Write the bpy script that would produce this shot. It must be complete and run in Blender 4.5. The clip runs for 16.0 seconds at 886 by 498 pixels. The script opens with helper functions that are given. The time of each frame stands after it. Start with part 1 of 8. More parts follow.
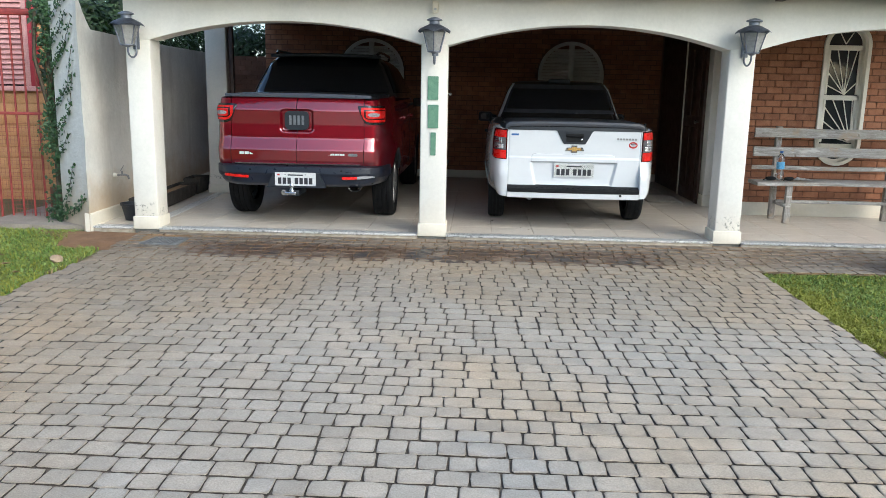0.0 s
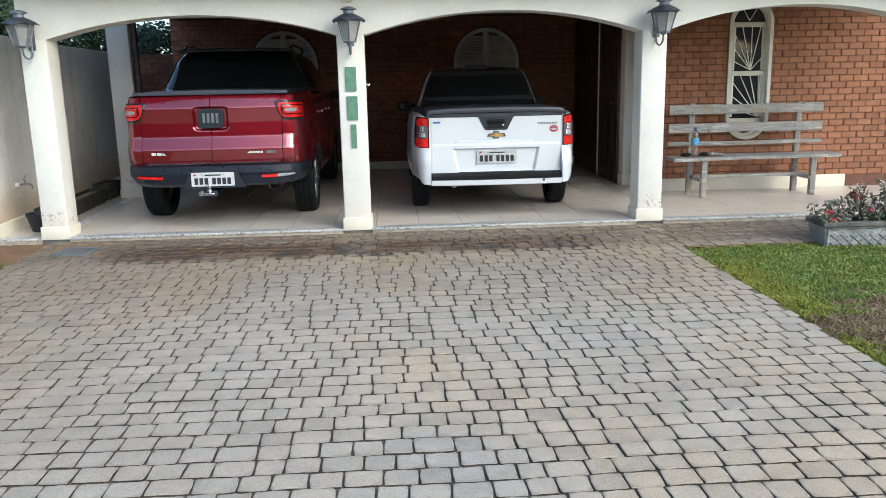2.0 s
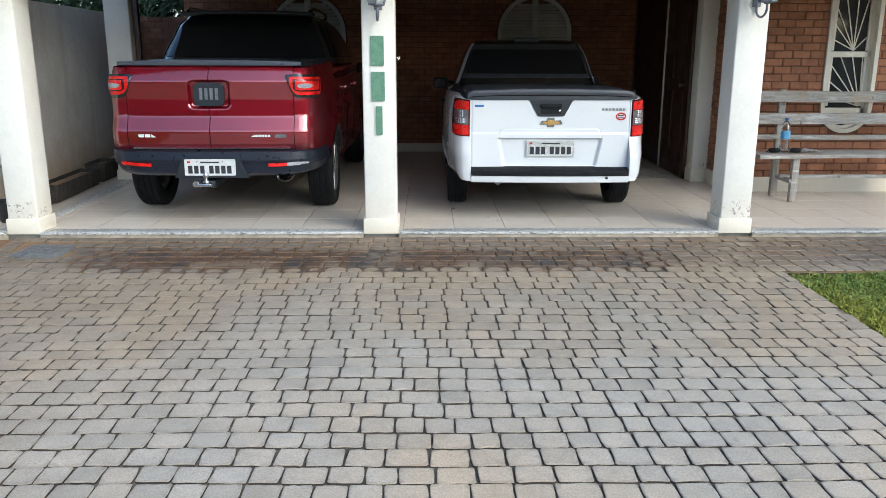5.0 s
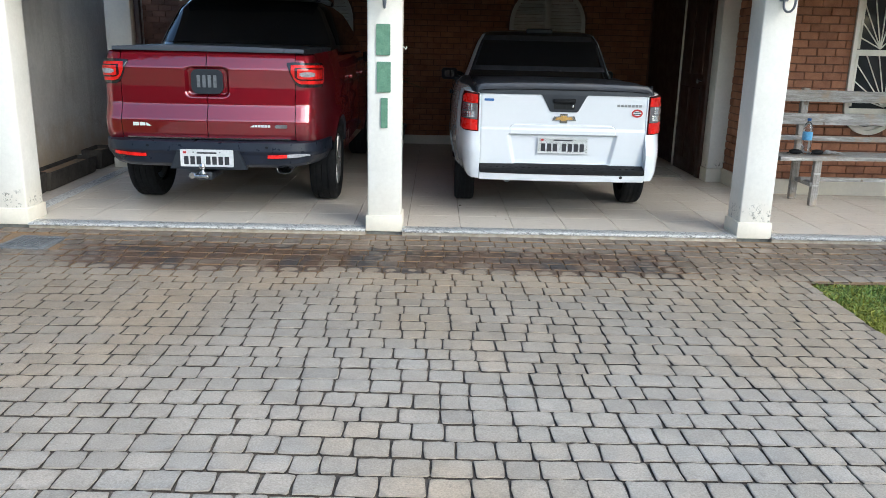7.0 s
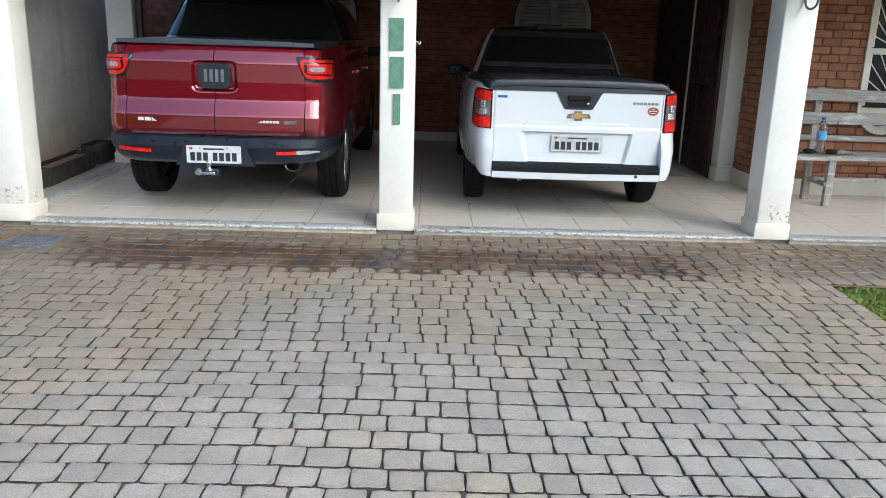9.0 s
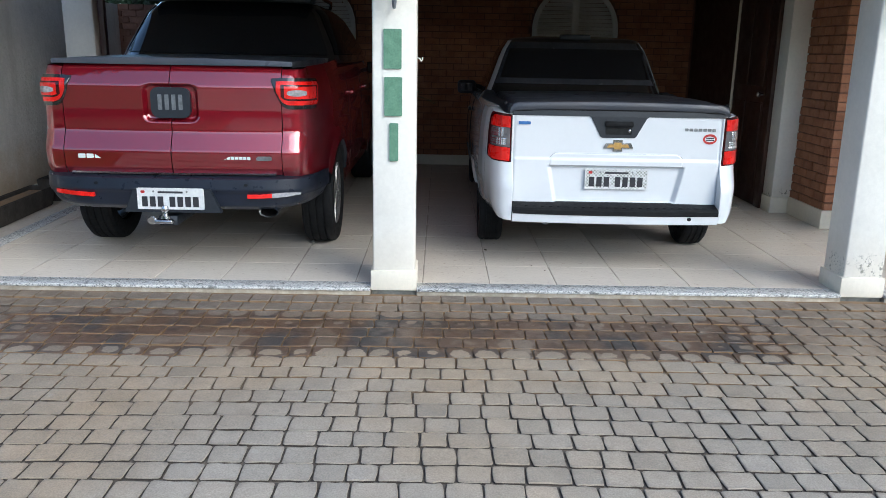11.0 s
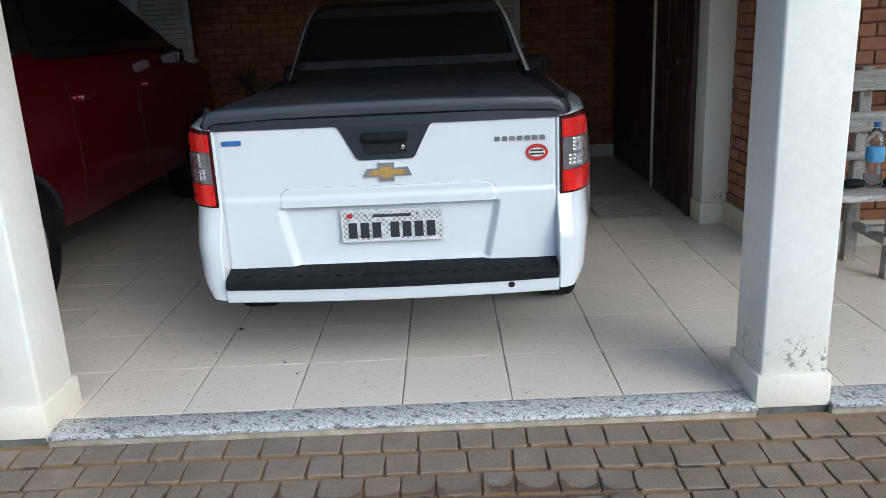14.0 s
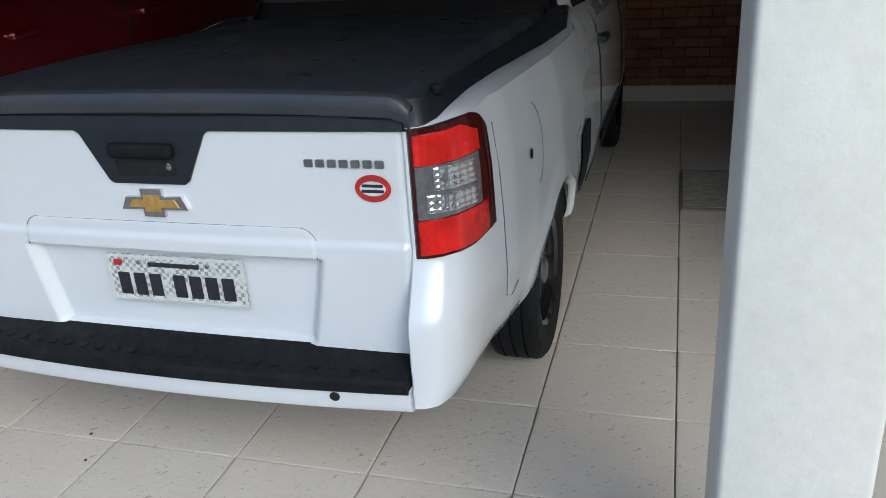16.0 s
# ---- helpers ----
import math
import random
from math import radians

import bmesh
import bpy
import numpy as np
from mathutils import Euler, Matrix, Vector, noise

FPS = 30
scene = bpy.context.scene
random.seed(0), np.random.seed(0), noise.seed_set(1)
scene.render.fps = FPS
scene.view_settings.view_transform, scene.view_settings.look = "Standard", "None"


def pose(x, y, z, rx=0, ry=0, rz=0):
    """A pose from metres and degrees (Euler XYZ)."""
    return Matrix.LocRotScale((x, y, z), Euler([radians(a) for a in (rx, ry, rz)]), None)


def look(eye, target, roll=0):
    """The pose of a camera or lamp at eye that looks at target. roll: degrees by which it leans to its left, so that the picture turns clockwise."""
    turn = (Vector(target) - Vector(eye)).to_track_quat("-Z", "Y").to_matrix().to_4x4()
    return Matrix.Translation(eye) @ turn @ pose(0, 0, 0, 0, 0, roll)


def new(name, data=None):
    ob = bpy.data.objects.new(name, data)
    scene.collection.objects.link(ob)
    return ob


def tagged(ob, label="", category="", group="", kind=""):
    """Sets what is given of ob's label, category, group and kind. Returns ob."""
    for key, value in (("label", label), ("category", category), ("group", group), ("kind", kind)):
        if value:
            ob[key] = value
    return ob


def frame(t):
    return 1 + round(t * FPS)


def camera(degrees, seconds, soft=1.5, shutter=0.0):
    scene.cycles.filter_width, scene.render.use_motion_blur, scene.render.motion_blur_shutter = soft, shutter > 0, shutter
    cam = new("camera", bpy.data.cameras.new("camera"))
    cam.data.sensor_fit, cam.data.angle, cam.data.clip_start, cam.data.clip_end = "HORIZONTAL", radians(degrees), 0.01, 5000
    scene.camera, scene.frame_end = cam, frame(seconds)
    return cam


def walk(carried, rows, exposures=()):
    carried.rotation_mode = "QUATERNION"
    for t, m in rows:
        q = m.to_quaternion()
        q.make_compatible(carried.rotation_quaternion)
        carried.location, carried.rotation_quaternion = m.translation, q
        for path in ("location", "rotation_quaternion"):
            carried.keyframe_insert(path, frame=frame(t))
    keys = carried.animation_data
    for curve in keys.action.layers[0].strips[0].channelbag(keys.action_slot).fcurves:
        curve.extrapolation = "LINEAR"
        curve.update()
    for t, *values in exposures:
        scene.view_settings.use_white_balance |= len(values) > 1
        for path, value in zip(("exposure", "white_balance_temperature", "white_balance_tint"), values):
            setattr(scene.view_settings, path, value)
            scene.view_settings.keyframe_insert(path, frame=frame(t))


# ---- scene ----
cam = camera(58.4, 16.0, 0.75)
PATH = [
    (0, (0.381, -7.483, 1.348), (0.306, -5.523, 0.959), 1.1),
    (0.5, (0.329, -7.474, 1.341), (0.44, -5.517, 0.941), -0.2),
    (1, (0.311, -7.468, 1.341), (0.437, -5.514, 0.936), -0.7),
    (1.5, (0.309, -7.464, 1.344), (0.429, -5.511, 0.932), -0.9),
    (2, (0.334, -7.399, 1.333), (0.452, -5.446, 0.922), -1.2),
    (2.5, (0.424, -7.224, 1.344), (0.496, -5.269, 0.926), -1.0),
    (3, (0.441, -7.056, 1.343), (0.466, -5.107, 0.894), -0.5),
    (3.5, (0.328, -6.818, 1.354), (0.359, -4.87, 0.9), -0.6),
    (6, (0.372, -5.826, 1.36), (0.407, -3.887, 0.871), 0.9),
    (6.5, (0.382, -5.807, 1.365), (0.41, -3.868, 0.876), 1.2),
    (7, (0.356, -5.813, 1.364), (0.381, -3.878, 0.862), 1.3),
    (7.5, (0.301, -5.841, 1.352), (0.33, -3.906, 0.846), 1.3),
    (8, (0.261, -5.852, 1.345), (0.298, -3.919, 0.834), 1.4),
    (10.5, (0.169, -4.893, 1.375), (0.219, -2.959, 0.869), 2.0),
    (11, (0.24, -4.524, 1.379), (0.254, -2.584, 0.892), 1.0),
    (11.5, (0.267, -4.142, 1.345), (0.259, -2.196, 0.884), 1.5),
    (12, (0.36, -3.748, 1.336), (0.358, -1.796, 0.899), 0.4),
    (12.5, (0.601, -3.371, 1.342), (0.566, -1.428, 0.871), 0.4),
    (13, (0.868, -2.974, 1.327), (0.946, -1.032, 0.854), -0.6),
    (13.5, (1.242, -2.75, 1.336), (1.351, -0.819, 0.828), -1.8),
    (14, (1.585, -2.554, 1.356), (1.568, -0.631, 0.806), -2.7),
    (14.5, (1.884, -2.24, 1.353), (1.794, -0.329, 0.768), -2.2),
    (15, (2.23, -1.873, 1.376), (1.981, 0.002, 0.727), -2.8),
    (15.5, (2.442, -1.483, 1.364), (2.026, 0.349, 0.677), -3.5),
    (16, (2.568, -1.123, 1.4), (2.022, 0.645, 0.641), -4.0),
]
walk(cam, [(t, look(eye, target, roll)) for t, eye, target, roll in PATH],
     [(0, 0.98, 5800, 3), (3.5, 0.99, 5760, 3), (6, 1.0, 5660, 3), (8, 1.02, 5640, 3), (10.5, 0.97, 5560, 4), (12, 0.96, 5360, 5), (13, 0.97, 5420, 5), (14, 0.74, 5420, 4), (16, 0.55, 5460, 4)])


# ---- world and light ----
world = bpy.data.worlds.new("sky")
scene.world = world
world.use_nodes = True
wn = world.node_tree.nodes
sky = wn.new("ShaderNodeTexSky")
sky.sky_type, sky.sun_disc = "NISHITA", False
sky.sun_elevation, sky.sun_rotation = radians(32), radians(138)
sky.air_density, sky.dust_density = 1.0, 2.5
wn["Background"].inputs["Strength"].default_value = 0.15
world.node_tree.links.new(sky.outputs[0], wn["Background"].inputs[0])
sun = new("sun", bpy.data.lights.new("sun", "SUN"))
sun.data.energy, sun.data.angle, sun.data.color = 0.75, radians(54), (1.0, 0.985, 0.965)
sun.matrix_world = look((9.3, -10.3, 8.7), (0, 0, 0))


# ---- materials ----
def ramp(nt, fac, stops):
    r = nt.nodes.new("ShaderNodeValToRGB")
    e = r.color_ramp.elements
    while len(e) < len(stops):
        e.new(0.5)
    for el, (p, c) in zip(e, stops):
        el.position, el.color = p, (*c, 1)
    nt.links.new(fac, r.inputs[0])
    return r.outputs[0]


def noise_of(nt, vec, scale, detail=4.0, rough=0.55, stretch=None):
    n = nt.nodes.new("ShaderNodeTexNoise")
    n.inputs["Scale"].default_value, n.inputs["Detail"].default_value, n.inputs["Roughness"].default_value = scale, detail, rough
    if stretch:
        m = nt.nodes.new("ShaderNodeMapping")
        m.inputs["Scale"].default_value = stretch
        nt.links.new(vec, m.inputs[0])
        vec = m.outputs[0]
    nt.links.new(vec, n.inputs["Vector"])
    return n.outputs["Fac"]


def mix(nt, fac, a, b, mode="MIX"):
    m = nt.nodes.new("ShaderNodeMix")
    m.data_type, m.blend_type = "RGBA", mode
    for sock, v in ((m.inputs[0], fac), (m.inputs[6], a), (m.inputs[7], b)):
        if isinstance(v, (int, float)):
            sock.default_value = v
        elif isinstance(v, tuple):
            sock.default_value = (*v, 1)
        else:
            nt.links.new(v, sock)
    return m.outputs[2]


def arith(nt, op, a, b=0.0, c=None):
    m = nt.nodes.new("ShaderNodeMath")
    m.operation = op
    for k, v in enumerate((a, b) if c is None else (a, b, c)):
        if isinstance(v, (int, float)):
            m.inputs[k].default_value = v
        else:
            nt.links.new(v, m.inputs[k])
    return m.outputs[0]


def smooth(nt, v, lo, hi):
    m = nt.nodes.new("ShaderNodeMapRange")
    m.interpolation_type = "SMOOTHSTEP"
    m.inputs[1].default_value, m.inputs[2].default_value = lo, hi
    nt.links.new(v, m.inputs[0])
    return m.outputs[0]


def surface(name, dark, light, scale=6.0, rough=0.6, grain=60.0, bump=0.0, bump_scale=80.0, metallic=0.0, coat=0.0, vary="", spread=0.25,
            stretch=None, grain_amount=0.15, rough_vary=0.1, spec=0.5, extra=None):
    """A procedural surface: two tones by large noise, a fine grain, relief, and a change of tone from piece to piece."""
    m = bpy.data.materials.new(name)
    m.use_nodes = True
    nt = m.node_tree
    b = nt.nodes["Principled BSDF"]
    geo = nt.nodes.new("ShaderNodeNewGeometry")
    pos = geo.outputs["Position"]
    col = ramp(nt, noise_of(nt, pos, scale, 5.0, 0.6, stretch), [(0.3, dark), (0.7, light)])
    fine = noise_of(nt, pos, grain, 3.0, 0.6, stretch)
    g = ramp(nt, fine, [(0.25, (1 - grain_amount * 2,) * 3), (0.75, (1 + 0 * grain_amount,) * 3)])
    col = mix(nt, 1.0, col, g, "MULTIPLY")
    if vary:
        if vary == "object":
            o = nt.nodes.new("ShaderNodeObjectInfo")
            rnd = o.outputs["Random"]
        else:
            rnd = geo.outputs["Random Per Island"]
        tone = ramp(nt, rnd, [(0.0, (1 - spread * 1.3, 1 - spread * 1.35, 1 - spread * 1.4)), (0.35, (1 - spread * 0.5,) * 3),
                              (0.7, (1.0, 0.97, 0.94)), (1.0, (1 - spread * 0.25, 1 - spread * 0.2, 1 - spread * 0.1))])
        col = mix(nt, 1.0, col, tone, "MULTIPLY")
    if extra:
        col = extra(nt, pos, col, b)
    wet = None
    if type(col) is tuple:
        col, wet = col
    nt.links.new(col, b.inputs["Base Color"])
    r = smooth(nt, noise_of(nt, pos, scale * 2.3, 3.0), 0.2, 0.8)
    rr = arith(nt, "MULTIPLY_ADD", r, 2 * rough_vary, rough - rough_vary)
    if wet is not None:
        rr = arith(nt, "MULTIPLY", rr, arith(nt, "MULTIPLY_ADD", wet, -0.55, 1.0))
    nt.links.new(rr, b.inputs["Roughness"])
    b.inputs["Metallic"].default_value = metallic
    b.inputs["Specular IOR Level"].default_value = spec
    b.inputs["Coat Weight"].default_value = coat
    b.inputs["Coat Roughness"].default_value = 0.04
    if bump:
        bp = nt.nodes.new("ShaderNodeBump")
        bp.inputs["Strength"].default_value = 1.0
        bp.inputs["Distance"].default_value = bump
        nt.links.new(noise_of(nt, pos, bump_scale, 4.0, 0.6, stretch), bp.inputs["Height"])
        nt.links.new(bp.outputs[0], b.inputs["Normal"])
    return m


def glass(name, tint, rough=0.02):
    m = bpy.data.materials.new(name)
    m.use_nodes = True
    b = m.node_tree.nodes["Principled BSDF"]
    b.inputs["Base Color"].default_value = (*tint, 1)
    b.inputs["Transmission Weight"].default_value = 1.0
    b.inputs["Roughness"].default_value = rough
    b.inputs["IOR"].default_value = 1.45
    return m


def wet_band(nt, pos, col, b):
    """Damp, mossy soiling of the stones in a ragged band before the threshold; tones darken towards the house and the
    left; tan tints and pale marks elsewhere.
    """
    xyz = nt.nodes.new("ShaderNodeSeparateXYZ")
    nt.links.new(pos, xyz.inputs[0])
    at = nt.nodes.new("ShaderNodeAttribute")
    at.attribute_name = "spot"
    own = nt.nodes.new("ShaderNodeSeparateXYZ")
    nt.links.new(at.outputs["Vector"], own.inputs[0])
    ax, ay = (arith(nt, "ABSOLUTE", own.outputs[k], 0.0) for k in (0, 1))
    # 0 in the middle of a stone, 1 at its edge
    rim = arith(nt, "POWER", arith(nt, "ADD", arith(nt, "POWER", ax, 3.0), arith(nt, "POWER", ay, 3.0)), 0.333)
    rag = arith(nt, "MULTIPLY_ADD", noise_of(nt, pos, 38.0, 3.0, 0.6), 0.5, arith(nt, "ADD", rim, -0.25))
    wob = arith(nt, "MULTIPLY_ADD", noise_of(nt, pos, 5.0, 3.0, 0.6), 0.22, -0.11)
    slow = arith(nt, "MULTIPLY_ADD", noise_of(nt, pos, 1.1, 2.0), 0.24, -0.12)
    y = arith(nt, "ADD", arith(nt, "ADD", xyz.outputs[1], wob), slow)
    # wettest between 0.45 and 0.75 m before the threshold; further out only the edges of the stones stay wet
    into = arith(nt, "MINIMUM", arith(nt, "MULTIPLY_ADD", y, 1.0, 0.90), arith(nt, "MULTIPLY_ADD", y, -1.0, -0.34))
    side = arith(nt, "ADD", 2.1, arith(nt, "MULTIPLY", arith(nt, "ABSOLUTE", arith(nt, "ADD", xyz.outputs[0], 0.05), 0.0), -1.0))
    into = arith(nt, "MINIMUM", into, arith(nt, "MULTIPLY", side, 0.3))
    deep = smooth(nt, arith(nt, "MULTIPLY_ADD", rag, 0.16, into), 0.135, 0.155)
    # single stones that have dried
    dried = smooth(nt, noise_of(nt, pos, 3.4, 2.0, 0.4), 0.60, 0.63)
    m = arith(nt, "MULTIPLY", deep, arith(nt, "MULTIPLY_ADD", dried, -0.55, 1.0))
    # grime of the rows between the band and the threshold; further out, darker towards the house
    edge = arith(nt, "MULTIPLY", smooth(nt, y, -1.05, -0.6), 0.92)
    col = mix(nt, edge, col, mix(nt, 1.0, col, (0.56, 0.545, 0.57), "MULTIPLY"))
    darker = arith(nt, "MULTIPLY", smooth(nt, y, -3.2, -1.3), 0.75)
    col = mix(nt, darker, col, mix(nt, 1.0, col, (0.64, 0.625, 0.60), "MULTIPLY"))
    # browner and darker towards the left side of the drive, with ragged limits
    brown = arith(nt, "ADD", arith(nt, "MULTIPLY", xyz.outputs[0], -1.0), arith(nt, "MULTIPLY_ADD", noise_of(nt, pos, 1.3, 3.0), 2.4, -1.2))
    brown = arith(nt, "MULTIPLY", smooth(nt, brown, 0.0, 2.2), 0.8)
    col = mix(nt, brown, col, mix(nt, 1.0, col, (0.80, 0.745, 0.66), "MULTIPLY"))
    tan = arith(nt, "MULTIPLY", smooth(nt, noise_of(nt, pos, 0.55, 3.0), 0.40, 0.64), 0.8)
    col = mix(nt, tan, col, mix(nt, 1.0, col, (1.12, 1.0, 0.84), "MULTIPLY"))
    blue = arith(nt, "MULTIPLY", smooth(nt, noise_of(nt, pos, 2.6, 2.0), 0.58, 0.7), 0.35)
    col = mix(nt, blue, col, mix(nt, 1.0, col, (0.80, 0.86, 0.94), "MULTIPLY"))
    # earth worked in from the joints, small pale dust and dark pits
    soil = smooth(nt, rag, 0.84, 1.06)
    col = mix(nt, arith(nt, "MULTIPLY", soil, 0.4), col, (0.21, 0.172, 0.13))
    dust = smooth(nt, noise_of(nt, pos, 16.0, 6.0, 0.7), 0.62, 0.70)
    col = mix(nt, arith(nt, "MULTIPLY", dust, 0.3), col, (0.50, 0.45, 0.37))
    pits = smooth(nt, noise_of(nt, pos, 32.0, 5.0, 0.75), 0.60, 0.68)
    col = mix(nt, arith(nt, "MULTIPLY", pits, 0.3), col, (0.13, 0.115, 0.095))
    wet = mix(nt, smooth(nt, noise_of(nt, pos, 3.5), 0.36, 0.54), (0.052, 0.044, 0.038), (0.105, 0.062, 0.036))
    film = arith(nt, "MULTIPLY", edge, smooth(nt, noise_of(nt, pos, 7.0, 3.0), 0.35, 0.6))
    return mix(nt, arith(nt, "MULTIPLY", m, 0.95), col, wet), film


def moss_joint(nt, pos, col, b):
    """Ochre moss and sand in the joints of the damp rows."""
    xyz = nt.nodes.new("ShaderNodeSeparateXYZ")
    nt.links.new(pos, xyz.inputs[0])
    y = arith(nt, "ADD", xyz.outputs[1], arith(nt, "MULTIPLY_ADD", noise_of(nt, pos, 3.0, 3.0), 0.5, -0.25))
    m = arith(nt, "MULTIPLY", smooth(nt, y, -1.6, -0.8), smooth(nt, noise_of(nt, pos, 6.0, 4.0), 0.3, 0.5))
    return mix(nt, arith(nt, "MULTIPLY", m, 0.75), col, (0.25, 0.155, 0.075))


def plaster_dirt(nt, pos, col, b):
    """Splash dirt and mouldy flaking patches low on the plaster."""
    xyz = nt.nodes.new("ShaderNodeSeparateXYZ")
    nt.links.new(pos, xyz.inputs[0])
    low = arith(nt, "SUBTRACT", 1.0, smooth(nt, arith(nt, "MULTIPLY_ADD", noise_of(nt, pos, 5.0), 0.3, arith(nt, "ADD", xyz.outputs[2], -0.15)), 0.12, 0.42))
    col = mix(nt, arith(nt, "MULTIPLY", low, 0.25), col, (0.66, 0.55, 0.38))
    spots = smooth(nt, noise_of(nt, pos, 42.0, 6.0, 0.75), 0.53, 0.60)
    band = arith(nt, "MULTIPLY", smooth(nt, xyz.outputs[2], 0.095, 0.12), arith(nt, "SUBTRACT", 1.0, smooth(nt, xyz.outputs[2], 0.20, 0.27)))
    band = arith(nt, "MULTIPLY", band, smooth(nt, noise_of(nt, pos, 6.5), 0.44, 0.54))
    band = arith(nt, "MULTIPLY", band, smooth(nt, arith(nt, "ABSOLUTE", xyz.outputs[0], 0.0), 0.3, 0.6))
    return mix(nt, arith(nt, "MULTIPLY", arith(nt, "MULTIPLY", spots, band), 0.85), col, (0.17, 0.17, 0.13))


def rough_dirt(nt, pos, col, b):
    """Earth splashed up the foot of the wall, with runs and grey weathering above."""
    xyz = nt.nodes.new("ShaderNodeSeparateXYZ")
    nt.links.new(pos, xyz.inputs[0])
    low = arith(nt, "SUBTRACT", 1.0, smooth(nt, arith(nt, "MULTIPLY_ADD", noise_of(nt, pos, 2.6, 5.0, 0.7), 0.7, arith(nt, "ADD", xyz.outputs[2], -0.35)), 0.1, 0.6))
    col = mix(nt, arith(nt, "MULTIPLY", low, 0.7), col, (0.47, 0.33, 0.17))
    runs = smooth(nt, noise_of(nt, pos, 5.0, 4.0, 0.6, (1, 1, 0.16)), 0.5, 0.68)
    return mix(nt, arith(nt, "MULTIPLY", runs, 0.28), col, (0.42, 0.39, 0.33))


def tile_marks(nt, pos, col, b):
    """Shallow scratches and specks in the glazed tile, with a dusty tan film."""
    for scale, turn, keep in ((46.0, -0.75, 0.645), (70.0, -0.6, 0.65), (110.0, -0.7, 0.66)):
        mp = nt.nodes.new("ShaderNodeMapping")
        mp.inputs["Rotation"].default_value = (0, 0, turn)
        nt.links.new(pos, mp.inputs[0])
        s = smooth(nt, noise_of(nt, mp.outputs[0], scale, 3.0, 0.6, (0.42, 1, 1)), keep, keep + 0.04)
        col = mix(nt, arith(nt, "MULTIPLY", s, 0.6), col, (0.33, 0.265, 0.20))
    return mix(nt, arith(nt, "MULTIPLY", smooth(nt, noise_of(nt, pos, 0.9, 2.0), 0.35, 0.75), 0.2), col, (0.62, 0.55, 0.45))


def granite_flecks(nt, pos, col, b):
    v = nt.nodes.new("ShaderNodeTexVoronoi")
    v.inputs["Scale"].default_value = 150.0
    nt.links.new(pos, v.inputs["Vector"])
    bw = nt.nodes.new("ShaderNodeRGBToBW")
    nt.links.new(v.outputs["Color"], bw.inputs[0])
    mp = nt.nodes.new("ShaderNodeMapping")
    mp.inputs["Rotation"].default_value = (0, 0, 0.5)
    nt.links.new(pos, mp.inputs[0])
    vein = smooth(nt, noise_of(nt, mp.outputs[0], 34.0, 4.0, 0.65, (0.5, 1, 1)), 0.56, 0.62)
    col = mix(nt, 0.75, col, ramp(nt, bw.outputs[0], [(0.1, (0.08, 0.08, 0.08)), (0.3, (0.38, 0.38, 0.37)), (0.5, (0.58, 0.57, 0.54)), (0.9, (0.70, 0.68, 0.64))]))
    return mix(nt, arith(nt, "MULTIPLY", vein, 0.8), col, (0.10, 0.10, 0.09))


def lens_ribs(nt, pos, col, b):
    """Fine moulded ribs of a lamp lens, and the bulb's glow painted as patches left brighter than the rest."""
    xyz = nt.nodes.new("ShaderNodeSeparateXYZ")
    nt.links.new(pos, xyz.inputs[0])
    rib = arith(nt, "SINE", arith(nt, "MULTIPLY", arith(nt, "ADD", xyz.outputs[0], arith(nt, "MULTIPLY", xyz.outputs[1], -0.8)), 520.0), 0.0)
    col = mix(nt, arith(nt, "MULTIPLY_ADD", rib, 0.10, 0.10), col, mix(nt, 1.0, col, (0.5, 0.35, 0.35), "MULTIPLY"))
    # noise leaves some of the red undarkened, as a painted bulb glow
    bowl = smooth(nt, noise_of(nt, pos, 9.0, 1.0, 0.4), 0.42, 0.62)
    return mix(nt, arith(nt, "MULTIPLY", bowl, 0.5), col, mix(nt, 1.0, col, (0.45, 0.3, 0.3), "MULTIPLY"))


def wood_wear(nt, pos, col, b):
    """Tan unweathered patches, bleached streaks, and dark knots in old boards."""
    tan = smooth(nt, noise_of(nt, pos, 2.6, 4.0, 0.65), 0.54, 0.66)
    col = mix(nt, arith(nt, "MULTIPLY", tan, 0.6), col, (0.40, 0.29, 0.18))
    pale = smooth(nt, noise_of(nt, pos, 4.0, 4.0, 0.6, (1, 6, 6)), 0.58, 0.68)
    col = mix(nt, arith(nt, "MULTIPLY", pale, 0.5), col, (0.68, 0.67, 0.64))
    knot = smooth(nt, noise_of(nt, pos, 11.0, 2.0, 0.4), 0.70, 0.75)
    return mix(nt, arith(nt, "MULTIPLY", knot, 0.7), col, (0.13, 0.085, 0.05))


def plate_film(nt, pos, col, b):
    """Small bright and dull squares in the reflective film of a number plate."""
    ch = nt.nodes.new("ShaderNodeTexChecker")
    ch.inputs["Scale"].default_value = 95.0
    nt.links.new(pos, ch.inputs["Vector"])
    m = arith(nt, "MULTIPLY", ch.outputs["Fac"], smooth(nt, noise_of(nt, pos, 24.0, 2.0), 0.40, 0.58))
    return mix(nt, m, col, (0.30, 0.31, 0.27))


def vinyl_dust(nt, pos, col, b):
    """Thin tan dust and a few wiped smudges on the vinyl."""
    d = smooth(nt, noise_of(nt, pos, 2.2, 4.0), 0.4, 0.7)
    col = mix(nt, arith(nt, "MULTIPLY_ADD", d, 0.35, 0.12), col, (0.068, 0.057, 0.052))
    return mix(nt, arith(nt, "MULTIPLY", smooth(nt, noise_of(nt, pos, 11.0, 4.0), 0.66, 0.72), 0.5), col, (0.006, 0.006, 0.007))


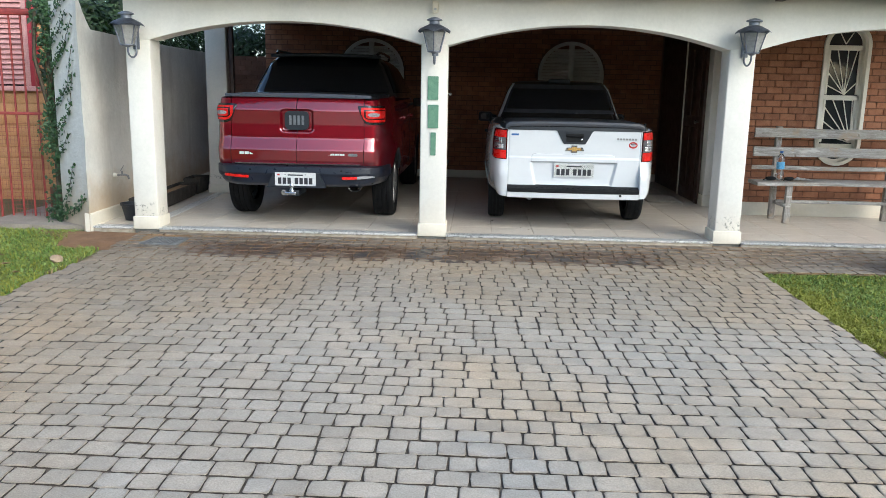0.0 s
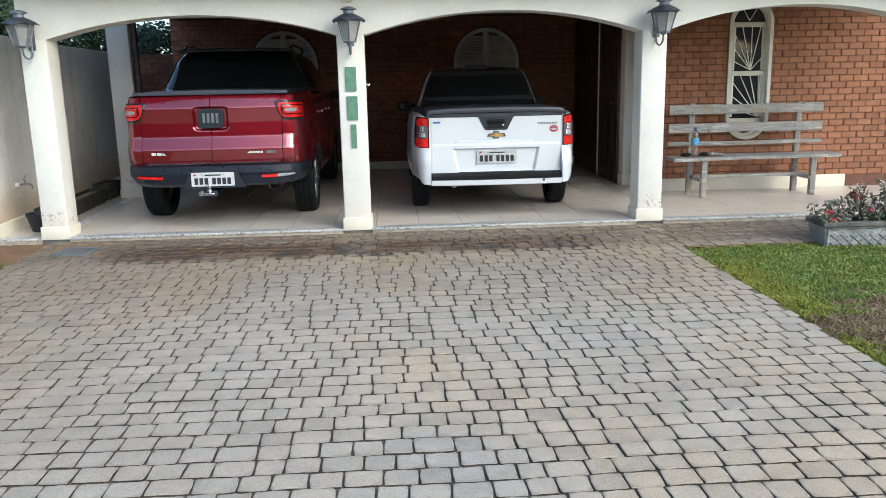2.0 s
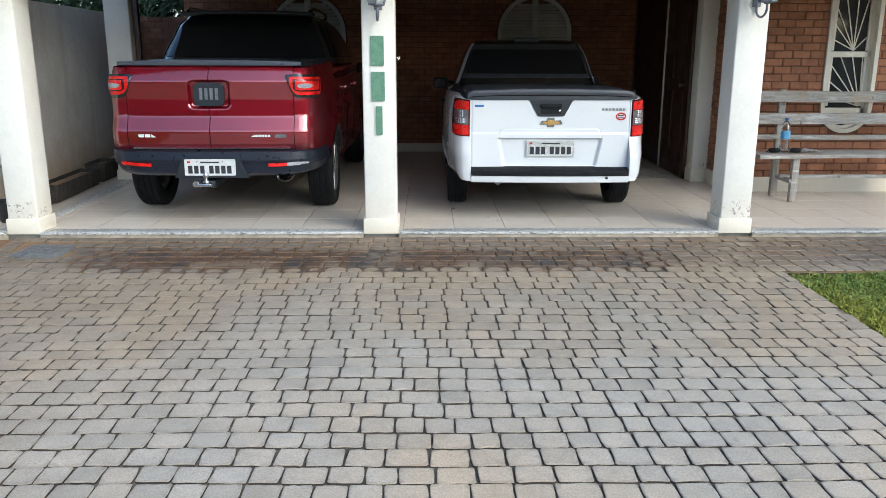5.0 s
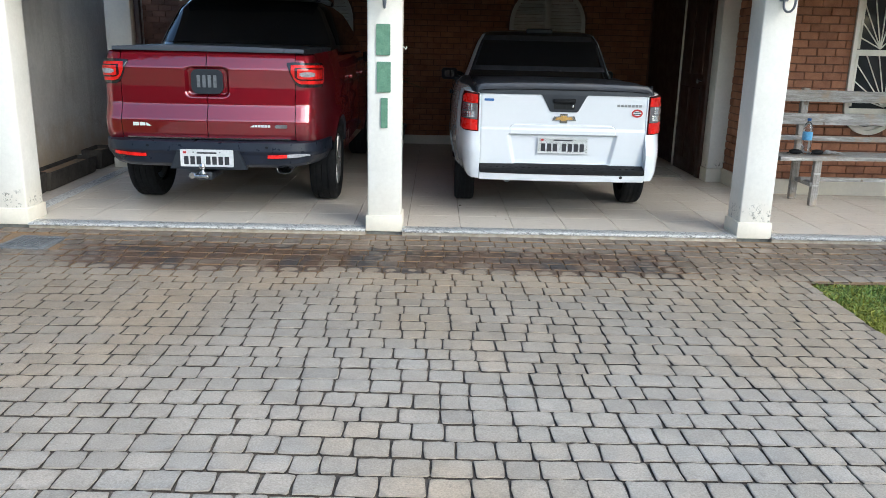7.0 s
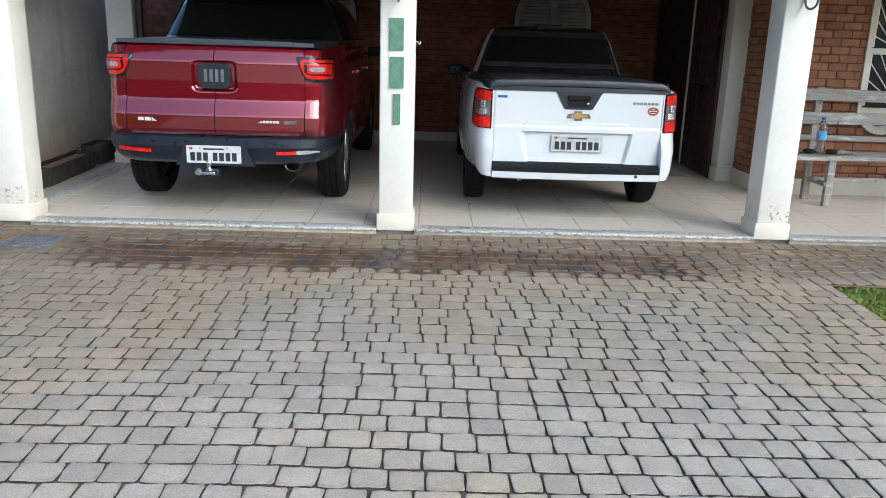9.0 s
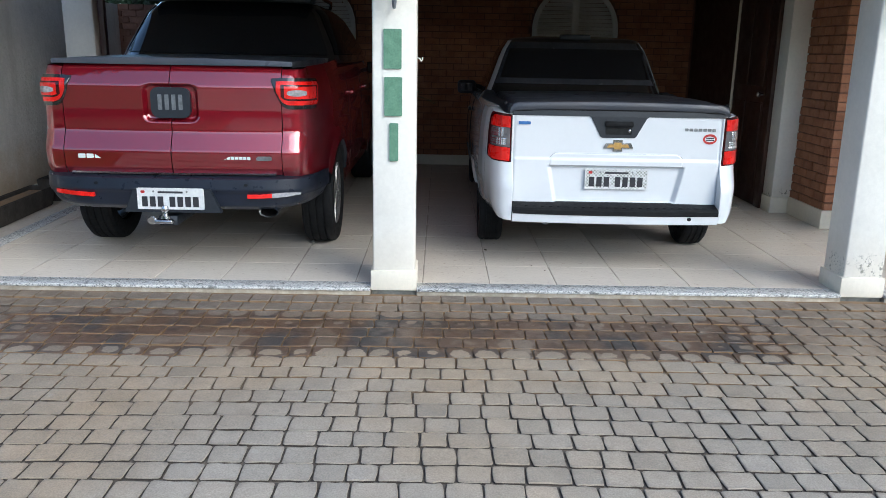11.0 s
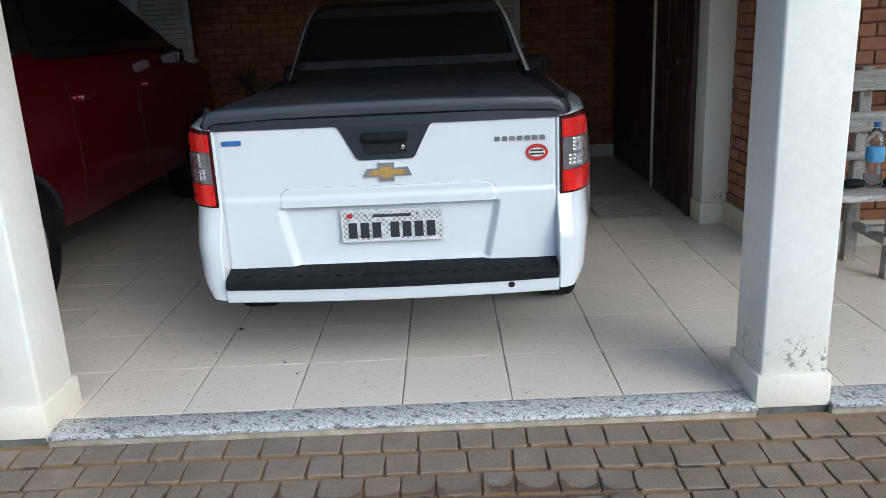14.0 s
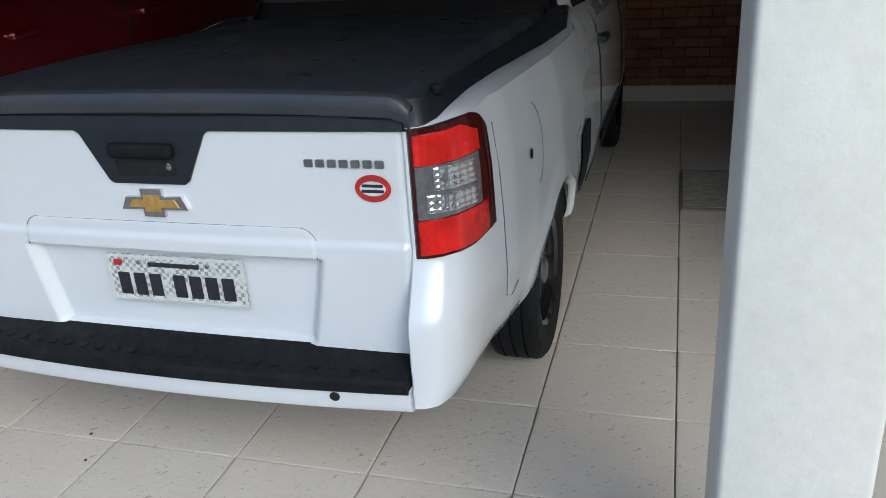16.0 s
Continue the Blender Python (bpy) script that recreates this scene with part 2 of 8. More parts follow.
M = {}
M["plaster"] = surface("white_plaster", (0.715, 0.69, 0.62), (0.785, 0.76, 0.69), 3.0, 0.75, 40, 0.0007, 70, grain_amount=0.04, extra=plaster_dirt)
M["rough_plaster"] = surface("rough_plaster", (0.67, 0.65, 0.595), (0.78, 0.757, 0.70), 4.0, 0.85, 25, 0.009, 30, grain_amount=0.06, extra=rough_dirt)
M["cream"] = surface("cream_plaster", (0.72, 0.66, 0.53), (0.79, 0.73, 0.61), 3.0, 0.7, 40, 0.001, 60, grain_amount=0.04)
M["brick"] = surface("red_brick", (0.33, 0.138, 0.070), (0.47, 0.215, 0.112), 9.0, 0.8, 120, 0.003, 90, vary="object", spread=0.22)
M["brick_rest"] = surface("red_brick_rest", (0.33, 0.138, 0.070), (0.47, 0.215, 0.112), 9.0, 0.8, 120, 0.003, 90, vary="island", spread=0.22)
# darker copy of the red brick, for the garden wall and the stump
M["dark_brick"] = surface("dark_red_brick", (0.17, 0.085, 0.055), (0.27, 0.135, 0.085), 7.0, 0.9, 90, 0.004, 60, vary="object", spread=0.3)
M["mortar"] = surface("dark_mortar", (0.15, 0.072, 0.045), (0.22, 0.11, 0.07), 12.0, 0.95, 90, 0.002, 60)
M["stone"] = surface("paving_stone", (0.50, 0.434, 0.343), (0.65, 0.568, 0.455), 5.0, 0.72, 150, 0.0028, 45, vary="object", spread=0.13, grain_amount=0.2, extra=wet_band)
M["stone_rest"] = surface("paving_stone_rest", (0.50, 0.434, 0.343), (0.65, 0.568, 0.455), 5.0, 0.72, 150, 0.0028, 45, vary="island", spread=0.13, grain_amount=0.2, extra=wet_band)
M["earth"] = surface("joint_earth", (0.10, 0.08, 0.06), (0.25, 0.195, 0.14), 5.0, 0.95, 80, 0.006, 60, grain_amount=0.25, extra=moss_joint)
M["rust_rock"] = surface("tan_rock", (0.30, 0.21, 0.13), (0.46, 0.34, 0.22), 18.0, 0.9, 70, 0.003, 50)
# earth on the stone sides, near-black: the joints' shade is in the colour
M["flank"] = surface("shaded_flank_earth", (0.035, 0.028, 0.022), (0.10, 0.078, 0.057), 8.0, 0.95, 80, grain_amount=0.2, extra=moss_joint)
M["soil"] = surface("red_soil", (0.16, 0.085, 0.04), (0.27, 0.15, 0.075), 5.0, 0.95, 70, 0.008, 30)
M["turf"] = surface("turf_ground", (0.11, 0.115, 0.045), (0.21, 0.17, 0.08), 3.5, 0.95, 60, 0.02, 25)
M["tile"] = surface("floor_tile", (0.71, 0.638, 0.54), (0.74, 0.668, 0.567), 7.0, 0.26, 160, 0.0022, 34, vary="object", spread=0.03, grain_amount=0.02, rough_vary=0.012, extra=tile_marks)
M["grout"] = surface("grout", (0.24, 0.20, 0.16), (0.38, 0.33, 0.27), 2.0, 0.9, 60)
M["granite"] = surface("granite", (0.42, 0.42, 0.40), (0.58, 0.57, 0.54), 40.0, 0.3, 150, grain_amount=0.1, extra=granite_flecks)
M["granite_edge"] = surface("rough_granite_edge", (0.30, 0.25, 0.18), (0.52, 0.46, 0.36), 14.0, 0.8, 60, 0.003, 40)
M["concrete"] = surface("old_concrete", (0.09, 0.088, 0.075), (0.2, 0.195, 0.17), 9.0, 0.9, 70, 0.004, 50)
M["trough"] = surface("dark_trough_concrete", (0.032, 0.028, 0.024), (0.075, 0.066, 0.055), 9.0, 0.9, 70, 0.004, 50)
M["old_wood"] = surface("weathered_wood", (0.31, 0.285, 0.25), (0.60, 0.575, 0.535), 5.0, 0.8, 30, 0.004, 26, stretch=(1.2, 14, 14), grain_amount=0.25, extra=wood_wear)
M["old_wood_leg"] = surface("weathered_leg_wood", (0.30, 0.275, 0.24), (0.55, 0.515, 0.465), 5.0, 0.8, 30, 0.004, 26, stretch=(14, 14, 1.2), grain_amount=0.25, extra=wood_wear)
M["dark_wood"] = surface("dark_wood", (0.035, 0.014, 0.009), (0.075, 0.03, 0.018), 4.0, 0.45, 40, 0.001, 30, stretch=(12, 12, 1.2))
M["ceiling"] = surface("ceiling_boards", (0.30, 0.24, 0.18), (0.40, 0.325, 0.25), 4.0, 0.6, 40, 0.001, 30, stretch=(1.2, 12, 12))
M["white_wood"] = surface("white_shutter_paint", (0.62, 0.60, 0.55), (0.74, 0.72, 0.67), 6.0, 0.5, 50, grain_amount=0.05)
M["white_paint"] = surface("white_metal_paint", (0.74, 0.70, 0.60), (0.82, 0.79, 0.70), 6.0, 0.45, 50, grain_amount=0.05)
M["iron"] = surface("grey_lantern_metal", (0.15, 0.165, 0.20), (0.26, 0.28, 0.33), 14.0, 0.45, 90, 0.001, 70, metallic=0.5)
M["green_paint"] = surface("green_paint", (0.10, 0.22, 0.14), (0.17, 0.32, 0.21), 20.0, 0.4, 90)
M["clay"] = surface("clay_roof_tile", (0.06, 0.04, 0.032), (0.13, 0.085, 0.065), 9.0, 0.85, 60, 0.004, 40)
M["leaf"] = surface("leaf", (0.022, 0.055, 0.014), (0.05, 0.105, 0.028), 6.0, 0.5, 40, vary="island", spread=0.4)
M["ivy"] = surface("ivy_leaf", (0.028, 0.075, 0.022), (0.055, 0.13, 0.035), 6.0, 0.5, 40, vary="island", spread=0.4)
M["grass"] = surface("grass_blade", (0.17, 0.30, 0.05), (0.36, 0.45, 0.11), 5.0, 0.6, 20, vary="island", spread=0.5)
M["yellow_grass"] = surface("yellow_grass_blade", (0.26, 0.28, 0.03), (0.42, 0.42, 0.06), 2.0, 0.6, 20, vary="island", spread=0.3)
M["dry_grass"] = surface("dry_grass_blade", (0.25, 0.17, 0.085), (0.44, 0.33, 0.18), 2.0, 0.7, 20, vary="island", spread=0.35)
M["grey_leaf"] = surface("grey_green_leaf", (0.13, 0.15, 0.085), (0.29, 0.27, 0.19), 9.0, 0.6, 40, vary="island", spread=0.5)
M["pale_petal"] = surface("pale_pink_petal", (0.55, 0.42, 0.38), (0.70, 0.56, 0.50), 9.0, 0.6, 40, vary="island", spread=0.3)
M["pale_concrete"] = surface("pale_weathered_concrete", (0.25, 0.255, 0.235), (0.45, 0.455, 0.43), 9.0, 0.9, 60, 0.003, 50, grain_amount=0.2)
M["stem"] = surface("stem", (0.05, 0.035, 0.02), (0.10, 0.075, 0.045), 10.0, 0.8, 50)
M["petal"] = surface("petal", (0.55, 0.015, 0.03), (0.7, 0.04, 0.06), 10.0, 0.5, 30, vary="island", spread=0.2)
M["red_iron"] = surface("red_fence_paint", (0.27, 0.035, 0.03), (0.36, 0.06, 0.05), 10.0, 0.5, 60)
M["orange_brick"] = surface("orange_brick", (0.60, 0.30, 0.12), (0.72, 0.41, 0.19), 5.0, 0.8, 60, 0.004, 40, vary="object", spread=0.15)
M["frame_red"] = surface("red_frame_paint", (0.42, 0.035, 0.05), (0.50, 0.055, 0.07), 9.0, 0.5, 50)
M["rust_stem"] = surface("rust_brown_stem", (0.22, 0.105, 0.035), (0.34, 0.17, 0.06), 12.0, 0.8, 50)
M["pink_paint"] = surface("faded_red_shutter_paint", (0.62, 0.30, 0.28), (0.72, 0.40, 0.37), 7.0, 0.55, 50)
M["black_rubber"] = surface("black_rubber", (0.006, 0.0063, 0.007), (0.015, 0.0155, 0.0165), 20.0, 0.7, 80, 0.001, 60, spec=0.18)
M["black_plastic"] = surface("black_plastic", (0.009, 0.012, 0.017), (0.016, 0.020, 0.027), 20.0, 0.5, 120, 0.0006, 160)
M["vinyl"] = surface("black_vinyl", (0.026, 0.034, 0.050), (0.040, 0.049, 0.067), 3.0, 0.36, 150, 0.0012, 120, extra=vinyl_dust)
M["mirror_glass"] = surface("mirror_glass", (0.02, 0.02, 0.023), (0.03, 0.03, 0.034), 3.0, 0.03, 20, metallic=1.0, grain_amount=0.0, rough_vary=0.01)
M["chrome"] = surface("chrome", (0.55, 0.55, 0.56), (0.7, 0.7, 0.71), 20.0, 0.18, 60, metallic=1.0, grain_amount=0.03, rough_vary=0.05)
M["gold"] = surface("gold_badge", (0.50, 0.29, 0.075), (0.60, 0.37, 0.11), 20.0, 0.35, 80, metallic=0.3)
M["steel"] = surface("grey_steel", (0.25, 0.25, 0.25), (0.42, 0.42, 0.42), 15.0, 0.4, 60, metallic=0.9)
M["white_car"] = surface("white_car_paint", (0.675, 0.69, 0.70), (0.70, 0.715, 0.725), 2.0, 0.22, 30, coat=1.0, grain_amount=0.01, rough_vary=0.04)
M["red_car"] = surface("red_car_paint", (0.235, 0.0028, 0.012), (0.265, 0.0036, 0.015), 2.0, 0.40, 30, metallic=0.7, coat=1.0, grain_amount=0.02, rough_vary=0.03, spec=0.25)
M["red_car"].node_tree.nodes["Principled BSDF"].inputs["Coat IOR"].default_value = 2.05
M["red_car"].node_tree.nodes["Principled BSDF"].inputs["Coat Roughness"].default_value = 0.015
M["white_car"].node_tree.nodes["Principled BSDF"].inputs["Coat Roughness"].default_value = 0.06
M["bumper_black"] = surface("bumper_plastic", (0.010, 0.014, 0.025), (0.016, 0.021, 0.035), 6.0, 0.34, 120, 0.0008, 200)
M["black_car"] = surface("black_car_paint", (0.008, 0.008, 0.009), (0.012, 0.012, 0.013), 2.0, 0.2, 30, coat=1.0, grain_amount=0.02, rough_vary=0.04)
M["tint_glass"] = surface("tinted_glass", (0.006, 0.007, 0.009), (0.009, 0.010, 0.012), 2.0, 0.04, 20, grain_amount=0.02, rough_vary=0.015)
M["red_lens"] = surface("red_lens", (0.72, 0.010, 0.007), (0.80, 0.018, 0.012), 12.0, 0.3, 60, coat=0.6, spec=0.3, grain_amount=0.04, extra=lens_ribs)
M["dark_red_lens"] = surface("dark_red_lens", (0.045, 0.003, 0.004), (0.06, 0.004, 0.006), 5.0, 0.15, 60, coat=0.6, spec=0.3)
M["lamp_bowl"] = surface("mirrored_lamp_bowl", (0.62, 0.62, 0.64), (0.78, 0.78, 0.80), 12.0, 0.14, 60, metallic=0.9, grain_amount=0.03, rough_vary=0.04)
M["clear_lens"] = surface("clear_lens", (0.24, 0.24, 0.25), (0.5, 0.5, 0.52), 60.0, 0.15, 90, coat=1.0)
M["smoke_lens"] = surface("smoked_lens", (0.11, 0.105, 0.11), (0.19, 0.18, 0.185), 40.0, 0.1, 90, coat=1.0)
M["plate"] = surface("grey_plate", (0.60, 0.61, 0.60), (0.70, 0.70, 0.68), 25.0, 0.3, 120, grain_amount=0.05)
M["plate_film"] = surface("reflective_plate_film", (0.60, 0.61, 0.60), (0.72, 0.72, 0.69), 25.0, 0.25, 120, grain_amount=0.05, extra=plate_film)
M["plate_dark"] = surface("dark_plate_bars", (0.02, 0.02, 0.025), (0.035, 0.035, 0.04), 30.0, 0.5, 60)
M["seal"] = surface("red_seal", (0.46, 0.022, 0.018), (0.54, 0.035, 0.025), 30.0, 0.5, 60)
M["blue"] = surface("blue_ink", (0.03, 0.12, 0.35), (0.05, 0.16, 0.42), 30.0, 0.4, 60)
M["label_blue"] = surface("light_blue_label", (0.08, 0.33, 0.62), (0.20, 0.50, 0.78), 40.0, 0.4, 60)
M["white_ink"] = surface("white_ink", (0.75, 0.75, 0.75), (0.8, 0.8, 0.8), 30.0, 0.4, 60)
# near-black put into gaps, slots and hollows in place of their shade
M["dark"] = surface("dark_void", (0.006, 0.006, 0.006), (0.01, 0.01, 0.01), 10.0, 0.9, 40)
M["dark_glass"] = surface("dark_window_glass", (0.02, 0.022, 0.024), (0.03, 0.032, 0.035), 3.0, 0.08, 20, grain_amount=0.02, rough_vary=0.02)
M["frosted"] = surface("frosted_glass", (0.5, 0.5, 0.48), (0.64, 0.64, 0.61), 12.0, 0.3, 40)
M["grate_iron"] = surface("grey_grate_iron", (0.11, 0.115, 0.115), (0.2, 0.205, 0.205), 20.0, 0.7, 70, 0.002, 60)
M["dark_grey"] = surface("grey_window_band", (0.035, 0.037, 0.045), (0.05, 0.052, 0.062), 6.0, 0.2, 40)
M["mat"] = surface("woven_mat", (0.21, 0.185, 0.15), (0.31, 0.275, 0.22), 30.0, 0.95, 90, 0.003, 90)
M["bottle"] = glass("clear_plastic", (0.93, 0.96, 0.98), 0.05)
M["paper"] = surface("crumpled_paper", (0.6, 0.6, 0.6), (0.78, 0.78, 0.77), 30.0, 0.6, 60)


# ---- mesh helpers ----
def tube(bm, a, b, r0, r1=None, seg=10, caps=True):
    """A round bar from a to b."""
    a, b = Vector(a), Vector(b)
    d = b - a
    q = d.to_track_quat("Z", "Y").to_matrix().to_4x4()
    bmesh.ops.create_cone(bm, cap_ends=caps, segments=seg, radius1=r0, radius2=r0 if r1 is None else r1, depth=d.length, matrix=Matrix.Translation((a + b) / 2) @ q)


def pipe(bm, pts, r, seg=8):
    """A continuous round bar along a bent line."""
    pts = [Vector(p) for p in pts]
    rings = []
    side = None
    for i, p in enumerate(pts):
        d = (pts[min(i + 1, len(pts) - 1)] - pts[max(i - 1, 0)]).normalized()
        u = d.cross(Vector((0.31, 0.52, 0.8)) if side is None else side).normalized() if side is None else (side - d * side.dot(d)).normalized()
        side = u
        v = d.cross(u)
        rings.append([bm.verts.new(p + (u * math.cos(2 * math.pi * k / seg) + v * math.sin(2 * math.pi * k / seg)) * r) for k in range(seg)])
    for a, b in zip(rings, rings[1:]):
        for k in range(seg):
            bm.faces.new((a[k], a[(k + 1) % seg], b[(k + 1) % seg], b[k]))
    bm.faces.new(rings[0][::-1])
    bm.faces.new(rings[-1])


def box(bm, x0, x1, y0, y1, z0, z1, bevel=0.0, seg=2, m=None):
    """A block with rounded edges."""
    t = bmesh.new()
    bmesh.ops.create_cube(t, size=1.0)
    bmesh.ops.transform(t, matrix=Matrix.Translation(((x0 + x1) / 2, (y0 + y1) / 2, (z0 + z1) / 2)) @ Matrix.Diagonal((abs(x1 - x0), abs(y1 - y0), abs(z1 - z0), 1)), verts=t.verts)
    if bevel:
        bmesh.ops.bevel(t, geom=t.edges[:], offset=bevel, segments=seg, affect="EDGES", profile=0.5)
    if m is not None:
        bmesh.ops.transform(t, matrix=m, verts=t.verts)
    me = bpy.data.meshes.new("tmp")
    t.to_mesh(me)
    t.free()
    bm.from_mesh(me)
    bpy.data.meshes.remove(me)


def lathe(bm, profile, seg=20, m=None, closed=True):
    """A turned shape round z from (radius, height) pairs."""
    rings = []
    for r, z in profile:
        rings.append([bm.verts.new((r * math.cos(2 * math.pi * k / seg), r * math.sin(2 * math.pi * k / seg), z)) for k in range(seg)])
    for a, b in zip(rings, rings[1:]):
        for k in range(seg):
            bm.faces.new((a[k], a[(k + 1) % seg], b[(k + 1) % seg], b[k]))
    if closed:
        bm.faces.new(rings[0][::-1])
        bm.faces.new(rings[-1])
    if m is not None:
        bmesh.ops.transform(bm, matrix=m, verts=[v for r in rings for v in r])


def prism(bm, outline, y0, y1, m=None):
    """An outline of (x, z) pairs, counter-clockwise seen from -y, given depth from y0 (front) to y1."""
    f = [bm.verts.new((x, y0, z)) for x, z in outline]
    k = [bm.verts.new((x, y1, z)) for x, z in outline]
    bm.faces.new(f)
    bm.faces.new(k[::-1])
    n = len(outline)
    for i in range(n):
        bm.faces.new((f[(i + 1) % n], f[i], k[i], k[(i + 1) % n]))
    if m is not None:
        bmesh.ops.transform(bm, matrix=m, verts=f + k)


def to_mesh(name, bm, material, sharp=35):
    bmesh.ops.recalc_face_normals(bm, faces=bm.faces)
    me = bpy.data.meshes.new(name)
    bm.to_mesh(me)
    bm.free()
    me.materials.append(material)
    me.shade_smooth()
    me.set_sharp_from_angle(angle=radians(sharp))
    return me


def part(name, bm, material, parent, label="", sharp=35):
    ob = new(name, to_mesh(name, bm, material, sharp))
    ob.parent = parent
    if label:
        tagged(ob, label)
    return ob


def thing(name, label, category, m=None, group="", kind=""):
    ob = new(name)
    ob.empty_display_size = 0.1
    if m is not None:
        ob.matrix_basis = m
    return tagged(ob, label, category, group, kind)


def solid(name, bm, material, label, category, group="", kind="", sharp=35):
    return tagged(new(name, to_mesh(name, bm, material, sharp)), label, category, group, kind)


def B(fn, *a, **k):
    bm = bmesh.new()
    fn(bm, *a, **k)
    return bm


# ---- ground ----
def ground_z(y):
    y = max(min(y, 0.0), -14.0)
    return -0.062 + 0.012 * y + 0.032 * math.exp(y / 0.4)


def sheet(bm, xs, ys, lift=0.0, hole=None):
    vs = [[bm.verts.new((x, y, ground_z(y) + lift)) for x in xs] for y in ys]
    for j in range(len(ys) - 1):
        for i in range(len(xs) - 1):
            bm.faces.new((vs[j][i], vs[j][i + 1], vs[j + 1][i + 1], vs[j + 1][i]))


ys = [-3000, -300, -60, -14] + [-14 + 0.5 * k for k in range(1, 28)] + [0, 2, 6, 12, 60, 300, 3000]
ground = solid("ground", B(sheet, [-3000, -300, -60, -20, -8, -4, 0, 4, 8, 20, 60, 300, 3000], ys, -0.05), M["turf"],
               "brown earth and short turf reaching to the horizon", "ground", kind="structure")
EDGE_L, EDGE_R, KERB = -2.86, 2.77, -0.95
road_bed = solid("pavement_bed", B(sheet, [EDGE_L, 0, EDGE_R], [-14 + 0.5 * k for k in range(28)] + [-0.3, -0.15, 0.0], -0.011), M["earth"],
                 "dark earth joints between the paving stones", "paving", kind="structure")
bm = bmesh.new()
sheet(bm, [EDGE_R, 8.0], [KERB, -0.3, -0.15, 0.0], -0.011)
solid("pavement_bed", bm, M["earth"], "dark earth joints of the path before the porch", "paving", kind="structure")
bm = bmesh.new()
rng = random.Random(5)
gx, gy = 22, 16


def soil_reach(x, y):
    return y + 0.58 - 0.14 * noise.noise(Vector((x * 3, 1, 4))) - 0.9 * max(-3.30 - x, 0)


vs = []
for j in range(gy + 1):
    row = []
    for i in range(gx + 1):
        x, y = -3.95 + 1.1 * i / gx, -0.72 + 0.68 * j / gy
        dip = 0.045 * (1 - min(max((soil_reach(x, y) + 0.06) / 0.16, 0.0), 1.0))
        row.append(bm.verts.new((x, y, ground_z(y) - 0.014 - dip + 0.008 * noise.noise(Vector((i * 0.6, j * 0.6, 2))))))
    vs.append(row)
for j in range(gy):
    for i in range(gx):
        if soil_reach(-3.95 + 1.1 * (i + 0.5) / gx, -0.72 + 0.68 * (j + 0.5) / gy) > -0.08:
            bm.faces.new((vs[j][i], vs[j][i + 1], vs[j + 1][i + 1], vs[j + 1][i]))
solid("soil_patch", bm, M["soil"], "bare reddish brown soil patch beside the drive", "soil", kind="structure")

# ---- floor of the carport and porch ----
FX0, FX1 = -4.5, 5.95
slab = solid("floor", B(box, FX0, FX1 + 0.01, 0.03, 5.32, -0.3, -0.008), M["grout"], "pale beige ceramic tile floor of the carport and porch", "floor", kind="structure")
for a, b in ((-3.33, -2.926), (-2.666, -0.155), (0.12, 2.648), (2.912, 5.455), (5.71, 5.96)):
    sill = solid("threshold", B(box, a, b, -0.026, 0.112, -0.015, 0.003, 0.004), M["granite"], "speckled grey granite threshold strip along the floor edge", "threshold", kind="structure")
    part("riser", B(box, a + 0.001, b - 0.001, -0.016, 0.06, -0.12, -0.0155, 0.003), M["granite_edge"], sill, "rough pale edge below the granite")
bm = bmesh.new()
for x0, x1, y0, y1 in ((-2.90, -2.78, 0.3, 2.68),):
    box(bm, x0, x1, y0, y1, -0.02, 0.004, 0.003, m=Matrix.Translation((-2.9, 0.3, 0)) @ Matrix.Rotation(radians(2.0), 4, "Z") @ Matrix.Translation((2.9, -0.3, 0)))
solid("drain_strip", bm, M["granite"], "grey granite strip across the tile floor beside the planters", "strip", kind="structure")

# ---- pillars ----


def pillar(name, x0, x1, y0=0.0, depth=0.28, top=2.3):
    p = thing(name, "white plastered pillar with a square plinth and mouldy marks", "pillar", kind="structure")
    s = 0.014
    part("shaft", B(box, x0 + s, x1 - s, y0 + s, y0 + depth - s, 0.09, top, 0.012, 3), M["plaster"], p)
    part("plinth", B(box, x0, x1, y0, y0 + depth, -0.018, 0.105, 0.008, 2), M["cream"], p, "cream painted plinth")
    # recessed block, coloured dark for the shade line under the plinth
    part("footing", B(box, x0 + 0.012, x1 - 0.012, y0 + 0.012, y0 + depth - 0.012, -0.12, -0.017), M["concrete"], p, "dark recessed footing under the plinth")
    return p


for k, (a, b) in enumerate(((-2.926, -2.666), (-0.155, 0.12), (2.648, 2.912), (5.455, 5.71))):
    pillar("pillar_%d" % (k + 1), a, b, 0.0, 0.28, 1.775)

# ---- front beam with three arches ----
BAYS = ((-2.68, -0.141, 1.772, 1.960), (0.106, 2.662, 1.765, 1.964), (2.898, 5.469, 1.762, 1.975))


def arch_under(x):
    for a, b, s, t in BAYS:
        if a <= x <= b:
            h, r = (b - a) / 2, t - s
            rad = (h * h + r * r) / (2 * r)
            return t - rad + math.sqrt(max(rad * rad - (x - (a + b) / 2) ** 2, 0))
    return 1.773


bm = bmesh.new()
xs = [-2.912]
for a, b, s, t in BAYS:
    xs += [a - 1e-4] + [a + (b - a) * k / 36 for k in range(37)] + [b + 1e-4]
xs += [5.696]
cols = []
for x in xs:
    z = arch_under(x)
    cols.append([bm.verts.new((x, y, zz)) for y, zz in ((0.014, z), (0.014, 2.36), (0.266, 2.36), (0.266, z))])
for a, b in zip(cols, cols[1:]):
    for k in range(4):
        bm.faces.new((a[k], b[k], b[(k + 1) % 4], a[(k + 1) % 4]))
